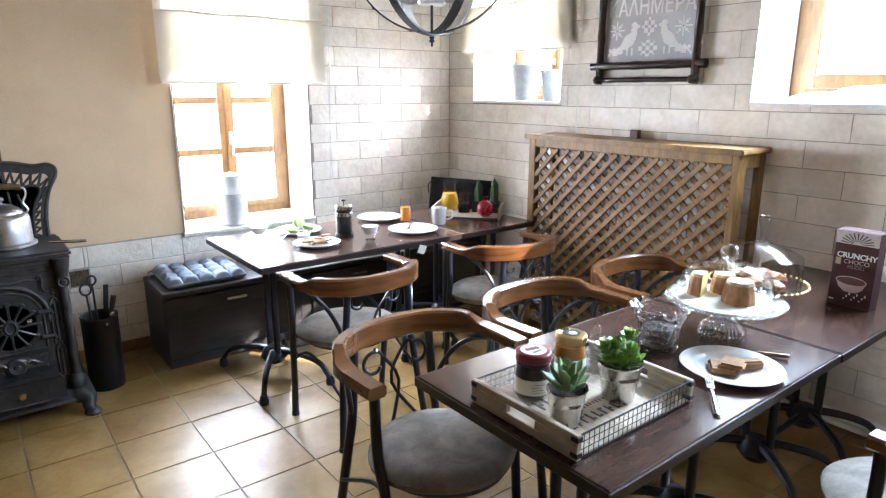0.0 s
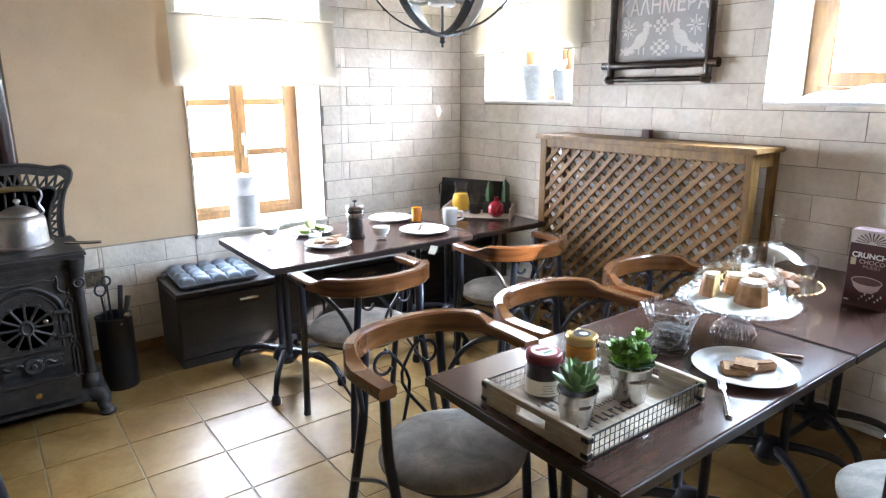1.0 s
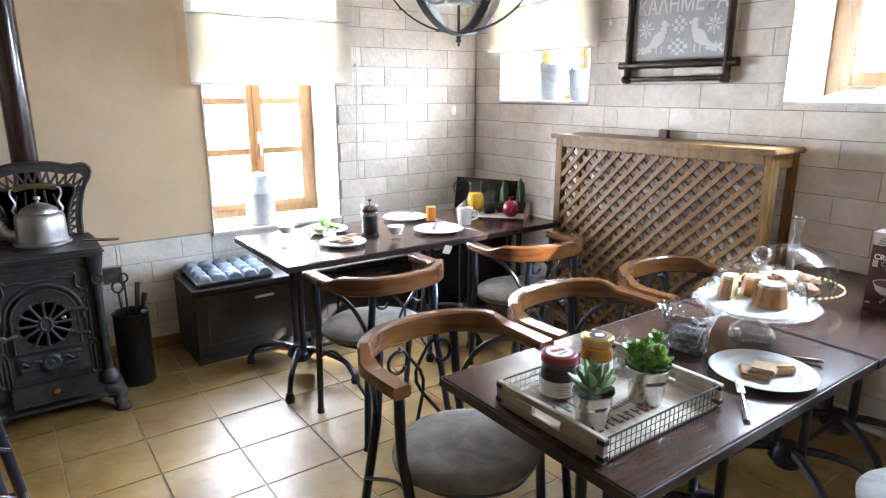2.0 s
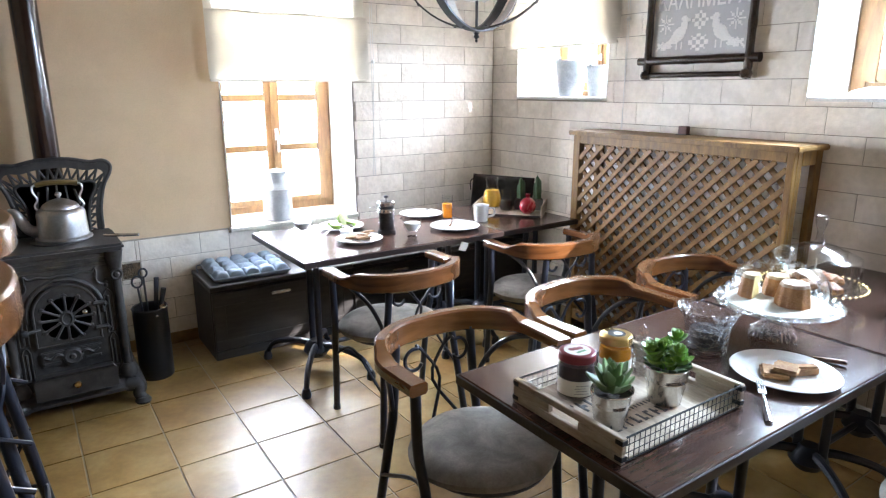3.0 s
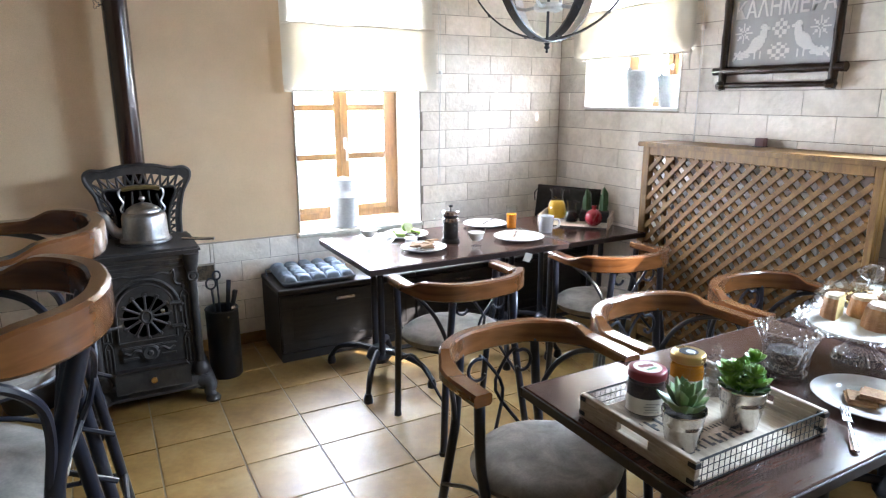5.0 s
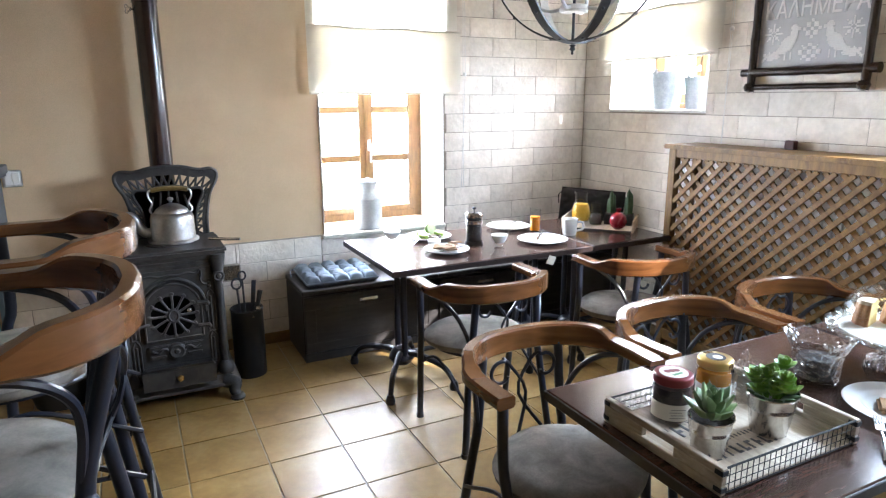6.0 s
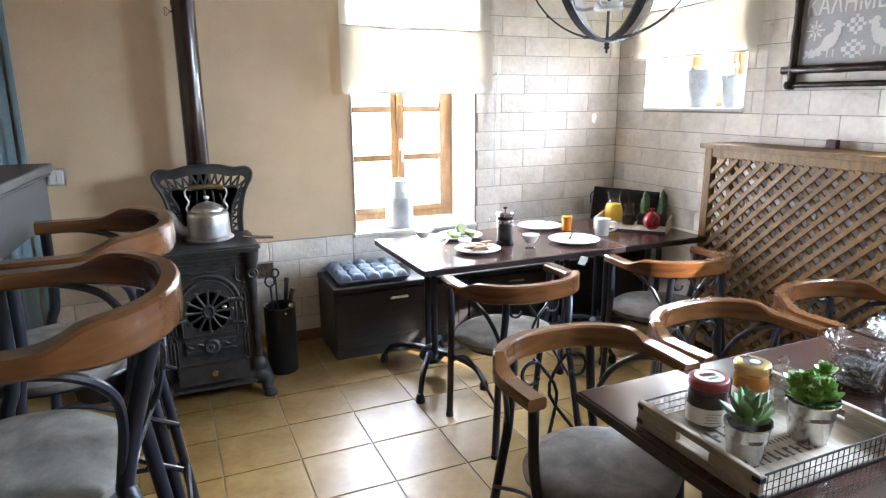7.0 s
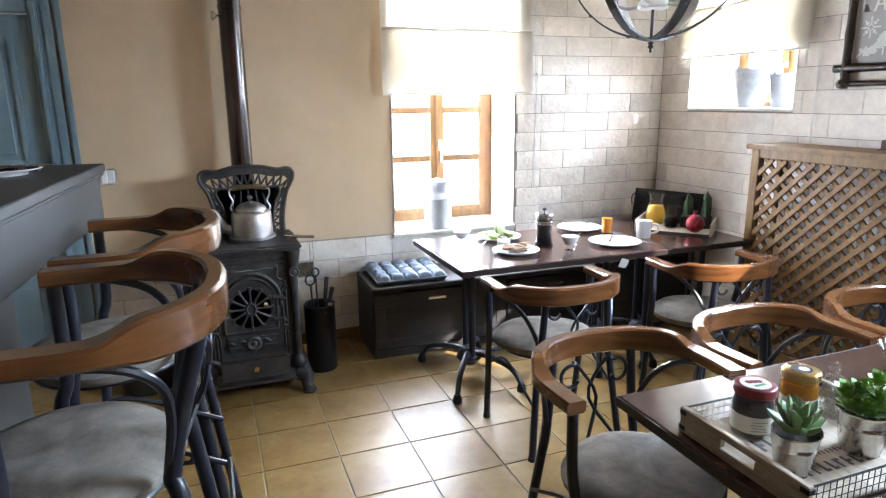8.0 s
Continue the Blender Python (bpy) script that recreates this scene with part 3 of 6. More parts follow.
for j in range(25):
    row = []
    for i in range(49):
        u, v = i / 48, j / 24
        lift = (math.sin(math.pi * v) ** 0.6) * (math.sin(math.pi * u) ** 0.35)
        # low-u end raised on purpose so the heap blocks sun from the floor
        zz = lift * (0.06 + 0.23 / (1 + math.exp((u - 0.58) * 26)) + 0.05 * noise.noise((u * 6, v * 2, 4)) + 0.02 * noise.noise((u * 17, v * 6, 1)))
        row.append(bm.verts.new((0.26 * v, 1.16 * u, max(0.0, zz))))
    g.append(row)
for a, b in zip(g, g[1:]):
    for i in range(48):
        bm.faces.new((a[i], a[i + 1], b[i + 1], b[i]))
bmesh.ops.solidify(bm, geom=bm.faces[:], thickness=0.004)
part("cloth", bm, cloth("white cotton", (0.76, 0.76, 0.75), (0.82, 0.82, 0.81), 0.3), hc, smooth=True)

# blue panelled door in the north wall
door = thing("door_1", pose(-1.585, YN, 0), "grey-blue panelled door with a moulded frame", "door", "", "structure")
bm = box(0.72, 0.82, -0.028, 0.10, 0, 2.12, 0.006)
box(0.735, 0.765, -0.045, -0.028, 0, 2.12, 0.006, bm, 2)
box(0.785, 0.835, -0.036, -0.028, 0, 2.12, 0.004, bm, 2)
box(0.842, 0.872, -0.024, -0.002, 0, 2.16, 0.006, bm, 2)
part("door_frame", bm, M_BLUE, door)
part("door_frame", box(-0.05, 0.10, -0.028, 0.10, 0, 2.12, 0.006), M_BLUE, door)
part("door_frame", box(0.10, 0.72, -0.028, 0.10, 2.04, 2.12, 0.006), M_BLUE, door)
leaf = part("door_leaf", box(0.103, 0.717, 0.01, 0.045, 0.006, 2.036, 0.003), M_BLUE, door)
for z0, z1 in ((0.15, 0.62), (0.72, 1.15), (1.25, 1.92)):
    bm = bmesh.new()
    for b in ((0.19, 0.22, z0, z1), (0.60, 0.63, z0, z1), (0.22, 0.60, z0, z0 + 0.03), (0.22, 0.60, z1 - 0.03, z1)):
        box(b[0], b[1], -0.006, 0.010, b[2], b[3], 0.005, bm, 2)
    part("panel_moulding", bm, M_BLUE, leaf)
    part("panel", box(0.25, 0.57, 0.0, 0.010, z0 + 0.06, z1 - 0.06, 0.008), M_BLUE, leaf)

sw = thing("light_switch", pose(-0.592, YN, 1.168), "white double light switch on the plaster wall", "switch")
part("plate", box(-0.045, 0.045, -0.010, 0.0, -0.045, 0.045, 0.006, None, 2), M_WHITE, sw)
part("rocker", box(-0.034, -0.001, -0.015, -0.010, -0.034, 0.034, 0.003), M_WHITE, sw)
part("rocker", box(0.001, 0.034, -0.015, -0.010, -0.034, 0.034, 0.003), M_WHITE, sw)

# ---------- radiator cover ----------
rc = thing("radiator_cover", pose(2.95, 1.48, 0), "pine radiator cover with a diagonal lattice front", "radiator cover")
RW, RH, RD = 1.41, 1.275, 0.262
part("top_board", box(-0.03, RD, -0.008, RW + 0.02, RH, RH + 0.028, 0.006, None, 2), M_PINE, rc)
for y0, y1 in ((0.020, 0.055), (RW - 0.055, RW)):
    part("post", box(0, 0.03, y0, y1, 0, RH, 0.004), M_PINE, rc)
part("top_rail", box(0.001, 0.029, 0.055, RW - 0.055, RH - 0.05, RH, 0.004), M_PINE, rc)
part("bottom_rail", box(0.001, 0.029, 0.055, RW - 0.055, 0.06, 0.13, 0.004), M_PINE, rc)
for y0 in (0.020, RW - 0.03):
    part("side_post", box(0.03, 0.075, y0, y0 + 0.03, 0, RH, 0.004), M_PINE, rc)
    part("side_post", box(RD - 0.06, RD, y0, y0 + 0.03, 0, RH, 0.004), M_PINE, rc)
    part("side_rail", box(0.075, RD - 0.06, y0, y0 + 0.03, RH - 0.07, RH, 0.004), M_PINE, rc)
    part("side_rail", box(0.075, RD - 0.06, y0, y0 + 0.03, 0.06, 0.13, 0.004), M_PINE, rc)
ya, yb, za, zb = 0.055, RW - 0.055, 0.13, RH - 0.05
for layer, sgn in ((0, -1), (1, 1)):
    step, wid = 0.0885, 0.0275
    k = -20
    while k < 40:
        # each slat follows z = sgn * y + c inside the opening
        c = za + k * step * 1.0 if sgn > 0 else za + k * step
        pts = []
        for y in (ya, yb):
            z = sgn * (y - ya) + c
            if za <= z <= zb:
                pts.append((y, z))
        for z in (za, zb):
            y = ya + sgn * (z - c)
            if ya < y < yb:
                pts.append((y, z))
        k += 1
        if len(pts) < 2:
            continue
        pts.sort()
        (y0, z0), (y1, z1) = pts[0], pts[-1]
        ln = math.hypot(y1 - y0, z1 - z0)
        if ln < 0.05:
            continue
        x0 = 0.004 if layer == 0 else 0.0165
        s = part("slat", box(x0, x0 + 0.012, -ln / 2, ln / 2, -wid / 2, wid / 2, 0.0015), M_PINE, rc)
        s.matrix_local = Matrix.Translation((0, (y0 + y1) / 2, (z0 + z1) / 2)) @ Matrix.Rotation(math.atan2(z1 - z0, y1 - y0), 4, "X")
M_RAD = plain("grey radiator enamel", (0.70, 0.69, 0.67), 0.45)
rad = thing("radiator", pose(3.06, 1.62, 0), "grey panel radiator behind the lattice", "radiator")
part("panel", box(0.0, 0.02, 0, 1.15, 0.16, 1.02, 0.006, None, 2), M_RAD, rad)
for k in range(22):
    part("fin", box(-0.012, 0.0, 0.02 + k * 0.051, 0.05 + k * 0.051, 0.19, 0.99, 0.005), M_RAD, rad)
part("bracket", box(0.02, 0.158, 0.2, 0.24, 0.3, 0.34), M_WHITE, rad)
part("foot", box(0.0, 0.02, 0.2, 0.26, 0.0, 0.16), M_WHITE, rad)
part("foot", box(0.0, 0.02, 0.9, 0.96, 0.0, 0.16), M_WHITE, rad)
mb = thing("small_box", pose(3.165, 2.245, RH + 0.028), "small dark red box on the radiator cover", "box")
part("body", box(-0.018, 0.018, -0.028, 0.028, 0, 0.048, 0.004), plain("dark red card", (0.10, 0.030, 0.028), 0.5), mb)
part("base", box(-0.02, 0.02, -0.028, 0.042, 0, 0.004), M_BLACK, mb)
pipe = thing("heating_pipe", pose(0, 0, 0), "pale painted heating pipe along the wall foot", "pipe")
part("pipe", tube([(XE - 0.06, -1.5, 0.075), (XE - 0.06, 1.47, 0.075)], 0.021, 12), M_WHITE, pipe, smooth=True)
part("pipe", tube([(XE - 0.06, -1.5, 0.035), (XE - 0.06, 1.47, 0.030)], 0.016, 12), M_WHITE, pipe, smooth=True)
for y in (-1.2, -0.2, 0.7, 1.3):
    part("clip", box(XE - 0.075, XE - 0.012, y, y + 0.02, 0.0, 0.095, 0.003), M_WHITE, pipe)

# ---------- storage bench and cushion ----------
for k, (x0, x1, lab) in enumerate(((0.82, 1.72, "black-brown storage bench unit below the window"), (1.724, 3.205, "black-brown storage bench unit in the corner"))):
    b = thing("storage_bench", pose(x0, 3.61, 0), lab, "bench", "storage benches")
    w = x1 - x0
    part("carcass", box(0.0, w, 0.018, 0.44, 0.0, 0.425, 0.003), M_BENCH, b)
    part("plinth", box(0.0, w, 0.002, 0.018, 0.0, 0.055, 0.002), M_BENCH, b)
    dws = [(0.004, w - 0.004)] if k == 0 else [(0.004, 0.70), (0.704, w - 0.004)]
    for d0, d1 in dws:
        f = part("drawer_front", box(d0, d1, 0.0, 0.018, 0.06, 0.415, 0.004), M_BENCH, b)
        cx = {0: 0.41, 1: (d0 + d1) / 2}[k] if d0 < 0.5 else 0.99 - 0.704 + d0 - 0.22
        part("handle", merge(box(cx - 0.06, cx + 0.06, -0.018, -0.008, 0.300 + 0.055, 0.318 + 0.055, 0.004, None, 2), box(cx - 0.05, cx + 0.05, -0.010, 0.0, 0.304 + 0.055, 0.314 + 0.055)), M_STEEL, f, "brushed metal bar handle")
        bm = bmesh.new()
        for q in ((d0 + 0.002, d1 - 0.002, 0.062, 0.12), (d0 + 0.002, d1 - 0.002, 0.335, 0.413), (d0 + 0.002, d0 + 0.07, 0.12, 0.335), (d1 - 0.07, d1 - 0.002, 0.12, 0.335)):
            box(q[0], q[1], -0.004, 0.0, q[2], q[3], 0.0015, bm)
        part("front_frame", bm, M_BENCH, f)
    part("lid", box(-0.004, w, -0.012, 0.44, 0.43, 0.46, 0.005), M_BENCH, b)


def cushion(name, m, w, d, h, mat, label, tuft=(5, 4)):
    """Square pad, quilted by rows of tufts."""
    c = thing(name, m, label, "cushion")
    bm = bmesh.new()
    n = 60
    def surf(i, j, top):
        u, v = i / n, j / n
        e = min(u, 1 - u, v, 1 - v)
        puff = min(1.0, e / 0.045) ** 0.5
        q = (abs(math.sin(math.pi * u * tuft[0])) * abs(math.sin(math.pi * v * tuft[1]))) ** 0.30
        z = h * (0.40 + 0.05 * puff + 0.55 * q * puff + 0.10 * noise.noise((u * 11, v * 11, 5))) if top else h * 0.36 * (1 - puff)
        wob = 0.004 * noise.noise((u * 7, v * 7, 3))
        return ((u - 0.5) * w + wob, (v - 0.5) * d + wob, z)
    for top in (True, False):
        g = [[bm.verts.new(surf(i, j, top)) for i in range(n + 1)] for j in range(n + 1)]
        for j in range(n):
            for i in range(n):
                bm.faces.new((g[j][i], g[j][i + 1], g[j + 1][i + 1], g[j + 1][i]))
        if top:
            tg = g
    for a, b in ((tg, g),):
        rim = lambda G: [G[0][i] for i in range(n)] + [G[j][n] for j in range(n)] + [G[n][i] for i in range(n, 0, -1)] + [G[j][0] for j in range(n, 0, -1)]
        ra, rb = rim(a), rim(b)
        for k in range(len(ra)):
            bm.faces.new((ra[k], ra[(k + 1) % len(ra)], rb[(k + 1) % len(ra)], rb[k]))
    part("pad", bm, mat, c, smooth=True)
    ring = [(-w / 2, -d / 2), (w / 2, -d / 2), (w / 2, d / 2), (-w / 2, d / 2), (-w / 2, -d / 2)]
    part("piping", tube([(x, y, h * 0.40) for x, y in ring], 0.006, 6), mat, c, smooth=True)
    for sx in (-1, 1):
        part("tie", tube(spline([(sx * w / 2, d / 2 - 0.03, h * 0.4), (sx * (w / 2 + 0.03), d / 2 - 0.06, 0.03), (sx * (w / 2 + 0.035), d / 2 - 0.12, 0.004)], 4), 0.004, 5), mat, c, smooth=True)
    return c


cushion("seat_cushion", pose(1.09, 3.845, 0.46, 0, 0, -2), 0.45, 0.42, 0.066, M_CUSHION, "blue-grey tufted seat cushion on the dark bench")
dk = cushion("back_cushion", pose(3.03, 3.60, 0.462, 78, 0, -64), 0.50, 0.44, 0.09, cloth("dark brown corduroy", (0.009, 0.006, 0.005), (0.015, 0.011, 0.009)), "dark brown cushion leaning in the wall corner", (1, 1))
dk.matrix_world = pose(3.00, 3.64, 0.70, 80, 0, -66)

# ---------- bar counter ----------
bc = thing("bar_counter", pose(-0.43, 2.84, 0, 0, 0, -3.5), "grey painted wooden bar counter with an overhanging top", "counter")
part("countertop", box(-0.62, 0.0, -3.0, 0.0, 1.312, 1.345, 0.004), M_BAR, bc)
part("apron", box(-0.60, -0.022, -2.97, -0.022, 1.125, 1.312, 0.003), M_BAR, bc)
body = part("body", box(-0.58, -0.30, -2.9, -0.26, 0.0, 1.125, 0.004), M_BAR, bc)
part("top_lip", box(-0.615, -0.006, -2.995, -0.006, 1.300, 1.312, 0.003), M_BAR, bc)
for k in range(4):
    part("body_panel", box(-0.30, -0.288, -2.8 + k * 0.64, -2.25 + k * 0.64, 0.12, 1.08, 0.005), M_BAR, body)

# ---------- stove corner ----------
SX, SY = 0.098, 3.42
st = thing("wood_stove", pose(SX, SY, 0), "black cast iron wood stove with a pierced back plate", "stove")
STEP = 0.238                 # half width of the plain body


def stack(levels, y0, y1, bm=None):
    """Box that changes its width with height."""
    own = bmesh.new()
    rings = []
    for z, hw in levels:
        g = (hw - STEP) * 0.8
        rings.append([own.verts.new(p) for p in ((-hw, y0 - g, z), (hw, y0 - g, z), (hw, y1 + g, z), (-hw, y1 + g, z))])
    for a, b in zip(rings, rings[1:]):
        for k in range(4):
            own.faces.new((a[k], a[(k + 1) % 4], b[(k + 1) % 4], b[k]))
    own.faces.new(rings[0])
    own.faces.new(rings[-1])
    return merge(bm, own)


part("body", stack([(0.13, 0.240), (0.70, 0.236), (0.72, 0.238)], 0.0, 0.36), M_CAST, st)
part("top_moulding", stack([(0.715, 0.240), (0.728, 0.240), (0.731, 0.249), (0.748, 0.252), (0.752, 0.246), (0.770, 0.249), (0.774, 0.259), (0.790, 0.262), (0.797, 0.270)], 0.0, 0.37), M_CAST, st)
part("top_plate", box(-0.285, 0.285, -0.045, 0.40, 0.797, 0.832, 0.012, None, 2), M_CAST, st)
part("hot_plate", lathe([(0, 0.832), (0.125, 0.832), (0.125, 0.838), (0.118, 0.840), (0, 0.840)], 32, None, Matrix.Translation((0.03, 0.19, 0))), M_CAST, st, smooth=True)
part("base_plate", stack([(0.068, 0.292), (0.074, 0.304), (0.088, 0.304), (0.094, 0.294), (0.126, 0.256), (0.138, 0.252), (0.142, 0.242)], -0.015, 0.37), M_CAST, st)
for sx in (-1, 1):
    cx = sx * 0.236
    part("corner_column", tube([(cx, -0.008, 0.17), (cx, -0.008, 0.66)], 0.021, 12), M_CAST, st, smooth=True)
    part("column_capital", lathe([(0, 0.655), (0.024, 0.658), (0.029, 0.672), (0.022, 0.690), (0.028, 0.706), (0.036, 0.745), (0.044, 0.797), (0, 0.797)], 16, None, Matrix.Translation((cx, -0.010, 0))), M_CAST, st, smooth=True)
    part("rosette", lathe([(0, -0.006), (0.027, -0.006), (0.031, 0.002), (0.024, 0.009), (0.016, 0.005), (0.010, 0.012), (0, 0.013)], 16, None, Matrix.Translation((cx, -0.030, 0.678)) @ Matrix.Rotation(radians(90), 4, "X")), M_CAST, st, smooth=True)
    part("column_base", lathe([(0, 0.132), (0.040, 0.134), (0.046, 0.155), (0.040, 0.180), (0.024, 0.200), (0, 0.200)], 16, None, Matrix.Translation((cx, -0.010, 0))), M_CAST, st, smooth=True)
    for back in (False, True):
        y, dy = (0.33, 0.035) if back else (-0.030, -0.050)
        pts = spline([(sx * 0.225, y, 0.090), (sx * 0.268, y + dy * 0.6, 0.078), (sx * 0.262, y + dy * 0.9, 0.045), (sx * 0.272, y + dy * 1.2, 0.018)], 5)
        leg = part("leg", tube(pts, [0.040 - 0.016 * i / len(pts) for i in range(len(pts))], 12), M_CAST, st, smooth=True)
        part("paw", lathe([(0, 0), (0.036, 0.0), (0.040, 0.012), (0.028, 0.030), (0, 0.038)], 14, None, Matrix.Translation((sx * 0.275, y + dy * 1.25, 0))), M_CAST, leg, smooth=True)
    # tall pointed panel beside the fire door and a short one beside the drawer
    px = sx * 0.187
    for z0, z1, w in ((0.375, 0.575, 0.019), (0.200, 0.345, 0.017)):
        loop = [(px - w, -0.004, z0), (px - w, -0.004, z1), (px - w * 0.55, -0.004, z1 + 0.018), (px, -0.004, z1 + 0.030), (px + w * 0.55, -0.004, z1 + 0.018), (px + w, -0.004, z1), (px + w, -0.004, z0), (px - w, -0.004, z0)]
        part("side_ornament", tube(loop, 0.0042, 6), M_CAST, st, smooth=True)
        part("side_ornament", tube([(px, -0.002, z0 + 0.012), (px, -0.002, z1 - 0.006)], 0.006, 6), M_CAST, st, smooth=True)
    for k in range(3):
        part("side_ornament", lathe([(0, -0.002), (0.010 - 0.002 * k, 0.0), (0.006, 0.006), (0, 0.008)], 8, None, Matrix.Translation((px, 0.0, 0.622 + 0.017 * k)) @ Matrix.Rotation(radians(90), 4, "X")), M_CAST, st, smooth=True)


def arch(hw, z0, zs, y0, y1, n=20, bm=None):
    """Round-headed plate in the x-z plane."""
    own = bmesh.new()
    pts = [(-hw, z0), (hw, z0)] + [(hw * math.cos(math.pi * k / n), zs + hw * math.sin(math.pi * k / n)) for k in range(n + 1)]
    f = [own.verts.new((x, y0, z)) for x, z in pts]
    b = [own.verts.new((x, y1, z)) for x, z in pts]
    own.faces.new(f)
    own.faces.new(list(reversed(b)))
    for k in range(len(f)):
        j = (k + 1) % len(f)
        own.faces.new((f[k], b[k], b[j], f[j]))
    return merge(bm, own)


CZ, RZC = 0.522, 0.492       # springing of the door arch, centre of the vent rosette
fd = part("fire_door", arch(0.136, 0.365, CZ, -0.018, 0.004), M_CAST, st)
rim = [(0.136 * math.cos(math.pi * k / 20), -0.018, CZ + 0.136 * math.sin(math.pi * k / 20)) for k in range(21)]
part("door_rim", tube([(0.136, -0.018, 0.365), *rim, (-0.136, -0.018, 0.365), (0.136, -0.018, 0.365)], 0.006, 6), M_CAST, fd, smooth=True)
rim2 = [(0.160 * math.cos(math.pi * k / 20), -0.002, CZ + 0.160 * math.sin(math.pi * k / 20)) for k in range(21)]
part("arch_moulding", tube([(0.160, -0.002, 0.49), *rim2, (-0.160, -0.002, 0.49)], 0.010, 8), M_CAST, st, smooth=True)
# black plates on the solid door paint the shade inside its vent slots
M_SLOT_SHADE = plain("slot shade black", (0.004, 0.004, 0.004), 0.9)
for k in range(12):
    a = 2 * math.pi * (k + 0.5) / 12
    bm = bmesh.new()
    r0, r1, da = 0.040, 0.104, 0.185
    q = [(r0, -da * 0.8), (r1, -da), (r1 + 0.005, 0), (r1, da), (r0, da * 0.8)]
    bm.faces.new([bm.verts.new((r * math.cos(a + d), -0.0195, RZC + r * math.sin(a + d))) for r, d in q])
    bmesh.ops.solidify(bm, geom=bm.faces[:], thickness=0.0015)
    part("vent_slot", bm, M_SLOT_SHADE, fd)
    b = 2 * math.pi * k / 12
    part("vent_spoke", tube([(0.034 * math.cos(b), -0.022, RZC + 0.034 * math.sin(b)), (0.110 * math.cos(b), -0.021, RZC + 0.110 * math.sin(b))], 0.0065, 6), M_CAST, fd, smooth=True)
    part("vent_scallop", lathe([(0, -0.004), (0.013, -0.002), (0.011, 0.004), (0, 0.006)], 8, None, Matrix.Translation((0.113 * math.cos(b), -0.019, RZC + 0.113 * math.sin(b))) @ Matrix.Rotation(radians(90), 4, "X")), M_CAST, fd, smooth=True)
part("vent_hub", lathe([(0, 0), (0.034, 0), (0.036, 0.008), (0.026, 0.012), (0.020, 0.006), (0, 0.004)], 20, None, Matrix.Translation((0, -0.018, RZC)) @ Matrix.Rotation(radians(90), 4, "X") @ Matrix.Diagonal((0.85, 1.15, 1, 1))), M_CAST, fd, smooth=True)
part("vent_knob", lathe([(0, 0), (0.010, 0.004), (0.012, 0.014), (0.006, 0.020), (0, 0.021)], 12, None, Matrix.Translation((0.078, -0.022, RZC + 0.022)) @ Matrix.Rotation(radians(90), 4, "X")), M_STEEL, fd, "bright metal vent knob", True)
for z in (0.420, 0.545):
    part("hinge", tube([(0.118, -0.022, z), (0.168, -0.024, z), (0.172, -0.020, z - 0.014)], 0.012, 8), M_CAST, fd, smooth=True)
part("door_latch", merge(tube([(-0.115, -0.022, 0.458), (-0.180, -0.040, 0.456)], 0.009, 8), lathe([(0, 0), (0.016, 0.005), (0.016, 0.022), (0, 0.030)], 10, None, Matrix.Translation((-0.178, -0.034, 0.458)) @ Matrix.Rotation(radians(90), 4, "X"))), M_CAST, fd, smooth=True)
# curled frame over the arch
for sx in (-1, 1):
    part("ornament", tube(spline([(0, -0.004, 0.702), (sx * 0.045, -0.005, 0.698), (sx * 0.090, -0.005, 0.706), (sx * 0.128, -0.005, 0.700), (sx * 0.146, -0.005, 0.716), (sx * 0.150, -0.005, 0.690), (sx * 0.146, -0.005, 0.662), (sx * 0.158, -0.005, 0.640), (sx * 0.176, -0.005, 0.634)], 5), 0.0062, 6), M_CAST, st, smooth=True)
    part("ornament", tube(spline([(sx * 0.030, -0.020, 0.302), (sx * 0.062, -0.024, 0.318), (sx * 0.090, -0.022, 0.300), (sx * 0.118, -0.020, 0.312)], 5), 0.0075, 6), M_CAST, st, smooth=True)
    part("ornament", box(sx * 0.088 - 0.036, sx * 0.088 + 0.036, -0.020, -0.016, 0.270, 0.284, 0.002), M_CAST, st)
part("ornament_plaque", box(-0.132, 0.132, -0.016, 0.0, 0.258, 0.336, 0.005, None, 2), M_CAST, st)
part("ornament", lathe([(0, 0), (0.046, 0.0), (0.044, 0.010), (0.034, 0.016), (0.016, 0.012), (0.010, 0.020), (0, 0.021)], 10, None, Matrix.Translation((0, -0.016, 0.298)) @ Matrix.Rotation(radians(90), 4, "X")), M_CAST, st, smooth=True)
dr = part("ash_drawer", stack([(0.125, 0.172), (0.128, 0.176), (0.226, 0.176), (0.232, 0.168), (0.246, 0.160)], -0.128, -0.05), M_CAST, st)
bm = bmesh.new()
for b in ((-0.145, 0.145, 0.143, 0.150), (-0.145, 0.145, 0.203, 0.210), (-0.145, -0.138, 0.150, 0.203), (0.138, 0.145, 0.150, 0.203)):
    box(b[0], b[1], -0.083, -0.077, b[2], b[3], 0.002, bm)
for sx in (-1, 1):
    tube(spline([(sx * 0.030, -0.079, 0.178), (sx * 0.060, -0.080, 0.188), (sx * 0.090, -0.080, 0.172), (sx * 0.125, -0.079, 0.182)], 4), 0.005, 6, bm)
part("drawer_moulding", bm, M_CAST, dr)
part("drawer_knob", lathe([(0, 0), (0.008, 0.002), (0.009, 0.012), (0.016, 0.020), (0.014, 0.032), (0, 0.036)], 14, None, Matrix.Translation((0, -0.078, 0.176)) @ Matrix.Rotation(radians(90), 4, "X")), M_BRASS, dr, "round brass knob", True)
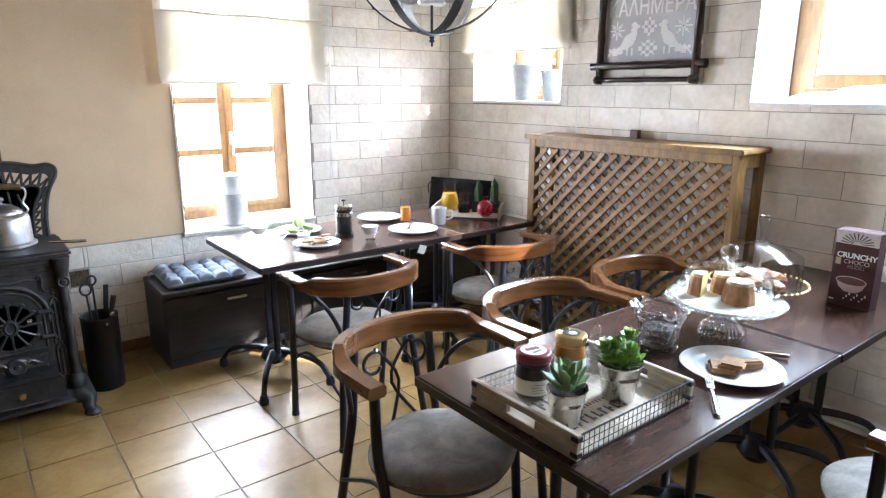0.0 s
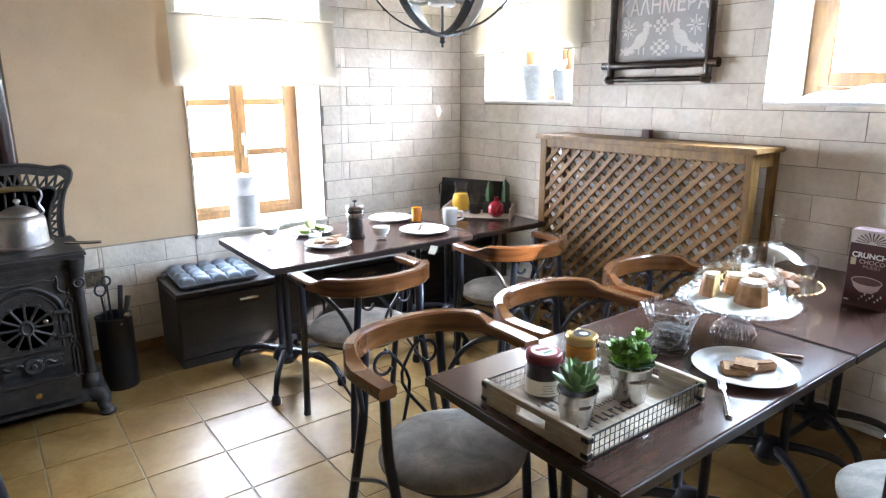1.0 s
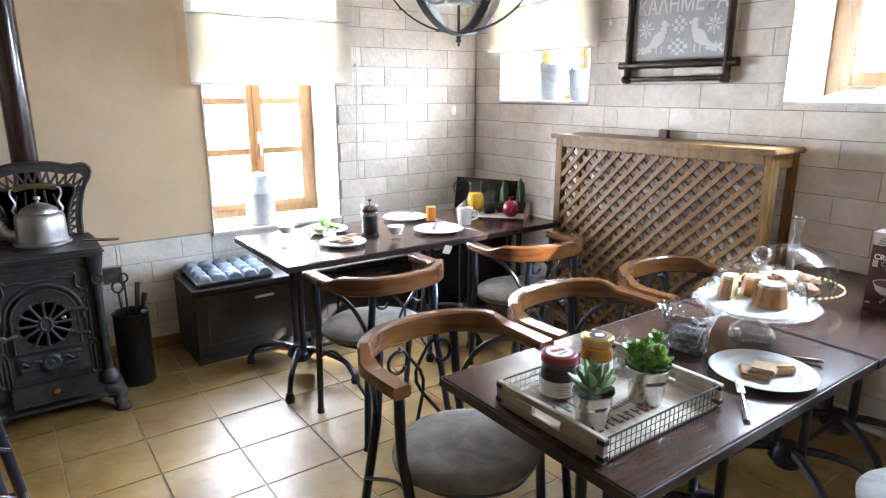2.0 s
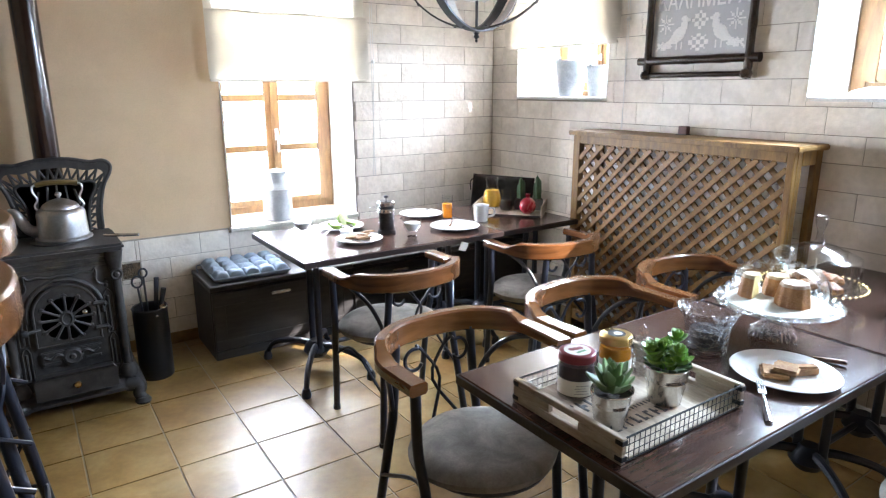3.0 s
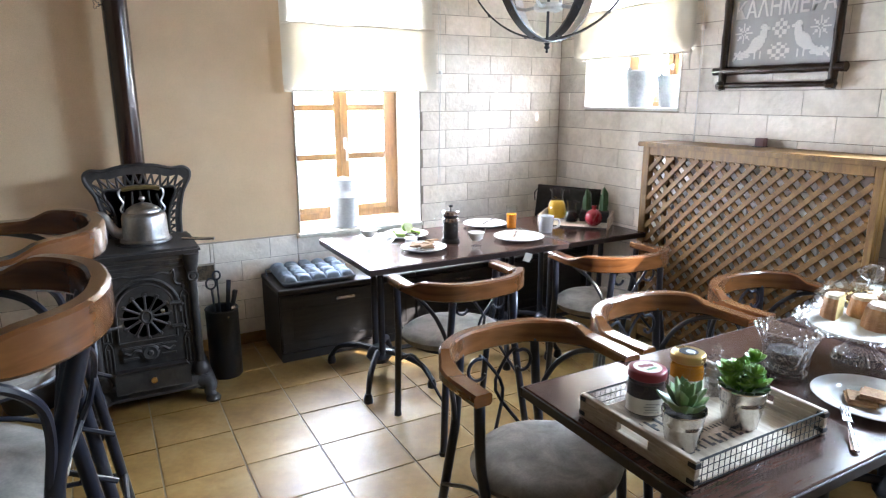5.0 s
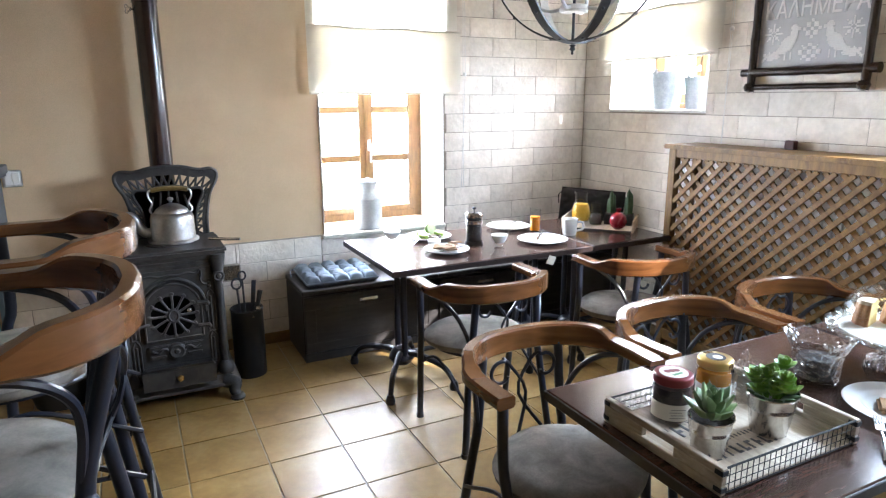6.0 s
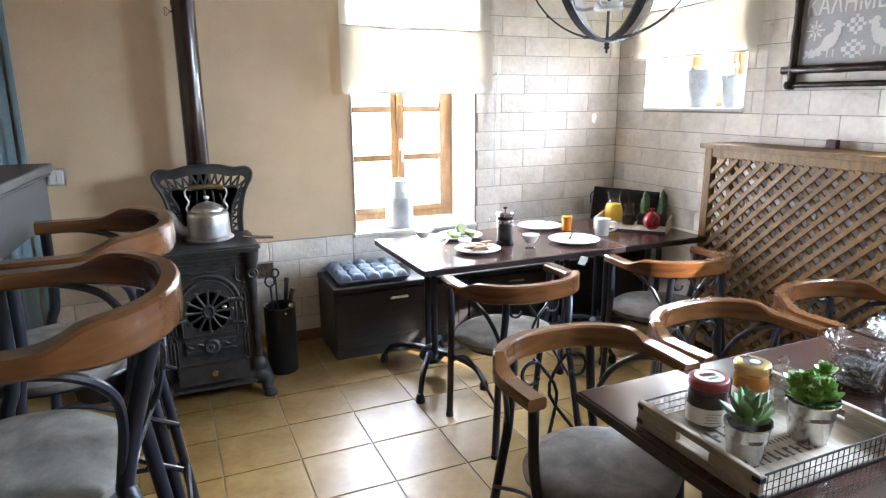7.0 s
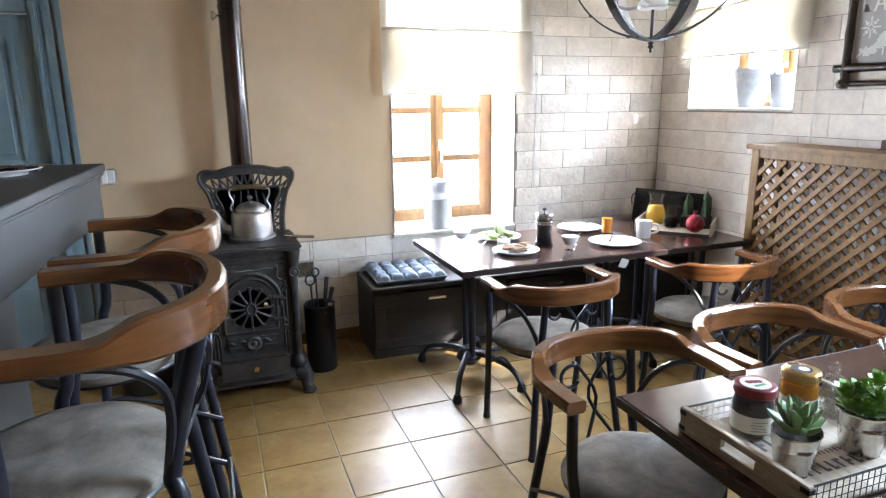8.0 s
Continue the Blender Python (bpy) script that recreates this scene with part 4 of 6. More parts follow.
part("side_handle", tube([(0.22, 0.12, 0.85), (0.30, 0.06, 0.850), (0.365, 0.02, 0.853)], 0.008, 8), M_STEEL, st, "bright steel damper handle", True)


def back_outline(n=40):
    """Half outline of the pierced back plate, as (x, z)."""
    pts = spline([(0.185, 0, 0.0), (0.190, 0, 0.12), (0.215, 0, 0.24), (0.252, 0, 0.315), (0.256, 0, 0.36), (0.225, 0, 0.382), (0.165, 0, 0.378), (0.08, 0, 0.398), (0, 0, 0.402)], 5)
    return [(p.x * 1.0, p.z * 0.96) for p in pts]


BZ = 0.832
bp = part("back_plate", box(-0.19, 0.19, 0.36, 0.39, 0.832, 0.848, 0.003), M_CAST, st)
half = back_outline()
# solid rim, an inner arched panel and a band of triangular holes between them, built of webs
BX = 0.055


def across(half_pts):
    return [(BX + x, 0.0, BZ + z) for x, z in half_pts] + [(BX - x, 0.0, BZ + z) for x, z in reversed(half_pts[:-1])]


def inset(k, kz):
    return [(x * k, z * kz) for x, z in half]


def flat_band(outer, inner, y0, y1):
    """Closed flat strip between two outlines of the same count."""
    bm = bmesh.new()
    rows = [[bm.verts.new((x, y, z)) for x, _, z in line] for line, y in ((outer, y0), (inner, y0), (inner, y1), (outer, y1))]
    for a, b in zip(rows, rows[1:] + rows[:1]):
        for i in range(len(a) - 1):
            bm.faces.new((a[i], a[i + 1], b[i + 1], b[i]))
    for i in (0, -1):
        bm.faces.new([r[i] for r in rows])
    return bm


edge, lace, core = across(half), across(inset(0.865, 0.885)), across(inset(0.69, 0.725))
part("back_border", flat_band(edge, lace, 0.366, 0.380), M_CAST, bp)
part("back_rim", tube(edge, 0.011, 8, None, Matrix.Translation((0, 0.372, 0))), M_CAST, bp, smooth=True)
bm = bmesh.new()
bm.faces.new([bm.verts.new((x, 0.380, z)) for x, _, z in core])
bmesh.ops.solidify(bm, geom=bm.faces[:], thickness=0.008)
part("inner_panel", bm, M_CAST, bp)
part("inner_rim", tube(core, 0.008, 8, None, Matrix.Translation((0, 0.372, 0))), M_CAST, bp, smooth=True)


def at(line, u):
    """Point at the share u of the line's length."""
    pts = [Vector(p) for p in line]
    runs = [(b - a).length for a, b in zip(pts, pts[1:])]
    d = u * sum(runs)
    for a, b, r in zip(pts, pts[1:], runs):
        if d <= r:
            return a.lerp(b, d / r)
        d -= r
    return pts[-1]


NW = 25
for k in range(NW):
    o0, o1, m = at(lace, k / NW), at(lace, (k + 1) / NW), at(core, (k + 0.5) / NW)
    for o in (o0, o1):
        part("web", tube([o, m], 0.0062, 6, None, Matrix.Translation((0, 0.373, 0))), M_CAST, bp)
for s in (-2, -1, 0, 1, 2):
    part("grille_bar", tube(spline([(BX + s * 0.042, 0.366, BZ + 0.01), (BX + s * 0.048, 0.362, BZ + 0.13), (BX + s * 0.040, 0.366, BZ + 0.250 - 0.006 * s * s)], 4), 0.006, 6), M_CAST, bp, smooth=True)

pp = thing("stove_pipe", pose(0.137, 3.87, 0.80), "dark brown enamelled stove pipe rising to the ceiling", "stove pipe")
part("tube", lathe([(0, 0), (0.061, 0), (0.061, TOP - 0.80), (0, TOP - 0.80)], 32), M_ENAMEL, pp, smooth=True)
part("elbow", tube(spline([(0, 0, 0.02), (0, -0.01, -0.06), (0, -0.05, -0.11), (0, -0.12, -0.12)], 6), 0.056, 20), M_ENAMEL, pp, smooth=True)
part("joint_ring", lathe([(0.061, -0.012), (0.064, -0.010), (0.064, 0.010), (0.061, 0.012)], 28, None, Matrix.Translation((0, 0, 1.28))), M_ENAMEL, pp, smooth=True)
key = [(-0.056, -0.01, 1.235), (-0.075, -0.015, 1.235)]
part("damper_key", merge(tube(key, 0.004, 6), tube([(-0.085 + 0.012 * math.cos(a) * (1 + 0.4 * math.cos(3 * a)), -0.018, 1.235 + 0.018 * math.sin(a) * (1 + 0.4 * math.cos(3 * a))) for a in [2 * math.pi * k / 18 for k in range(19)]], 0.003, 6)), M_STEEL, pp, "bright wire damper key")

# kettle
kt = thing("kettle", pose(0.150, 3.615, 0.840, 0, 0, -8) @ Matrix.Diagonal((1.05, 1.05, 1.02, 1)), "worn aluminium kettle on the stove", "kettle")
part("body", lathe([(0, 0), (0.112, 0), (0.116, 0.008), (0.110, 0.018), (0.106, 0.020), (0.105, 0.070), (0.103, 0.126), (0.099, 0.140), (0.088, 0.150), (0.078, 0.153), (0.076, 0.158), (0, 0.158)], 40), M_ALU, kt, smooth=True)
part("base_ring", lathe([(0.112, 0.002), (0.120, 0.004), (0.120, 0.012), (0.110, 0.016)], 36), M_ALU, kt, smooth=True)
lid = part("lid", lathe([(0.080, 0.156), (0.079, 0.163), (0.066, 0.176), (0.042, 0.190), (0.018, 0.198), (0, 0.200)], 30), M_ALU, kt, smooth=True)
part("lid_knob", lathe([(0, 0.200), (0.007, 0.202), (0.008, 0.210), (0.016, 0.218), (0.012, 0.228), (0, 0.232)], 14), M_ALU, lid, smooth=True)
sp = spline([(-0.085, 0, 0.042), (-0.130, 0, 0.052), (-0.155, 0, 0.085), (-0.172, 0, 0.128), (-0.190, 0, 0.148), (-0.208, 0, 0.150)], 5)
part("spout", tube(sp, [0.030 - 0.018 * i / len(sp) for i in range(len(sp))], 12), M_ALU, kt, smooth=True)
for s in (-1, 1):
    part("handle_bracket", tube(spline([(s * 0.080, 0, 0.135), (s * 0.100, 0, 0.165), (s * 0.086, 0, 0.200), (s * 0.100, 0, 0.235), (s * 0.098, 0, 0.262), (s * 0.080, 0, 0.272)], 5), 0.005, 6), M_ALU, kt, smooth=True)
part("handle", tube(spline([(-0.085, 0, 0.268), (-0.04, 0, 0.276), (0.04, 0, 0.276), (0.085, 0, 0.268)], 5), 0.012, 10), wood("worn wooden handle", (0.10, 0.065, 0.02), (0.2, 0.14, 0.05)), kt, "worn wooden grip", True)

# fire tools
ft = thing("fire_tool_bucket", pose(0.495, 3.625, 0), "tall black metal bucket holding fire tools", "bucket")
part("bucket", lathe([(0, 0), (0.086, 0), (0.090, 0.006), (0.090, 0.40), (0.094, 0.404), (0.090, 0.410), (0.084, 0.404), (0.084, 0.02), (0, 0.02)], 32), plain("satin black enamel", (0.005, 0.005, 0.006), 0.5), ft, smooth=True)
part("rivet", lathe([(0, 0), (0.006, 0.001), (0, 0.004)], 10, None, Matrix.Translation((0.02, -0.089, 0.375)) @ Matrix.Rotation(radians(90), 4, "X")), M_STEEL, ft)
for dx, top, rr in ((-0.045, 0.555, 0.026), (-0.012, 0.600, 0.020)):
    t = part("tongs" if rr > 0.022 else "poker", tube([(dx * 0.3, 0.01, 0.03), (dx, 0.0, top - rr)], 0.0055, 6), M_IRON, ft, smooth=True)
    part("ring", tube([(dx + rr * math.cos(a), 0.0, top + rr * 1.2 * math.sin(a)) for a in [2 * math.pi * k / 18 for k in range(19)]], 0.0055, 6), M_IRON, t, smooth=True)
part("shovel", tube([(0.02, 0.0, 0.05), (0.04, 0.01, 0.44), (0.055, 0.02, 0.56)], [0.005, 0.012, 0.013], 8, None, None, 0.5), M_IRON, ft, smooth=True)
part("brush", tube([(0.04, -0.02, 0.05), (0.062, -0.02, 0.43), (0.080, -0.02, 0.505)], [0.008, 0.012, 0.015], 8), M_BLACK, ft, smooth=True)
part("brush_ring", lathe([(0, 0), (0.014, 0.003), (0, 0.006)], 12, None, Matrix.Translation((0.055, -0.065, 0.415)) @ Matrix.Rotation(radians(80), 4, "X")), M_STEEL, ft)

cb = thing("coal_bucket", pose(-0.47, 3.72, 0), "black round bucket standing behind the bar stools", "bucket")
part("bucket", lathe([(0, 0), (0.13, 0), (0.155, 0.10), (0.17, 0.25), (0.175, 0.255), (0.168, 0.25), (0.15, 0.10), (0.12, 0.02), (0, 0.02)], 30), M_BLACK, cb, smooth=True)
part("handle", tube([(0.17 * math.cos(a), 0.0, 0.25 + 0.15 * math.sin(a)) for a in [math.pi * k / 16 for k in range(17)]], 0.006, 6), M_IRON, cb, smooth=True)

vent = thing("wall_vent", pose(0.482, YN - 0.002, 0.512), "small rough opening in the wall tiles", "vent")
# flush plate: mortar colour darkened to stand for the recess's shade
part("hollow", box(-0.05, 0.05, -0.014, -0.011, -0.046, 0.046, 0.001), mottled("raw mortar with painted shade", (0.030, 0.022, 0.013), (0.15, 0.105, 0.058), 30, 120, (0.85, 0.95), bumps=0.8, dist=0.02), vent)
bm = bmesh.new()
for b in ((-0.056, 0.056, 0.046, 0.052), (-0.056, 0.056, -0.052, -0.046), (-0.056, -0.05, -0.046, 0.046), (0.05, 0.056, -0.046, 0.046)):
    box(b[0], b[1], -0.020, -0.0, b[2], b[3], 0, bm)
part("edge", bm, M_GROUT, vent)

# ---------- chandelier ----------
ch = thing("orb_chandelier", pose(1.67, 2.225, 2.148), "dark iron orb chandelier with candle lamps", "chandelier")
R = 0.355
M_STRAP = mottled("weathered grey iron strap", (0.030, 0.029, 0.028), (0.060, 0.057, 0.053), 14, 120, (0.45, 0.65), 0.3, 0.2)
# pale metal of the hub; on the hoops' inner faces it paints in room light
M_PALE_LIT = mottled("pale grey metal, brightened as lit", (0.60, 0.57, 0.52), (0.74, 0.71, 0.66), 14, 120, (0.5, 0.7), 0.0, 0.2)
for k in range(3):
    rot = Matrix.Rotation(radians(18 + 60 * k), 4, "Z")
    bm = bmesh.new()
    n = 64
    rr = [R - 0.004 * k, R - 0.007 - 0.004 * k]
    vs = []
    for i in range(n):
        a = 2 * math.pi * i / n
        d = Vector((math.cos(a), 0, math.sin(a)))
        vs.append([bm.verts.new(d * q + Vector((0, w, 0))) for q, w in ((rr[0], -0.019), (rr[0], 0.019), (rr[1], 0.019), (rr[1], -0.019))])
    for i in range(n):
        a, b = vs[i], vs[(i + 1) % n]
        for j in range(4):
            bm.faces.new((a[j], a[(j + 1) % 4], b[(j + 1) % 4], b[j])).material_index = int(j == 2)
    bm.transform(rot)
    hoop = part("hoop", bm, [M_STRAP, M_PALE_LIT], ch, "dark iron hoop, inner face coloured as lit", True)
    for i in range(12):
        a = math.pi * 2 * (i + 0.5) / 12
        d = Vector((math.cos(a), 0, math.sin(a)))
        part("rivet", lathe([(0, 0), (0.007, 0.0), (0.005, 0.004), (0, 0.005)], 8, None, rot @ Matrix.Translation(d * rr[0]) @ d.to_track_quat("Z", "Y").to_matrix().to_4x4()), M_IRON, hoop)
part("stem", tube([(0, 0, -R - 0.01), (0, 0, R + 0.02)], 0.006, 8), M_IRON, ch, smooth=True)
part("finial", lathe([(0, -R - 0.045), (0.006, -R - 0.04), (0.004, -R - 0.03), (0.013, -R - 0.022), (0.008, -R - 0.012), (0.014, -R - 0.004), (0, -R)], 12), M_IRON, ch, smooth=True)
part("hub", lathe([(0, -0.235), (0.055, -0.232), (0.060, -0.222), (0.055, -0.205), (0, -0.20)], 24), M_PALE_LIT, ch, smooth=True)
for k in range(4):
    a = radians(35 + 90 * k)
    d = Vector((math.cos(a), math.sin(a), 0))
    arm = part("arm", tube(spline([d * 0.04 + Vector((0, 0, -0.215)), d * 0.11 + Vector((0, 0, -0.222)), d * 0.165 + Vector((0, 0, -0.19)), d * 0.175 + Vector((0, 0, -0.12))], 5), 0.007, 8), M_ALU, ch, smooth=True)
    at = Matrix.Translation(d * 0.175 + Vector((0, 0, -0.12)))
    part("drip_pan", lathe([(0, 0), (0.034, 0.006), (0.038, 0.014), (0.034, 0.012), (0, 0.008)], 18, None, at), M_ALU, arm, smooth=True)
    part("candle_sleeve", lathe([(0, 0.01), (0.014, 0.01), (0.014, 0.10), (0, 0.10)], 14, None, at), M_CHINA, arm, smooth=True)
    part("bulb", lathe([(0, 0.10), (0.010, 0.102), (0.017, 0.125), (0.012, 0.155), (0, 0.185)], 14, None, at), M_GLASS, arm, smooth=True)
part("chain", tube([(0, 0, R + 0.01), (0, 0, TOP - 2.148)], 0.005, 6), M_IRON, ch)
part("ceiling_rose", lathe([(0, TOP - 2.148 - 0.03), (0.05, TOP - 2.148 - 0.025), (0.06, TOP - 2.148), (0, TOP - 2.148)], 20), M_IRON, ch, smooth=True)

# ---------- framed embroidery ----------
pc = thing("framed_embroidery", pose(XE - 0.012, 2.228, 1.722, 0, 0, -90), "grey embroidery in a dark bamboo frame", "picture")
M_BAMBOO = wood("dark lacquered bamboo", (0.012, 0.006, 0.004), (0.035, 0.017, 0.010), 6, (0.18, 0.3), (6, 6, 1), 0.1, 0.4)
M_FABRIC = cloth("grey woven fabric", (0.46, 0.465, 0.475), (0.52, 0.525, 0.535), 0.0, 400)
M_THREAD = cloth("white embroidery thread", (0.84, 0.83, 0.81), (0.88, 0.87, 0.85), 0.0, 500)
part("fabric", box(-0.295, 0.295, -0.012, -0.004, 0.0, 0.435), M_FABRIC, pc, "grey woven embroidery fabric")


def cane(a, b, r, name="frame_cane"):
    a, b = Vector(a), Vector(b)
    n = 14
    pts = [a.lerp(b, i / n) for i in range(n + 1)]
    return part(name, tube(pts, [r * (1.0 + (0.14 if i % 4 == 2 else 0)) for i in range(n + 1)], 10), M_BAMBOO, pc, smooth=True)


cane((-0.375, -0.030, -0.010), (0.375, -0.030, -0.010), 0.023)
cane((-0.375, -0.030, 0.450), (0.375, -0.030, 0.450), 0.023)
cane((-0.315, -0.030, -0.115), (-0.315, -0.030, 0.53), 0.021)
cane((0.315, -0.030, -0.115), (0.315, -0.030, 0.53), 0.021)
cane((-0.315, -0.030, -0.090), (0.315, -0.030, -0.090), 0.015)
for sx in (-1, 1):
    part("knot", lathe([(0, -0.028), (0.024, -0.02), (0.032, 0), (0.024, 0.02), (0, 0.028)], 12, None, Matrix.Translation((sx * 0.315, -0.040, -0.090))), M_BAMBOO, pc, smooth=True)
cu = bpy.data.curves.new("lettering", "FONT")
cu.body, cu.size, cu.align_x, cu.extrude, cu.offset = "ΚΑΛΗΜΕΡΑ", 0.128, "CENTER", 0.0015, 0.0008
txt = new("lettering", cu)
dg = bpy.context.evaluated_depsgraph_get()
me = bpy.data.meshes.new_from_object(txt.evaluated_get(dg))
bpy.data.objects.remove(txt)
me.materials.clear()
me.materials.append(M_THREAD)
tx = new("lettering", me)
tx.parent = pc
tx.matrix_local = Matrix.Translation((0, -0.0135, 0.265)) @ Matrix.Rotation(radians(90), 4, "X")
wd = max(v.co.x for v in me.vertices) - min(v.co.x for v in me.vertices)
tx.scale = (0.555 / wd, 1, 1)
# cross-stitch motifs, each a field of small square stitches inside a drawn shape
def stitches(name, x0, x1, z0, z1, inside, s=0.0082):
    bm = bmesh.new()
    nx, nz = round((x1 - x0) / s), round((z1 - z0) / s)
    for i in range(nx):
        for k in range(nz):
            u, w = (i + 0.5) / nx, (k + 0.5) / nz
            if inside(u, w):
                box(x0 + i * s, x0 + (i + 0.93) * s, -0.0145, -0.012, z0 + k * s, z0 + (k + 0.93) * s, 0, bm)
    return tagged(part(name, bm, M_THREAD, pc), kind="stuff")


def oval(u, w, cu, cw, ru, rw, turn=0.0):
    a, b = u - cu, w - cw
    c, d = math.cos(turn), math.sin(turn)
    return ((a * c + b * d) / ru) ** 2 + ((b * c - a * d) / rw) ** 2 < 1


def bird(u, w):
    """A dove that looks to the right, its tail low on the left."""
    return (oval(u, w, 0.56, 0.46, 0.31, 0.17, 0.75) or oval(u, w, 0.74, 0.86, 0.105, 0.095) or oval(u, w, 0.73, 0.70, 0.095, 0.17) or oval(u, w, 0.86, 0.83, 0.09, 0.03)
            or oval(u, w, 0.22, 0.22, 0.24, 0.075, 0.45) or oval(u, w, 0.20, 0.12, 0.20, 0.05, 0.2) or (0.10 > abs(u - 0.60) > 0.05 and 0.05 < w < 0.25))


def flower(u, w):
    r, a = math.hypot(u - 0.5, w - 0.5), math.atan2(w - 0.5, u - 0.5)
    return 0.08 < r < 0.30 + 0.20 * math.cos(8 * a)


def checks(u, w):
    return (int(u * 5) + int(w * 5)) % 2 == 0 and abs(u - 0.5) + abs(w - 0.5) < 0.72


def sprig(u, w):
    return abs(u - w) < 0.16 or oval(u, w, 0.28, 0.72, 0.16, 0.16) or oval(u, w, 0.75, 0.30, 0.16, 0.16)


flipped = lambda f: lambda u, w: f(1 - u, w)
stitches("bird_motif", -0.240, -0.045, 0.040, 0.240, bird)
stitches("bird_motif", 0.045, 0.240, 0.040, 0.240, flipped(bird))
stitches("flower_motif", -0.270, -0.160, 0.135, 0.245, flower)
stitches("flower_motif", 0.160, 0.270, 0.135, 0.245, flower)
stitches("check_motif", -0.048, 0.048, 0.150, 0.248, checks)
stitches("check_motif", -0.062, 0.062, 0.038, 0.130, checks)
stitches("leaf_motif", -0.275, -0.225, 0.040, 0.095, sprig)
stitches("leaf_motif", 0.225, 0.275, 0.040, 0.095, flipped(sprig))

# ---------- window sill things ----------
M_CAN = mottled("pale galvanised sheet", (0.36, 0.37, 0.38), (0.48, 0.49, 0.49), 18, 120, (0.45, 0.6), 0.2, 0.1, dist=0.002)
mc = thing("milk_can", pose(1.435, 4.135, 0.70) @ Matrix.Diagonal((1.13, 1.13, 1, 1)), "small galvanised milk can on the window sill", "milk can")
part("body", lathe([(0, 0), (0.082, 0), (0.086, 0.006), (0.086, 0.012), (0.084, 0.016), (0.084, 0.205), (0.086, 0.210), (0.083, 0.216), (0.066, 0.240), (0.056, 0.254), (0.055, 0.300), (0.068, 0.322), (0.070, 0.328), (0.064, 0.325), (0.050, 0.300), (0, 0.296)], 36), M_CAN, mc, smooth=True)
part("lid", lathe([(0, 0.318), (0.060, 0.320), (0.062, 0.328), (0.044, 0.336), (0.014, 0.338), (0.012, 0.348), (0, 0.350)], 28), M_CAN, mc, smooth=True)
part("handle", tube(spline([(0.054, -0.02, 0.296), (0.086, -0.03, 0.306), (0.090, -0.03, 0.262), (0.072, -0.03, 0.232)], 5), 0.0045, 6), M_IRON, mc, smooth=True)


def zinc_bucket(m, r, h, label):
    b = thing("zinc_bucket", m, label, "bucket", "zinc buckets on the sill")
    part("pail", lathe([(0, 0), (r * 0.70, 0), (r * 0.72, 0.004), (r * 0.80, h * 0.3), (r * 0.985, h * 0.97), (r * 1.03, h), (r * 0.98, h * 0.985), (r * 0.70, 0.01), (0, 0.01)], 30), M_ZINC, b, smooth=True)
    part("rim", lathe([(r * 0.98, h - 0.006), (r * 1.04, h - 0.004), (r * 1.04, h + 0.004), (r * 0.98, h + 0.002)], 30), M_ZINC, b, smooth=True)
    for s in (-1, 1):
        part("ear", box(s * r - 0.004, s * r + 0.004, -0.012, 0.012, h - 0.02, h + 0.02, 0.003), M_ZINC, b)
    return b


zinc_bucket(pose(3.36, 3.345, 1.502), 0.115, 0.245, "larger pale zinc bucket on the window sill")
zinc_bucket(pose(3.37, 3.085, 1.502), 0.095, 0.205, "smaller pale zinc bucket on the window sill")

# ---------- on the near table: tray ----------
M_RAW = wood("pale weathered wood", (0.26, 0.20, 0.14), (0.44, 0.36, 0.27), 5, (0.55, 0.7), (7, 1.2, 7), 0.2)
M_PRINT = plain("faded black print", (0.045, 0.042, 0.040), 0.7)
M_WIRE = plain("black wire", (0.006, 0.006, 0.006), 0.75)
tr = thing("serving_tray", pose(1.018, 0.813, 0.75), "weathered wooden tray with wire mesh sides and dark print", "tray")
TW, TD, TH = 0.476, 0.368, 0.066
part("bottom", box(0.010, TW - 0.010, 0.004, TD - 0.004, 0.001, 0.010, 0.001), M_RAW, tr)
for x0 in (0.0, TW - 0.016):
    bm = bmesh.new()
    box(x0, x0 + 0.016, 0, TD, 0, 0.024, 0.002, bm)
    box(x0, x0 + 0.016, 0, TD, 0.048, TH, 0.002, bm)
    box(x0, x0 + 0.016, 0, 0.135, 0.024, 0.048, 0.002, bm)
    box(x0, x0 + 0.016, TD - 0.135, TD, 0.024, 0.048, 0.002, bm)
    part("end_board", bm, M_RAW, tr)
    for y in (-0.002, TD - 0.020):
        for z in (0.008, 0.048):
            part("corner_strap", box(x0 - 0.0015, x0 + 0.0175, y, y + 0.022, z, z + 0.012, 0.001), M_WIRE, tr)
for y in (0.004, TD - 0.004):
    side = part("mesh_side", tube([(0.01, y, 0.004), (TW - 0.01, y, 0.004)], 0.0022, 6), M_WIRE, tr)
    part("wire", tube([(0.01, y, TH - 0.003), (TW - 0.01, y, TH - 0.003)], 0.0026, 6), M_WIRE, side)
    for z in (0.024, 0.043):
        part("wire", tube([(0.01, y, z), (TW - 0.01, y, z)], 0.0011, 5), M_WIRE, side)
    for k in range(1, 25):
        x = 0.01 + (TW - 0.02) * k / 25
        part("wire", tube([(x, y, 0.004), (x, y, TH - 0.003)], 0.0011, 5), M_WIRE, side)
rnd_print = random.Random(21)
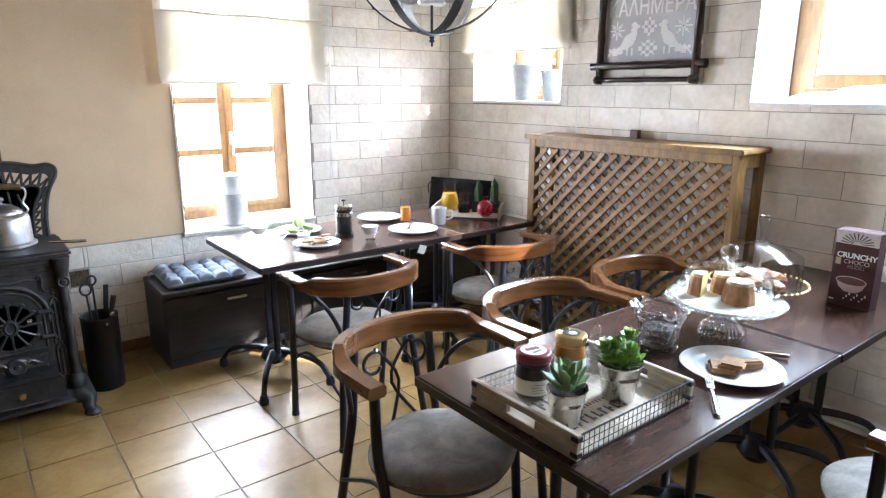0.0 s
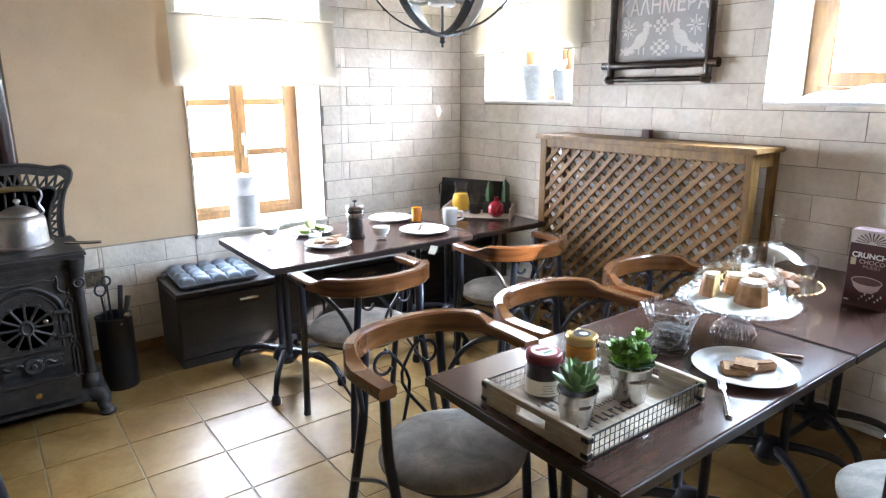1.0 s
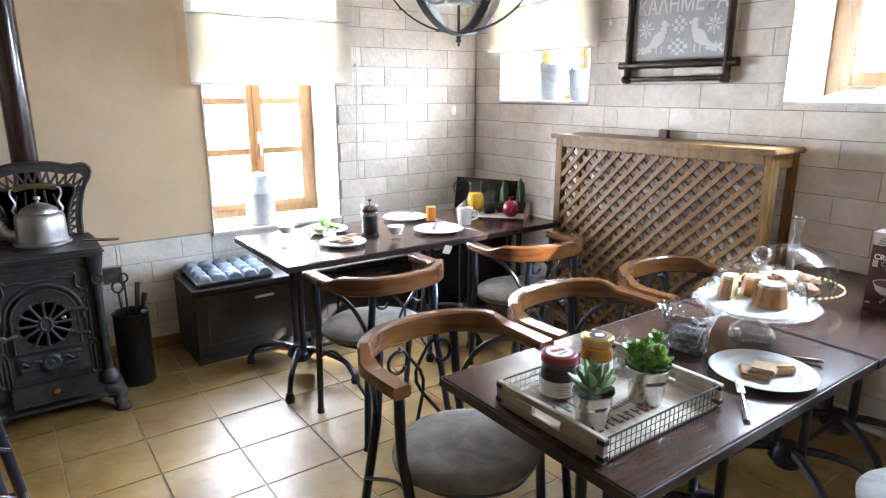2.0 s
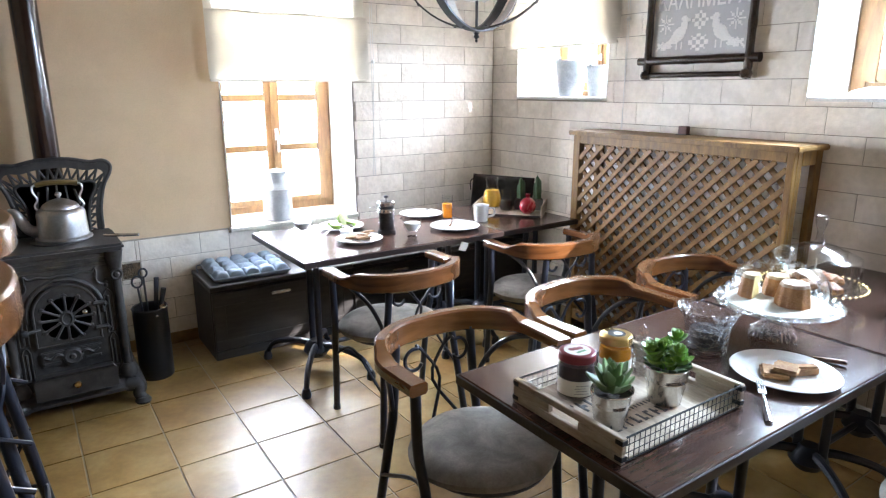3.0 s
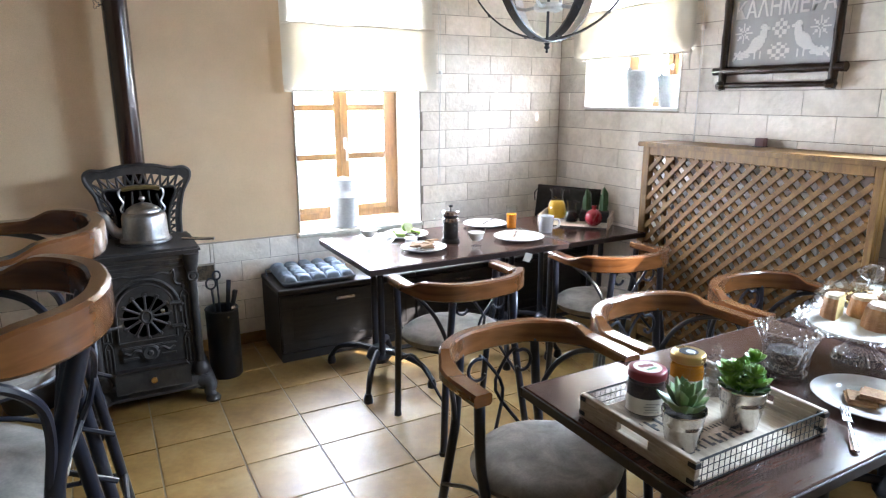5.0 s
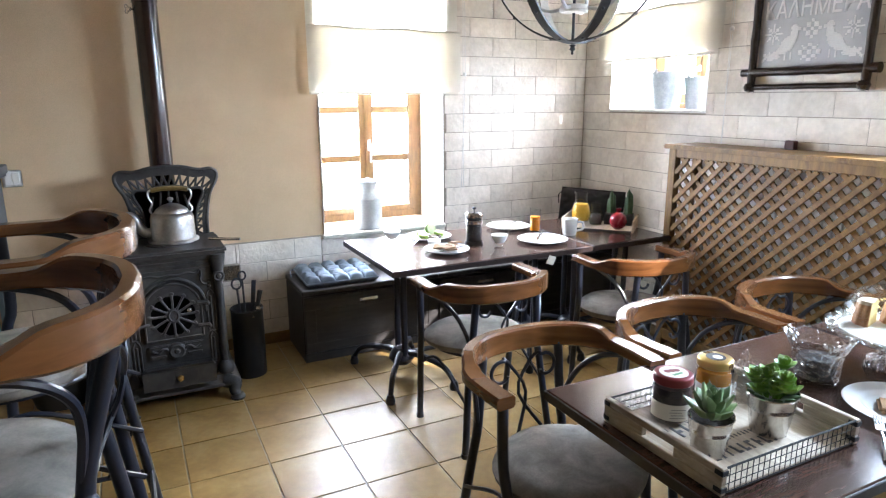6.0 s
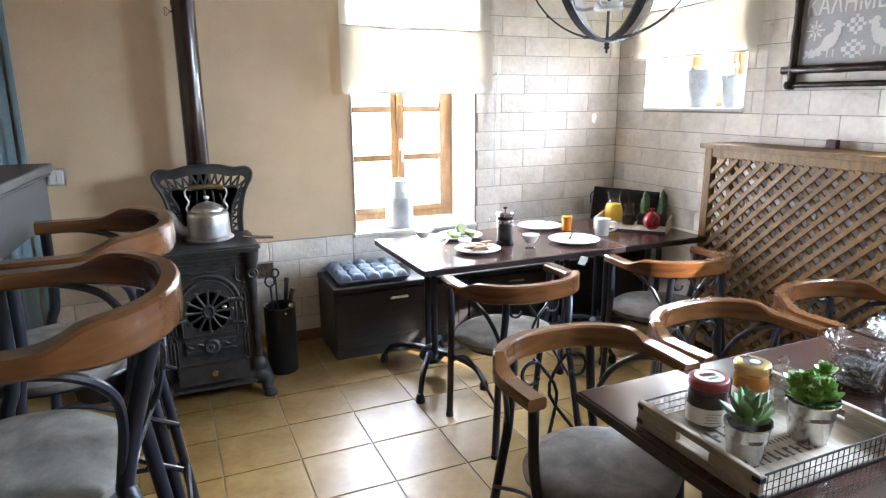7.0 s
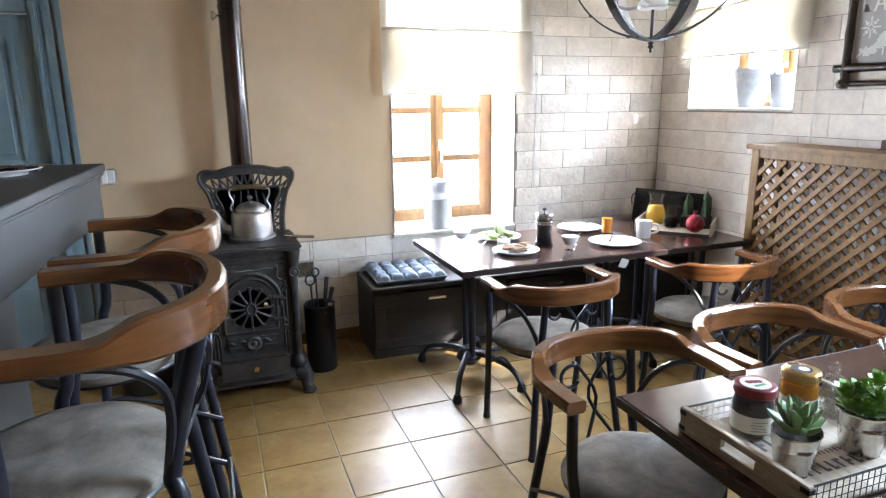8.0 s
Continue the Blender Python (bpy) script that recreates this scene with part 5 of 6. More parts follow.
# faded lettering, too worn to read: rows of bars that run along the tray
for y, x0, x1, h, n in ((0.225, 0.075, 0.300, 0.050, 7), (0.150, 0.150, 0.305, 0.013, 12), (0.105, 0.070, 0.345, 0.034, 11)):
    for k in range(n):
        x = x0 + (x1 - x0) * k / n
        bw = (x1 - x0) / n * 0.62
        st_w = bw * rnd_print.uniform(0.34, 0.5)
        part("print_bar", box(x, x + st_w, y - h / 2, y + h / 2, 0.010, 0.0108), M_PRINT, tr)
        if h > 0.02:
            z = y + rnd_print.choice((-0.36, 0.0, 0.36)) * h
            part("print_bar", box(x + st_w, x + bw, z - h * 0.12, z + h * 0.12, 0.010, 0.0107), M_PRINT, tr)


def jar(name, m, r, h, lid_h, fill, lid_mat, label, paper):
    j = thing(name, m, label, "jar")
    part("glass", lathe([(0, 0), (r * 0.92, 0), (r, 0.008), (r, h * 0.80), (r * 0.93, h * 0.90), (r * 0.90, h), (r * 0.86, h), (r * 0.89, h * 0.88), (r * 0.95, h * 0.78), (r * 0.95, 0.01), (0, 0.006)], 36), M_THIN, j, smooth=True)
    part("contents", lathe([(0, 0.007), (r * 0.945, 0.011), (r * 0.945, h * 0.77), (r * 0.88, h * 0.86), (0, h * 0.86)], 32), fill, j, smooth=True)
    lid = part("lid", lathe([(0, h + lid_h), (r * 0.90, h + lid_h), (r * 0.965, h + lid_h - 0.002), (r * 0.99, h + lid_h - 0.006), (r * 0.99, h - 0.002), (r * 0.96, h - 0.004), (r * 0.88, h - 0.002), (0, h - 0.002)], 40, None, None, lambda a, i: 1 + (0.008 * math.cos(40 * a) if i in (3, 4) else 0)), lid_mat, j, smooth=True)
    bm = bmesh.new()
    n = 30
    for z0, z1 in ((h * 0.14, h * 0.54),):
        for k in range(n):
            a0, a1 = radians(150 + 200 * k / n), radians(150 + 200 * (k + 1) / n)
            q = r * 1.006
            bm.faces.new([bm.verts.new((q * math.cos(a), q * math.sin(a), z)) for a, z in ((a0, z0), (a1, z0), (a1, z1), (a0, z1))])
    bmesh.ops.remove_doubles(bm, verts=bm.verts[:], dist=1e-5)
    bmesh.ops.solidify(bm, geom=bm.faces[:], thickness=0.0006)
    part("paper_label", bm, paper, j, "pale paper label", True)
    for k in range(4):
        a = radians(215 + 8 * k)
        z = h * (0.22 + 0.07 * k)
        part("print_bar", box(-0.020 + 0.004 * (k % 2), 0.020 - 0.005 * (k % 3), -0.0008, 0, 0, h * 0.016), plain("grey print", (0.22, 0.21, 0.20), 0.7) if "grey print" not in bpy.data.materials else bpy.data.materials["grey print"], j).matrix_local = Matrix.Rotation(radians(-28), 4, "Z") @ Matrix.Translation((0, -r * 1.0115, z))
    return j, lid


M_JAM = plain("dark cherry jam", (0.016, 0.003, 0.004), 0.4)
M_HONEY = plain("amber honey", (0.42, 0.16, 0.012), 0.12)
M_PAPER = plain("cream paper", (0.60, 0.56, 0.48), 0.8)
M_REDLID = plain("red lid enamel", (0.16, 0.013, 0.018), 0.35)
j1, l1 = jar("jam_jar", pose(1.168, 1.10, 0.761), 0.050, 0.108, 0.020, M_JAM, M_REDLID, "jar of dark jam with a red lid", M_PAPER)
part("lid_print", lathe([(0, 0.1282), (0.036, 0.1282), (0.036, 0.1288), (0, 0.1288)], 28), M_PAPER, l1, "cream printed disc")
for k in range(3):
    part("lid_print", lathe([(0, 0.129), (0.009, 0.129), (0.009, 0.1294), (0, 0.1294)], 10, None, Matrix.Translation((-0.012 + 0.013 * k, 0.010 - 0.003 * k, 0))), M_REDLID, l1)
part("lid_print", box(-0.016, 0.016, -0.018, -0.010, 0.1289, 0.1294), plain("green print", (0.10, 0.22, 0.10), 0.6), l1)
j2, l2 = jar("honey_jar", pose(1.350, 1.125, 0.761), 0.047, 0.105, 0.020, M_HONEY, M_BRASS, "jar of amber honey with a golden lid", M_PAPER)
part("lid_print", lathe([(0, 0.1252), (0.026, 0.1252), (0.026, 0.1258), (0, 0.1258)], 24), M_BLACK, l2)
part("lid_print", lathe([(0, 0.1259), (0.013, 0.1259), (0.013, 0.1263), (0, 0.1263)], 20, None, Matrix.Translation((0.003, -0.004, 0))), M_CHINA, l2)

M_TIN = mottled("shiny tin plate", (0.55, 0.54, 0.52), (0.68, 0.67, 0.65), 12, 90, (0.14, 0.30), 1.0, 0.05, dist=0.002)
M_SOIL = mottled("dark potting soil", (0.018, 0.012, 0.008), (0.05, 0.035, 0.022), 60, 200, (0.9, 1), bumps=0.9, dist=0.01)


def tin_pot(m, r, h, label, plant):
    t = thing("potted_succulent", m, label, "plant", "succulents on the tray")
    pot = part("tin_pot", lathe([(0, 0), (r * 0.70, 0), (r * 0.73, 0.003), (r * 0.90, h * 0.62), (r * 0.915, h * 0.64), (r * 0.905, h * 0.66), (r * 0.925, h * 0.70), (r * 0.915, h * 0.72), (r * 0.935, h * 0.76), (r * 0.99, h - 0.003), (r * 1.02, h), (r * 1.0, h + 0.003), (r * 0.96, h - 0.002), (r * 0.70, 0.01), (0, 0.01)], 40), M_TIN, t, smooth=True)
    for s in (-1, 1):
        part("ear", lathe([(0, 0), (0.011, 0.001), (0.011, 0.003), (0, 0.004)], 14, None, Matrix.Translation((s * r * 1.0, 0, h - 0.002)) @ Matrix.Rotation(radians(90), 4, "Y")), M_TIN, pot)
    part("soil", lathe([(0, h * 0.86), (r * 0.93, h * 0.84), (r * 0.90, h * 0.80), (0, h * 0.80)], 24), M_SOIL, t)
    plant(t, h * 0.86)
    return t


def leaf_mesh(length, width, thick, tip, curl):
    """A fleshy leaf along +x that curls up."""
    bm = bmesh.new()
    n, rings = 7, []
    for i in range(n + 1):
        u = i / n
        w = width * (math.sin(math.pi * min(1, u * 0.94 + 0.06)) ** tip) * (1 if u < 0.97 else 0.15) + 0.0006
        c = Vector((length * u, 0, curl * length * u * u))
        rings.append([bm.verts.new(c + Vector((0, w * math.cos(a), thick * (0.5 + 0.5 * math.sin(math.pi * u)) * (math.sin(a) if math.sin(a) < 0 else 0.35 * math.sin(a)) + 0.25 * abs(w * math.cos(a))))) for a in [2 * math.pi * k / 8 for k in range(8)]])
    for a, b in zip(rings, rings[1:]):
        for k in range(8):
            bm.faces.new((a[k], a[(k + 1) % 8], b[(k + 1) % 8], b[k]))
    bm.faces.new(rings[0])
    bm.faces.new(rings[-1])
    return bm


def leafy(name, c1, c2, edge):
    m, nt, p = shader(name)
    v = coords(nt)
    oi = nt.nodes.new("ShaderNodeObjectInfo")
    a = ramp(nt, noise_tex(nt, v, 40, 3), [(0.3, c1), (0.7, c2)])
    a = mix(nt, a, ramp(nt, oi.outputs["Random"], [(0, (0.75, 0.8, 0.75)), (1, (1.15, 1.1, 1.0))]), 1.0, "MULTIPLY")
    nt.links.new(a, p.inputs["Base Color"])
    p.inputs["Roughness"].default_value = 0.42
    p.inputs["Subsurface Weight"].default_value = 0.15
    p.inputs["Subsurface Radius"].default_value = (0.004, 0.008, 0.003)
    return m


M_AGAVE = leafy("grey-green succulent", (0.10, 0.185, 0.070), (0.185, 0.285, 0.120), None)
M_BRIGHT = leafy("bright green succulent", (0.085, 0.21, 0.018), (0.175, 0.33, 0.035), None)
M_DARKLEAF = leafy("deep green succulent", (0.030, 0.075, 0.030), (0.060, 0.120, 0.045), None)


def rosette(t, z):
    rnd = random.Random(4)
    for ring, (n, ln, tilt) in enumerate(((7, 0.070, 22), (7, 0.070, 42), (5, 0.066, 60), (3, 0.054, 76))):
        for k in range(n):
            a = 360 * (k + 0.5 * (ring % 2)) / n + rnd.uniform(-8, 8)
            lf = part("leaf", leaf_mesh(ln * rnd.uniform(0.9, 1.1), 0.0195 - ring * 0.0015, 0.009, 0.85, 0.22), M_AGAVE, t, smooth=True)
            lf.matrix_local = Matrix.Translation((0, 0, z + 0.012 + ring * 0.007)) @ Matrix.Rotation(radians(a), 4, "Z") @ Matrix.Rotation(radians(-tilt), 4, "Y")


def bushy(t, z):
    rnd = random.Random(9)
    for s in range(13):
        a, q = rnd.uniform(0, 360), 0.043 * math.sqrt(rnd.random())
        bx, by = q * math.cos(radians(a)), q * math.sin(radians(a))
        hh = rnd.uniform(0.034, 0.098) - q * 0.5
        part("stem", tube([(bx * 0.4, by * 0.4, z - 0.004), (bx, by, z + hh)], 0.003, 5), M_BRIGHT, t)
        for ring, (n, ln, tilt) in enumerate(((5, 0.034, 24), (4, 0.031, 48), (3, 0.024, 70))):
            for k in range(n):
                b = 360 * (k + 0.5 * (ring % 2)) / n + rnd.uniform(-15, 15)
                lf = part("leaf", leaf_mesh(ln * rnd.uniform(0.85, 1.15), 0.0125, 0.0045, 0.5, 0.22), M_BRIGHT, t, smooth=True)
                lf.matrix_local = Matrix.Translation((bx, by, z + hh + ring * 0.003)) @ Matrix.Rotation(radians(b), 4, "Z") @ Matrix.Rotation(radians(-tilt), 4, "Y")
    for k in range(12):
        lf = part("leaf", leaf_mesh(0.045, 0.011, 0.007, 0.7, 0.1), M_DARKLEAF, t, smooth=True)
        lf.matrix_local = Matrix.Translation((0, 0, z + 0.006)) @ Matrix.Rotation(radians(30 * k + 7), 4, "Z") @ Matrix.Translation((0.020, 0, 0)) @ Matrix.Rotation(radians(-18), 4, "Y")


tin_pot(pose(1.120, 0.938, 0.761, 0, 0, -30), 0.050, 0.092, "grey-green rosette succulent in a shiny tin pot", rosette)
tin_pot(pose(1.335, 0.940, 0.761, 0, 0, -40), 0.058, 0.102, "bright green bushy succulent in a shiny tin pot", bushy)

gd = thing("crystal_sugar_pot", pose(1.425, 1.090, 0.761) @ Matrix.Scale(1.25, 4), "small faceted crystal pot with a pointed lid", "glassware")
facet = lambda a, i: 1 + 0.09 * (1 if int(a / (2 * math.pi) * 16 + 0.01) % 2 else -1)
part("pot", lathe([(0, 0), (0.028, 0), (0.034, 0.012), (0.044, 0.040), (0.045, 0.055), (0.041, 0.055), (0.038, 0.040), (0, 0.012)], 32, None, None, facet), M_CUT, gd)
part("lid", lathe([(0.046, 0.056), (0.038, 0.070), (0.018, 0.084), (0.006, 0.092), (0.011, 0.102), (0.006, 0.112), (0, 0.118), (0, 0.110)], 32, None, None, facet), M_CUT, gd)

cbw = thing("crystal_bowl", pose(1.735, 1.085, 0.75), "cut crystal bowl with a scalloped rim, half full", "glassware")
scal = lambda a, i: 1 + (0.040 * math.cos(12 * a) if i in (7, 8) else 0.030 * math.cos(24 * a + (i % 2) * math.pi) if 1 <= i <= 6 else 0)
part("bowl", lathe([(0, 0), (0.052, 0), (0.060, 0.006), (0.064, 0.030), (0.064, 0.062), (0.067, 0.092), (0.082, 0.126), (0.097, 0.150), (0.093, 0.151), (0.077, 0.125), (0.061, 0.092), (0.058, 0.062), (0.054, 0.020), (0, 0.012)], 96, None, None, scal), M_CUT, cbw)
part("contents", lathe([(0, 0.014), (0.050, 0.018), (0.056, 0.060), (0.050, 0.080), (0, 0.088)], 30), mottled("dark chocolate granola", (0.010, 0.006, 0.004), (0.045, 0.024, 0.014), 60, 160, (0.6, 0.8), bumps=1.0, dist=0.02), cbw, "dark granola")

# cake stand with a glass dome
cs = thing("cake_stand", pose(2.03, 1.03, 0.75), "pressed glass cake stand with two glazed cakes under a dome", "cake stand")
rib = lambda a, i: 1 + 0.03 * math.cos(30 * a)
part("foot", lathe([(0, 0), (0.070, 0), (0.074, 0.006), (0.066, 0.028), (0.045, 0.048), (0.028, 0.062), (0.024, 0.085), (0.040, 0.108), (0.050, 0.114), (0, 0.114), (0, 0.02)], 60, None, None, rib), M_CUT, cs)
bead = lambda a, i: 1 + (0.018 * math.cos(44 * a) if i in (2, 3, 4) else 0)
plate = part("plate", lathe([(0, 0.114), (0.150, 0.114), (0.190, 0.120), (0.196, 0.126), (0.192, 0.131), (0.150, 0.122), (0, 0.122)], 176, None, None, bead), M_CUT, cs)
part("doily", lathe([(0, 0.1225), (0.158, 0.1232), (0.158, 0.1245), (0, 0.1240)], 48), M_PAPER, cs, "white paper doily")
part("dome", lathe([(0.152, 0.124), (0.152, 0.170), (0.144, 0.208), (0.118, 0.238), (0.070, 0.256), (0, 0.260), (0, 0.257), (0.069, 0.253), (0.116, 0.235), (0.141, 0.207), (0.149, 0.170), (0.149, 0.124)], 48), M_THIN, cs, smooth=True)
part("dome_knob", lathe([(0, 0.257), (0.013, 0.259), (0.012, 0.266), (0.026, 0.276), (0.031, 0.292), (0.026, 0.308), (0.010, 0.318), (0, 0.319)], 28), M_CUT, cs, smooth=True)


def cake(m, r, h, mat, glaze, label, slice_to=None):
    """Small ring cake; slice_to names the side, in degrees, from which a piece has been cut."""
    c = thing("small_cake", m, label, "cake", "cakes under the dome")
    bm = lathe([(0, 0), (r, 0), (r * 1.0, h * 0.2), (r * 0.84, h * 0.85), (r * 0.72, h), (r * 0.25, h * 0.93), (0, h * 0.90)], 40, None, None, lambda a, i: 1 + 0.05 * math.cos(9 * a))
    top = lathe([(r * 0.835, h * 0.87), (r * 0.815, h * 0.92), (r * 0.73, h * 1.012), (r * 0.60, h * 1.01), (r * 0.25, h * 0.95), (0, h * 0.93)], 48, None, None, lambda a, i: 1.01 + 0.05 * math.cos(9 * a) + (0.02 * math.sin(5 * a + 1) if i < 2 else 0))
    if slice_to is not None:
        n = Vector((math.cos(radians(slice_to)), math.sin(radians(slice_to)), 0))
        for b in (bm, top):
            bmesh.ops.remove_doubles(b, verts=b.verts[:], dist=1e-5)
            bmesh.ops.bisect_plane(b, geom=b.verts[:] + b.edges[:] + b.faces[:], plane_co=n * r * 0.25, plane_no=n, clear_outer=True)
        for f in bmesh.ops.holes_fill(bm, edges=[e for e in bm.edges if e.is_boundary])["faces"]:
            f.material_index = 1
    part("sponge", bm, [mat, M_CRUMB], c, smooth=True)
    part("glaze", top, glaze, c, "pale sugar glaze", True)
    return c


M_CRUMB = mottled("yellow cake crumb", (0.52, 0.38, 0.12), (0.66, 0.52, 0.22), 60, 220, (0.7, 0.9), bumps=0.5)
M_CAKE = mottled("golden brown cake", (0.26, 0.10, 0.030), (0.46, 0.23, 0.085), 25, 160, (0.6, 0.8), bumps=0.6, dist=0.01)
M_GLAZE = mottled("pale sugar glaze", (0.46, 0.33, 0.18), (0.60, 0.48, 0.32), 20, 100, (0.25, 0.4), bumps=0.1)
cake(pose(2.018, 1.112, 0.8745), 0.043, 0.078, M_CAKE, M_GLAZE, "small ring cake, cut open to its yellow crumb", -75)
cake(pose(2.037, 0.984, 0.8745), 0.052, 0.076, M_CAKE, mottled("sugar-dusted caramel glaze", (0.34, 0.17, 0.075), (0.66, 0.55, 0.44), 34, 160, (0.4, 0.6), bumps=0.2), "small brown cake with caramel glaze under the dome")
cake(pose(2.105, 1.076, 0.8745), 0.043, 0.068, M_CAKE, M_GLAZE, "small cake with pale sugar glaze under the dome")

# second, lower stand with pastries
s2 = thing("pastry_stand", pose(2.545, 1.160, 0.75), "low glass pastry stand with a gold-beaded rim and a dome", "cake stand")
part("foot", lathe([(0, 0), (0.060, 0), (0.055, 0.010), (0.022, 0.022), (0.022, 0.036), (0.05, 0.046), (0, 0.046)], 30), M_IRON, s2, smooth=True)
part("plate", lathe([(0, 0.046), (0.150, 0.048), (0.185, 0.058), (0.188, 0.062), (0.150, 0.054), (0, 0.052)], 48), M_THIN, s2, smooth=True)
for k in range(44):
    a = 2 * math.pi * k / 44
    part("bead", lathe([(0, -0.006), (0.006, 0), (0, 0.006)], 8, None, Matrix.Translation((0.187 * math.cos(a), 0.187 * math.sin(a), 0.062))), M_BRASS, s2, smooth=True)
part("dome", lathe([(0.158, 0.056), (0.158, 0.150), (0.156, 0.176), (0.110, 0.200), (0.052, 0.222), (0, 0.230), (0, 0.227), (0.051, 0.219), (0.108, 0.197), (0.153, 0.175), (0.155, 0.150), (0.155, 0.056)], 48), M_THIN, s2, smooth=True)
part("dome_knob", lathe([(0, 0.224), (0.024, 0.228), (0.013, 0.246), (0.012, 0.275), (0.021, 0.305), (0.024, 0.325), (0.016, 0.336), (0, 0.338)], 24), M_CUT, s2, smooth=True)
rnd = random.Random(3)
M_PASTRY = mottled("baked pastry", (0.15, 0.048, 0.012), (0.36, 0.15, 0.045), 40, 180, (0.4, 0.6), bumps=0.7, dist=0.01)
for k in range(9):
    a, q = 2.4 * k, 0.036 * math.sqrt(k)
    p = thing("pastry", pose(2.545 + q * math.cos(a), 1.160 + q * math.sin(a), 0.803 + (0.020 if k < 3 else 0), rnd.uniform(-12, 12), rnd.uniform(-12, 12), rnd.uniform(0, 360)), "small golden-brown pastry on the beaded stand", "pastry", "pastries")
    part("crust", lathe([(0, 0), (0.030, 0.002), (0.040, 0.014), (0.034, 0.030), (0.015, 0.040), (0, 0.042)], 18, None, None, lambda t, i: 1 + 0.10 * math.sin(5 * t + k)), M_PASTRY, p, smooth=True)
    if k % 3 == 0:
        part("icing", lathe([(0.030, 0.033), (0.018, 0.041), (0, 0.044)], 14, None, None, lambda t, i: 1 + 0.25 * math.sin(4 * t + k)), M_GLAZE, p, smooth=True)

solo("birthday_candle", lathe([(0, 0), (0.003, 0), (0.003, 0.050), (0.0008, 0.051), (0.0008, 0.058), (0, 0.058)], 10), M_PAPER, "thin white candle stuck in the pastries", "candle", pose(2.545, 1.160, 0.862))

# plate with toast, fork and knife


def dish(name, m, r, label, category="plate", group="", deep=0.018):
    p = thing(name, m, label, category, group)
    part("dish", lathe([(0, 0.004), (r * 0.55, 0.004), (r * 0.58, 0.0), (r * 0.62, 0.0), (r * 0.70, 0.011), (r * 0.985, deep), (r, deep + 0.002), (r * 0.98, deep + 0.004), (r * 0.75, 0.0165), (r * 0.70, 0.015), (r * 0.655, 0.0085), (r * 0.62, 0.007), (0, 0.007)], 56), M_CHINA, p, smooth=True)
    return p


G_PL = "white china plates"
dish("dinner_plate", pose(1.765, 0.850, 0.75), 0.148, "white china plate with crispbread on the dark table", "plate", G_PL)
M_TOAST = mottled("toasted bread", (0.20, 0.095, 0.036), (0.36, 0.205, 0.090), 40, 220, (0.8, 0.95), bumps=0.8, dist=0.008)
for dx, dy, rz, w, d, hh in ((-0.030, 0.012, 35, 0.085, 0.075, 0.016), (-0.010, -0.010, 20, 0.080, 0.070, 0.015), (0.035, -0.030, -28, 0.095, 0.034, 0.028)):
    b = box(-w / 2, w / 2, -d / 2, d / 2, 0, hh, 0.006, None, 3)
    for v in b.verts:
        v.co.z += 0.003 * noise.noise(v.co * 30)
    solo("crispbread" if hh < 0.02 else "bread_roll", b, M_TOAST, "toasted golden-brown bread on the white plate", "bread", pose(1.765 + dx, 0.850 + dy, 0.7575 + (0.015 if dx == -0.010 else 0), 0, 0, rz), "bread on the plate", "", True)


def fork(m, label):
    f = thing("fork", m, label, "cutlery")
    hp = spline([(0, 0, 0.004), (0.06, 0, 0.006), (0.11, 0, 0.010), (0.135, 0, 0.008)], 5)
    part("handle", tube(hp, [0.0095 - 0.0058 * min(1, i / 9) for i in range(len(hp))], 8, None, None, 0.28), M_STEEL, f, smooth=True)
    part("neck", box(0.130, 0.152, -0.011, 0.011, 0.0065, 0.0085, 0.0008), M_STEEL, f)
    for k in range(4):
        y = -0.0092 + 0.0061 * k
        part("tine", tube([(0.150, y, 0.0075), (0.180, y, 0.0080), (0.198, y, 0.0115)], [0.0018, 0.0016, 0.0008], 6), M_STEEL, f)
    return f


fork(pose(1.47, 0.728, 0.752, 0, -4, 37), "steel fork resting on the plate rim")
kn = thing("knife", pose(1.985, 0.775, 0.757, 0, 4, 114), "table knife with a wooden handle laid across the plate", "cutlery")
part("handle", box(0, 0.095, -0.009, 0.009, 0, 0.011, 0.004, None, 2), wood("knife handle wood", (0.13, 0.055, 0.02), (0.26, 0.12, 0.05)), kn, "brown wooden knife handle")
part("blade", box(0.094, 0.21, -0.009, 0.008, 0.004, 0.0055, 0.0005), M_STEEL, kn)

# cereal box
M_CARD = plain("dark brown-red card", (0.058, 0.016, 0.014), 0.85)
cr = thing("cereal_box", pose(2.684, 0.945, 0.75, 0, 0, -90), "dark brown-red cereal box standing on the table", "box")
CW, CD, CHH = 0.150, 0.078, 0.302
part("carton", box(0, CW, 0, CD, 0, CHH, 0.002), M_CARD, cr)
part("top_band", box(0.001, CW - 0.001, -0.0012, 0, CHH - 0.052, CHH - 0.002), plain("pale print", (0.50, 0.43, 0.40), 0.5), cr)
for k in range(11):
    a = math.pi * (k + 0.5) / 11
    bm = bmesh.new()
    c = Vector((CW / 2, -0.0018, CHH - 0.050))
    bm.faces.new([bm.verts.new(c + Vector((r * math.cos(a + d), 0, r * math.sin(a + d) * 0.75))) for r, d in ((0.014, -0.07), (0.058, -0.045), (0.058, 0.045), (0.014, 0.07))])
    bmesh.ops.solidify(bm, geom=bm.faces[:], thickness=0.0006)
    part("ray", bm, M_CARD, cr)


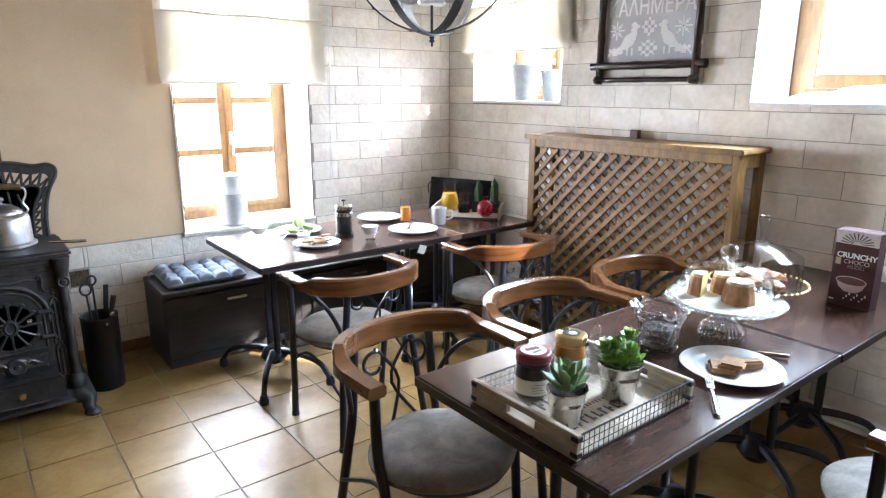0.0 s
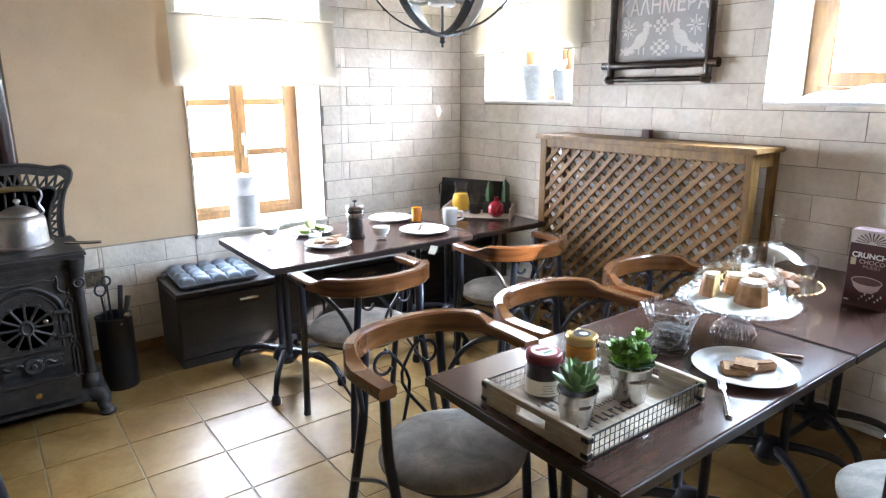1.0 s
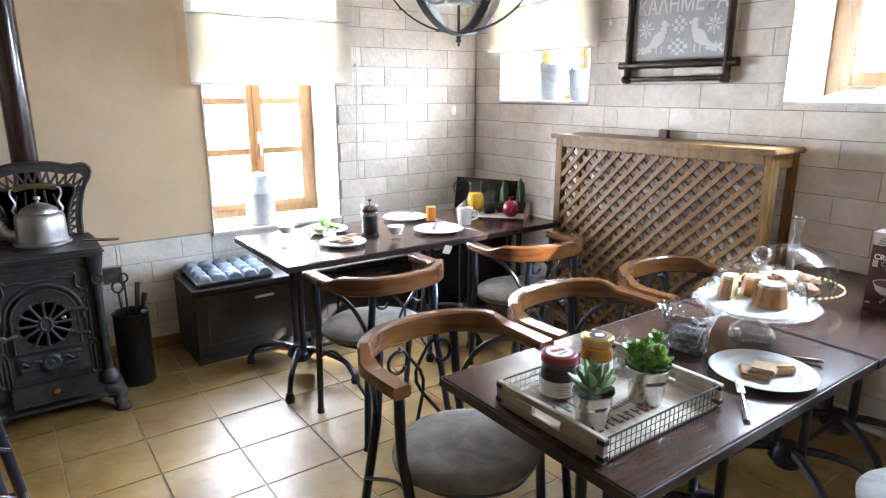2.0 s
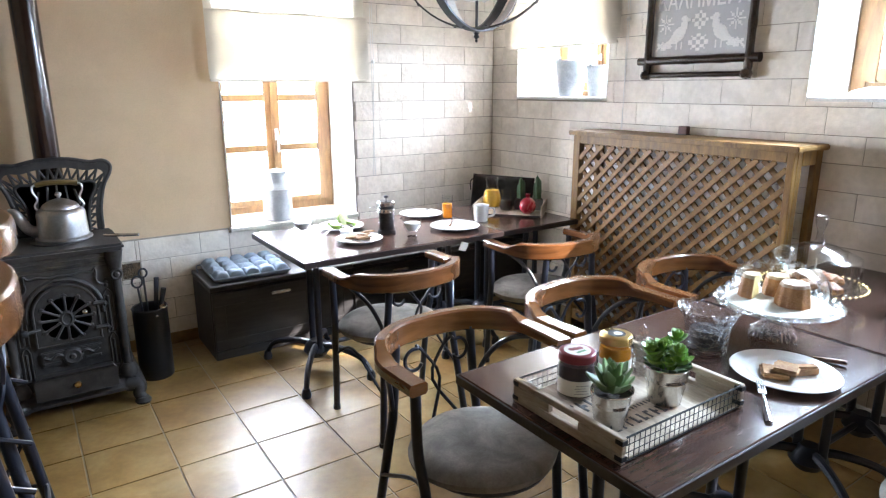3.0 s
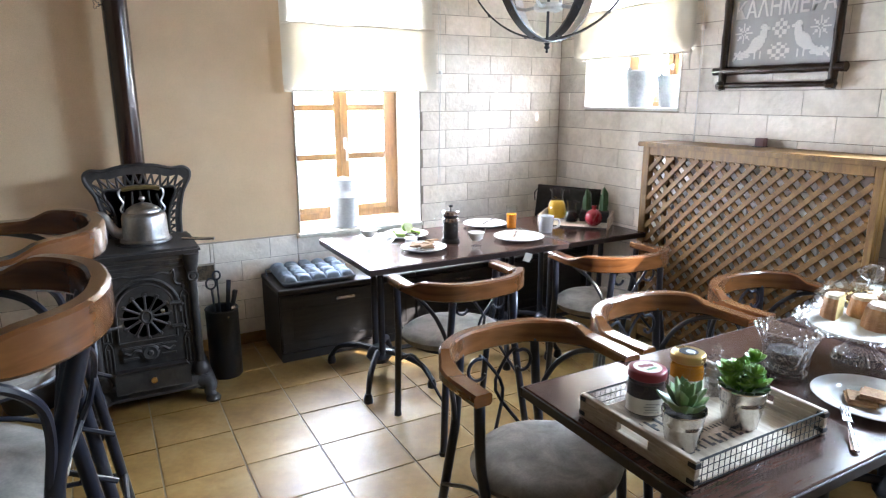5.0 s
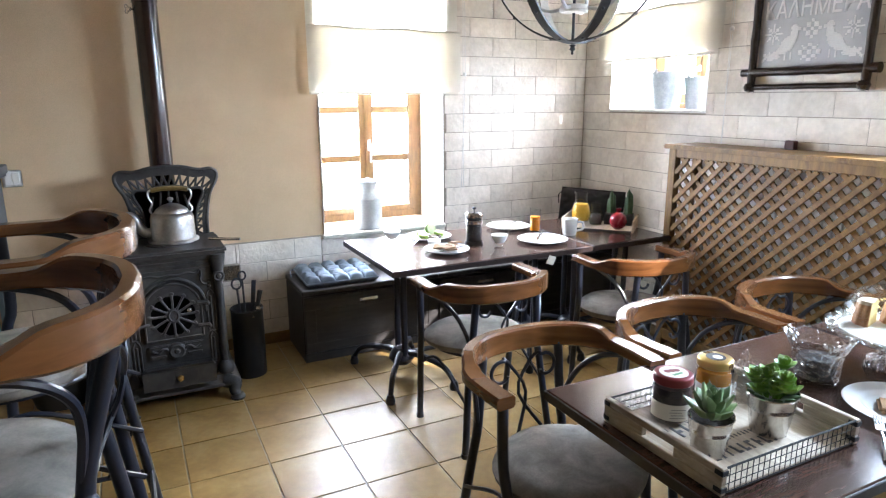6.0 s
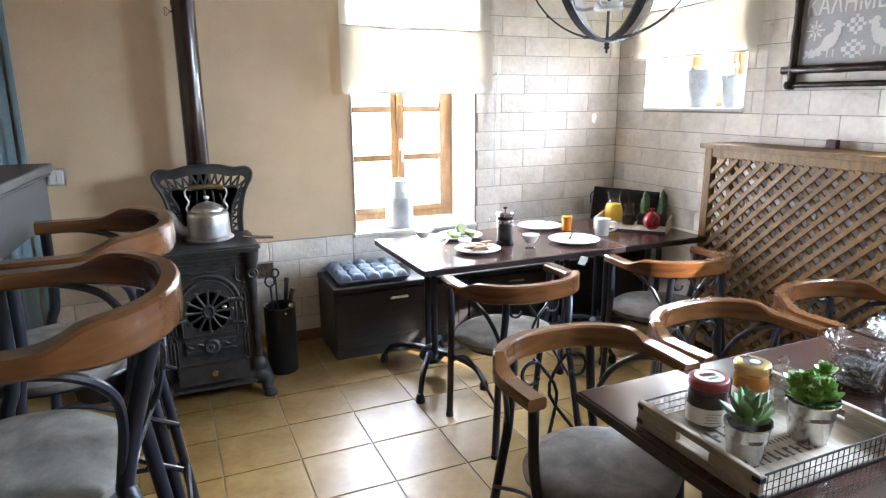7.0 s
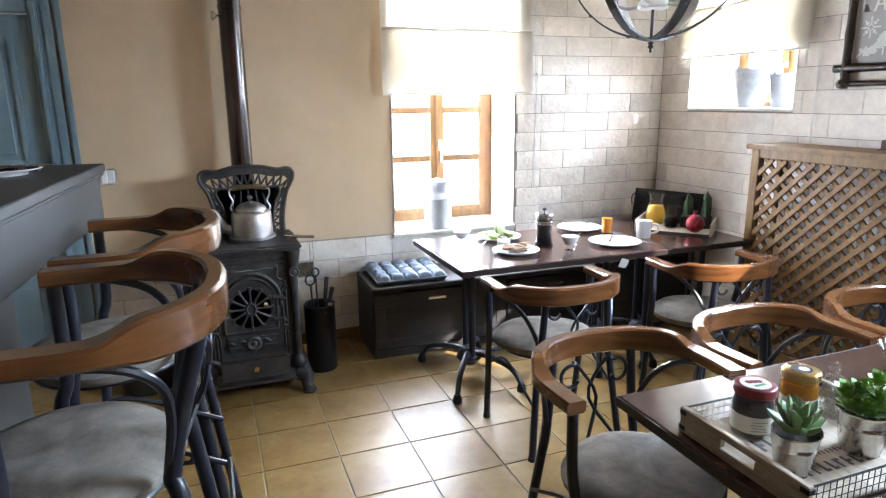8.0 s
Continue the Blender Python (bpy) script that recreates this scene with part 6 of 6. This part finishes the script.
def words(text, size, x, z, mat, parent, bold=0.0):
    cu = bpy.data.curves.new("lettering", "FONT")
    cu.body, cu.size, cu.align_x, cu.extrude, cu.offset = text, size, "CENTER", 0.0004, bold
    t = new("lettering", cu)
    me = bpy.data.meshes.new_from_object(t.evaluated_get(bpy.context.evaluated_depsgraph_get()))
    bpy.data.objects.remove(t)
    me.materials.clear()
    me.materials.append(mat)
    o = new("lettering", me)
    o.parent = parent
    o.matrix_local = Matrix.Translation((x, -0.0014, z)) @ Matrix.Rotation(radians(90), 4, "X")
    return o


words("CRUNCHY", 0.0285, CW / 2 + 0.006, 0.196, M_CHINA, cr, 0.0010)
words("CHOCO", 0.0235, CW / 2 + 0.008, 0.173, plain("dusty pink print", (0.45, 0.33, 0.31), 0.5), cr)
words("MUESLI", 0.0185, CW / 2 + 0.008, 0.156, plain("brown print", (0.27, 0.17, 0.15), 0.5), cr)
part("emblem", box(0.010, 0.028, -0.0014, 0, 0.165, 0.192, 0), plain("tan print", (0.42, 0.33, 0.22), 0.5), cr)
part("bowl_picture", lathe([(0, -0.040), (0.022, -0.038), (0.042, -0.022), (0.053, 0.006), (0, 0.006)], 28, None, Matrix.Translation((CW / 2, -0.0005, 0.100)) @ Matrix.Diagonal((1, 0.02, 1, 1))), plain("printed bowl", (0.42, 0.30, 0.28), 0.5), cr)
part("bowl_picture", lathe([(0, -0.0006), (0.050, 0), (0, 0.0006)], 28, None, Matrix.Translation((CW / 2, -0.0026, 0.106)) @ Matrix.Diagonal((1, 1, 1, 1)) @ Matrix.Rotation(radians(90), 4, "X") @ Matrix.Diagonal((1, 0.30, 1, 1))), plain("printed flakes", (0.085, 0.032, 0.028), 0.6), cr)
part("bowl_picture", lathe([(0, -0.0006), (0.054, 0), (0, 0.0006)], 28, None, Matrix.Translation((CW / 2, -0.0018, 0.106)) @ Matrix.Rotation(radians(90), 4, "X") @ Matrix.Diagonal((1, 0.34, 1, 1))), bpy.data.materials["printed bowl"], cr)
for k in range(9):
    part("print_bar", box(0.055 + 0.009 * k, 0.060 + 0.009 * k, -0.0012, 0, 0.030 + 0.010 * (k % 3), 0.036 + 0.012 * (k % 3)), M_PAPER, cr)
part("print_bar", box(0.006, 0.022, -0.0012, 0, 0.020, 0.026), M_PAPER, cr)

# ---------- on the laid table ----------
fp = thing("french_press", pose(1.735, 3.160, 0.75, 0, 0, 150), "glass french press full of black coffee", "coffee maker")
part("beaker", lathe([(0, 0.012), (0.046, 0.012), (0.047, 0.165), (0.045, 0.165), (0.044, 0.016), (0, 0.016)], 32), M_THIN, fp, smooth=True)
part("coffee", lathe([(0, 0.017), (0.0435, 0.017), (0.0435, 0.158), (0, 0.158)], 28), plain("black coffee", (0.006, 0.003, 0.002), 0.5), fp, smooth=True)
part("base", lathe([(0, 0), (0.054, 0), (0.055, 0.008), (0.049, 0.020), (0.047, 0.020), (0.047, 0.012), (0, 0.012)], 32), M_BLACK, fp, smooth=True)
part("collar", lathe([(0.048, 0.120), (0.050, 0.122), (0.050, 0.140), (0.048, 0.142)], 32), M_STEEL, fp, smooth=True)
part("lid", lathe([(0.050, 0.160), (0.051, 0.178), (0.044, 0.186), (0.012, 0.190), (0, 0.190)], 32), M_STEEL, fp, smooth=True)
part("plunger", lathe([(0.003, 0.188), (0.003, 0.202), (0.013, 0.206), (0.013, 0.214), (0, 0.218)], 16), M_BLACK, fp, smooth=True)
part("handle", tube(spline([(0.047, 0, 0.150), (0.085, 0, 0.145), (0.095, 0, 0.100), (0.085, 0, 0.055), (0.048, 0, 0.040)], 6), 0.006, 8), M_THIN, fp, "clear curved handle", True)

M_MILK = plain("white yoghurt", (0.78, 0.77, 0.74), 0.35)


def glass_cup(m, label, fill=M_MILK):
    c = thing("glass_cup", m, label, "cup", "glass cups")
    part("cup", lathe([(0, 0), (0.024, 0), (0.026, 0.004), (0.018, 0.012), (0.026, 0.024), (0.042, 0.050), (0.047, 0.085), (0.044, 0.085), (0.039, 0.050), (0.020, 0.024), (0, 0.020)], 32), M_THIN, c, smooth=True)
    part("contents", lathe([(0, 0.022), (0.021, 0.027), (0.037, 0.050), (0.041, 0.066), (0, 0.068)], 24), fill, c, smooth=True)
    part("handle", tube(spline([(0.044, 0, 0.074), (0.068, 0, 0.072), (0.070, 0, 0.048), (0.038, 0, 0.038)], 5), 0.004, 6), M_THIN, c, smooth=True)
    return c


glass_cup(pose(1.305, 3.365, 0.75, 0, 0, -30) @ Matrix.Scale(1.18, 4), "footed glass cup of white yoghurt")
glass_cup(pose(1.808, 2.995, 0.75, 0, 0, -30) @ Matrix.Scale(1.18, 4), "footed glass cup of white yoghurt beside the plate")
jr = thing("sugar_jar", pose(1.50, 3.205, 0.75), "small glass jar of sugar with a steel rim", "jar")
part("glass", lathe([(0, 0), (0.036, 0), (0.040, 0.006), (0.041, 0.045), (0.034, 0.058), (0.031, 0.058), (0.037, 0.044), (0.037, 0.008), (0, 0.006)], 30), M_THIN, jr, smooth=True)
part("contents", lathe([(0, 0.007), (0.036, 0.009), (0.036, 0.036), (0, 0.038)], 24), M_MILK, jr, smooth=True)
part("rim", lathe([(0.032, 0.054), (0.037, 0.055), (0.037, 0.062), (0.032, 0.063)], 30), M_STEEL, jr, smooth=True)

dish("dinner_plate", pose(1.505, 3.055, 0.75), 0.128, "white plate of dark biscuits on the laid table", "plate", G_PL)
rnd = random.Random(11)
M_BISC = mottled("brown biscuit", (0.20, 0.105, 0.05), (0.33, 0.20, 0.105), 40, 200, (0.8, 0.95), bumps=0.7, dist=0.006)
for k in range(8):
    a, q = 0.9 * k, 0.028 + 0.022 * (k % 2)
    b = box(-0.034, 0.034, -0.024, 0.024, 0, 0.009, 0.003, None, 2)
    for v in b.verts:
        v.co.x *= 1 - 6 * abs(v.co.y) ** 1.4
    solo("biscuit", b, M_BISC, "thin brown biscuit on the white plate", "biscuit", pose(1.505 + q * math.cos(a), 3.055 + q * math.sin(a), 0.758 + 0.005 * k, rnd.uniform(-9, 9), rnd.uniform(-9, 9), rnd.uniform(0, 180)), "biscuits on the plate", "", True)
fork(pose(1.42, 2.99, 0.7685, 0, 0, 12), "steel fork on the biscuit plate")
dish("dinner_plate", pose(1.565, 3.415, 0.75), 0.135, "white plate with lime slices beside the window", "plate", G_PL)
M_LIME = leafy("lime peel", (0.16, 0.30, 0.03), (0.28, 0.42, 0.07), None)
M_PULP = mottled("pale lime flesh", (0.50, 0.58, 0.26), (0.66, 0.70, 0.44), 30, 120, (0.25, 0.4), bumps=0.2)
for k, (dx, dy, dz, rx, rz) in enumerate(((0.0, 0.0, 0.036, 66, 20), (-0.045, -0.030, 0.0, 8, 0), (0.052, -0.01, 0.0, 12, 60), (-0.03, 0.035, 0.0, -5, 0), (0.03, 0.045, 0.0, 5, 30))):
    L = thing("lime_slice", pose(1.565 + dx, 3.415 + dy, 0.760 + dz + 0.006, rx, 0, rz) @ Matrix.Scale(1.3, 4), "cut lime slice on the white plate", "lime", "lime slices")
    part("peel", lathe([(0, 0), (0.026, 0.0), (0.030, 0.006), (0.030, 0.016), (0.026, 0.018)], 24), M_LIME, L, smooth=True)
    part("flesh", lathe([(0, 0.017), (0.026, 0.0175), (0.0265, 0.0185), (0, 0.0195)], 24), M_PULP, L, smooth=True)
sp = thing("teaspoon", pose(1.40, 3.28, 0.752, 0, -9, 42), "steel teaspoon leaning on the plate", "cutlery")
part("handle", tube([(0, 0, 0.003), (0.09, 0, 0.005), (0.11, 0, 0.004)], [0.005, 0.0025, 0.003], 8, None, None, 0.4), M_STEEL, sp, smooth=True)
part("bowl", lathe([(0, 0), (0.010, 0.002), (0.013, 0.006), (0.009, 0.003), (0, 0.0015)], 16, None, Matrix.Translation((0.125, 0, 0)) @ Matrix.Diagonal((1.5, 1, 1, 1))), M_STEEL, sp, smooth=True)
dish("dinner_plate", pose(2.125, 3.025, 0.75), 0.150, "empty white plate on the laid table", "plate", G_PL)
fork(pose(2.06, 2.985, 0.770, 0, 0, 48), "steel fork lying across the empty plate")
dish("dinner_plate", pose(2.16, 3.46, 0.75), 0.142, "empty white plate near the window wall", "plate", G_PL)
fork(pose(2.10, 3.40, 0.770, 0, 0, 35), "steel fork lying across the far plate")
jg = thing("juice_glass", pose(2.25, 3.285, 0.75), "straight glass half full of orange juice", "glass")
part("glass", lathe([(0, 0), (0.030, 0), (0.031, 0.004), (0.036, 0.150), (0.0345, 0.150), (0.0295, 0.008), (0, 0.008)], 30), M_THIN, jg, smooth=True)
part("juice", lathe([(0, 0.009), (0.0293, 0.009), (0.0322, 0.098), (0, 0.098)], 26), plain("orange juice", (0.70, 0.22, 0.012), 0.2), jg, smooth=True)
mg = thing("coffee_mug", pose(2.385, 3.105, 0.75, 0, 0, -35), "white china mug beside the juice tray", "mug")
part("cup", lathe([(0, 0), (0.040, 0), (0.043, 0.006), (0.048, 0.098), (0.050, 0.102), (0.045, 0.100), (0.040, 0.010), (0, 0.008)], 32), M_CHINA, mg, smooth=True)
part("handle", tube(spline([(0.045, 0, 0.082), (0.078, 0, 0.078), (0.080, 0, 0.040), (0.043, 0, 0.026)], 5), 0.007, 8), M_CHINA, mg, smooth=True)

ct = thing("corner_tray", pose(2.720, 3.215, 0.75, 0, 0, -49), "pale wooden tray set askew in the corner", "tray")
part("bottom", box(-0.225, 0.225, -0.15, 0.15, 0.001, 0.011, 0.001), M_RAW, ct)
for x0 in (-0.228, 0.216):
    part("end_board", box(x0, x0 + 0.012, -0.15, 0.15, 0.0, 0.075, 0.003), M_RAW, ct)
    part("mesh_side", box(-0.216, 0.216, -0.152 if x0 < 0 else 0.146, -0.146 if x0 < 0 else 0.152, 0.0, 0.012), M_WIRE, ct)
CT = pose(2.720, 3.215, 0.761, 0, 0, -49)


def jug(m, s, fill, level, label):
    j = thing("glass_jug", m, label, "jug", "glass jugs")
    part("jug", lathe([(0, 0), (0.048 * s, 0), (0.058 * s, 0.008 * s), (0.066 * s, 0.055 * s), (0.058 * s, 0.105 * s), (0.040 * s, 0.145 * s), (0.042 * s, 0.180 * s), (0.050 * s, 0.200 * s), (0.047 * s, 0.200 * s), (0.039 * s, 0.178 * s), (0.037 * s, 0.145 * s), (0.055 * s, 0.103 * s), (0.063 * s, 0.055 * s), (0.055 * s, 0.010 * s), (0, 0.008 * s)], 36), M_THIN, j, smooth=True)
    part("contents", lathe([(0, 0.010 * s), (0.054 * s, 0.012 * s), (0.062 * s, 0.055 * s), (0.055 * s, 0.1 * s), (0.045 * s, level * s), (0, level * s)], 30), fill, j, smooth=True)
    part("handle", tube(spline([(0.042 * s, 0, 0.185 * s), (0.090 * s, 0, 0.185 * s), (0.100 * s, 0, 0.130 * s), (0.090 * s, 0, 0.080 * s), (0.062 * s, 0, 0.065 * s)], 6), 0.006 * s, 8), M_THIN, j, smooth=True)
    return j


jug(CT @ Matrix.Translation((-0.145, 0.085, 0)) @ pose(0, 0, 0, 0, 0, 25), 1.0, plain("pale orange juice", (0.82, 0.47, 0.04), 0.2), 0.122, "glass jug half full of orange juice")
jug(CT @ Matrix.Translation((-0.030, -0.005, 0)) @ pose(0, 0, 0, 0, 0, 25), 0.70, plain("dark syrup", (0.010, 0.008, 0.007), 0.1), 0.110, "small glass jug of dark syrup")
pg = thing("pomegranate", CT @ Matrix.Translation((0.125, -0.095, 0)), "shiny red ceramic pomegranate ornament on the tray", "ornament")
part("fruit", lathe([(0, 0), (0.022, 0.002), (0.046, 0.022), (0.055, 0.052), (0.048, 0.084), (0.028, 0.104), (0.014, 0.110), (0.012, 0.118), (0.018, 0.134), (0.014, 0.134), (0.006, 0.116), (0, 0.114)], 36), mottled("red pomegranate glaze", (0.22, 0.008, 0.018), (0.34, 0.016, 0.028), 12, 80, (0.2, 0.35), bumps=0.08), pg, smooth=True)
M_CACTUS = leafy("dark green cactus", (0.025, 0.070, 0.030), (0.055, 0.120, 0.050), None)
for dx, hh in ((0.055, 0.150), (0.165, 0.165)):
    c = thing("potted_cactus", CT @ Matrix.Translation((dx, 0.075, 0)), "small green columnar cactus in a black pot", "plant", "cactuses on the tray")
    part("pot", box(-0.038, 0.038, -0.038, 0.038, 0, 0.070, 0.004), M_BLACK, c)
    part("soil", box(-0.034, 0.034, -0.034, 0.034, 0.070, 0.074), M_SOIL, c)
    for k, (ox, oy, f) in enumerate(((0, 0, 1.0), (0.014, 0.010, 0.85), (-0.012, 0.012, 0.7))):
        part("stem", lathe([(0, 0.072), (0.012, 0.074), (0.015, 0.072 + hh * 0.4 * f), (0.012, 0.072 + hh * 0.85 * f), (0, 0.072 + hh * f)], 20, None, Matrix.Translation((ox, oy, 0)), lambda a, i: 1 + 0.16 * math.cos(5 * a + i * 1.2)), M_CACTUS, c, smooth=True)
    part("flower", lathe([(0, 0), (0.006, 0.004), (0.007, 0.010), (0, 0.012)], 8, None, Matrix.Translation((0, 0, 0.070 + hh))), M_PAPER, c)
tg = solo("paper_tag", box(-0.025, 0.025, -0.001, 0.001, -0.05, 0.0, 0), M_PAPER, "white paper tag hanging from the table edge", "tag", pose(2.03, 2.788, 0.722, 10, 18, 0))

# ---------- on the bar ----------
dish("dessert_plate", pose(-0.70, 2.52, 1.345), 0.125, "white plate with chocolate cake pieces on the bar", "plate", G_PL)
for k in range(4):
    b = box(-0.025, 0.025, -0.018, 0.018, 0, 0.022, 0.005, None, 2)
    solo("cake_piece", b, mottled("chocolate cake", (0.030, 0.012, 0.008), (0.07, 0.03, 0.02), 40, 160, (0.7, 0.9), bumps=0.6) if k == 0 else bpy.data.materials["chocolate cake"], "small chocolate cake piece on the white plate", "cake", pose(-0.74 + 0.045 * k, 2.53 + 0.02 * (k % 2), 1.3525, 0, 0, 30 * k), "chocolate cake pieces", "", True)
fork(pose(-0.72, 2.46, 1.368, 0, 0, 10), "steel fork lying across the dessert plate")

# ---------- tiled surfaces ----------
TS, TX, TY = 0.334, 0.728, 2.605


def slab(w, d, h, c=0.002):
    """Flat tile with chamfered edges, its top at z = 0."""
    me = bpy.data.meshes.new("tile")
    v, f = [], []
    for q, z in ((0, -h), (0, -c * 0.6), (c, 0)):
        v += [(q, q, z), (w - q, q, z), (w - q, d - q, z), (q, d - q, z)]
    for r in (0, 4):
        for k in range(4):
            f.append((r + k, r + (k + 1) % 4, r + 4 + (k + 1) % 4, r + 4 + k))
    f.append((8, 9, 10, 11))
    me.from_pydata(v, [], f)
    return me


floor_tile = slab(TS - 0.006, TS - 0.006, 0.004)
floor_tile.materials.append(M_FTILE)
rest = bmesh.new()
i0, i1 = math.floor((XW - TX) / TS), math.ceil((XE - TX) / TS)
k0, k1 = math.floor((YS - TY) / TS), math.ceil((YN - TY) / TS)
for i in range(i0, i1):
    for k in range(k0, k1):
        x, y = TX + i * TS, TY + k * TS
        if x > -1.3 and y > -0.6:
            o = new("tile", floor_tile)
            o.parent = floor
            o.location = (x + 0.0035, y + 0.0035, 0.001 * ((i * 7 + k * 3) % 3) * 0.3)
        else:
            box(x + 0.0035, x + TS - 0.0035, y + 0.0035, y + TS - 0.0035, -0.004, 0, 0, rest)
tagged(part("floor_tiles", rest, M_FTILE, floor), kind="stuff")

WL, WH, WZ = 0.372, 0.1305, 0.690
cache = {}


def stone_mesh(w, h, n):
    """Stone-look wall tile: uneven face, soft edges, face towards -y."""
    key = (round(w, 3), round(h, 3), n)
    if key in cache:
        return cache[key]
    me = bpy.data.meshes.new("tile")
    nx, nz = 6, 3
    v, f = [], []
    for j in range(nz + 1):
        for i in range(nx + 1):
            x, z = w * i / nx, h * j / nz
            edge = i in (0, nx) or j in (0, nz)
            d = 0.0095 if edge else 0.0115 + 0.0022 * noise.noise((x * 9 + n * 3.7, z * 14, n * 1.3))
            wob = 0.0012 * noise.noise((x * 25, z * 25, n * 2.1))
            v.append((x + (wob if i in (0, nx) else 0), -d, z + (wob if j in (0, nz) else 0)))
    for j in range(nz):
        for i in range(nx):
            a = j * (nx + 1) + i
            f.append((a, a + 1, a + nx + 2, a + nx + 1))
    b = len(v)
    v += [(0, 0, 0), (w, 0, 0), (w, 0, h), (0, 0, h)]
    bot, top = list(range(nx + 1)), [nz * (nx + 1) + i for i in range(nx + 1)]
    lef, rig = [j * (nx + 1) for j in range(nz + 1)], [j * (nx + 1) + nx for j in range(nz + 1)]
    f += [tuple([b, b + 1] + bot[::-1]), tuple(top + [b + 2, b + 3]), tuple([b + 3, b] + lef), tuple([b + 1, b + 2] + rig[::-1])]
    me.from_pydata(v, [], f)
    me.materials.append(M_STONE)
    cache[key] = me
    return me


def tile_wall(wall, along, face, lo, hi, z_low, z_high, joint, holes, seed):
    """Running bond of stone tiles on an inner wall face, cut round the openings."""
    rnd = random.Random(seed)
    g = 0.0030
    r0, r1 = math.floor((z_low - WZ) / WH), math.ceil((z_high - WZ) / WH)
    for r in range(r0, r1):
        z0, z1 = max(z_low, WZ + r * WH), min(z_high, WZ + (r + 1) * WH)
        if z1 - z0 < 0.02:
            continue
        start = joint + (WL / 2 if r % 2 else 0)
        c = math.floor((lo - start) / WL)
        while start + c * WL < hi:
            a0, a1 = max(lo, start + c * WL), min(hi, start + (c + 1) * WL)
            c += 1
            spans = [(a0, a1, z0, z1)]
            for h0, h1, q0, q1 in holes:
                out = []
                for s in spans:
                    if s[0] >= h1 or s[1] <= h0 or s[2] >= q1 or s[3] <= q0:
                        out.append(s)
                        continue
                    zz0, zz1 = max(s[2], q0), min(s[3], q1)
                    if s[0] < h0:
                        out.append((s[0], h0, s[2], s[3]))
                    if s[1] > h1:
                        out.append((h1, s[1], s[2], s[3]))
                    m0, m1 = max(s[0], h0), min(s[1], h1)
                    if s[2] < q0:
                        out.append((m0, m1, s[2], q0))
                    if s[3] > q1:
                        out.append((m0, m1, q1, s[3]))
                spans = out
            for s in spans:
                w, h = s[1] - s[0] - 2 * g * 0.7, s[3] - s[2] - 2 * g * 0.7
                if w < 0.012 or h < 0.012:
                    continue
                o = new("tile", stone_mesh(w, h, rnd.randrange(6)))
                o.parent = wall
                if along == "x":
                    o.matrix_world = pose(s[0] + g * 0.7, face, s[2] + g * 0.7)
                else:
                    o.matrix_world = pose(face, s[1] - g * 0.7, s[2] + g * 0.7, 0, 0, -90)


def grout_sheet(along, face, lo, hi, z0, z1, holes):
    cuts = sorted({lo, hi, *[min(max(h[k], lo), hi) for h in holes for k in (0, 1)]})
    zs = sorted({z0, z1, *[min(max(h[k], z0), z1) for h in holes for k in (2, 3)]})
    bm = bmesh.new()
    for a0, a1 in zip(cuts, cuts[1:]):
        for b0, b1 in zip(zs, zs[1:]):
            if any(h[0] <= a0 and a1 <= h[1] and h[2] <= b0 and b1 <= h[3] for h in holes):
                continue
            if along == "x":
                box(a0, a1, face - 0.005, face - 0.0005, b0, b1, 0, bm)
            else:
                box(face - 0.005, face - 0.0005, a0, a1, b0, b1, 0, bm)
    return bm


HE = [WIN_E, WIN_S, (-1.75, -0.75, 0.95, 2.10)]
part("grout", grout_sheet("y", XE, -1.0, YN - 0.006, 0.0, TOP - 0.01, HE), M_GROUT, wall_east)
part("grout", grout_sheet("x", YN, 1.985, XE - 0.006, 0.0, TOP - 0.01, []), M_GROUT, wall_north)
part("grout", grout_sheet("x", YN, -0.705, 1.985, 0.0, 0.668, []), M_GROUT, wall_north)
part("grout", grout_sheet("x", YN, -0.705, 1.07, 0.668, 0.698, []), M_GROUT, wall_north)
tile_wall(wall_east, "y", XE, -0.40, YN - 0.013, 0.0, TOP - 0.01, 1.511 + WL / 2, HE, 1)
tile_wall(wall_north, "x", YN, 1.992, XE - 0.008, 0.0, TOP - 0.01, 2.563, [], 2)
VENT = [(0.426, 0.538, 0.458, 0.566)]
tile_wall(wall_north, "x", YN, -0.70, 1.07, 0.0, 0.706, 2.563, VENT, 3)
tile_wall(wall_north, "x", YN, 1.07, 1.992, 0.0, 0.668, 2.563, VENT, 4)
bb = part("baseboard", box(-0.70, 0.82, YN - 0.022, YN - 0.012, 0.0, 0.075, 0.003), M_FTILE)
tagged(bb, "ochre tile skirting along the wall", "baseboard", "", "structure")
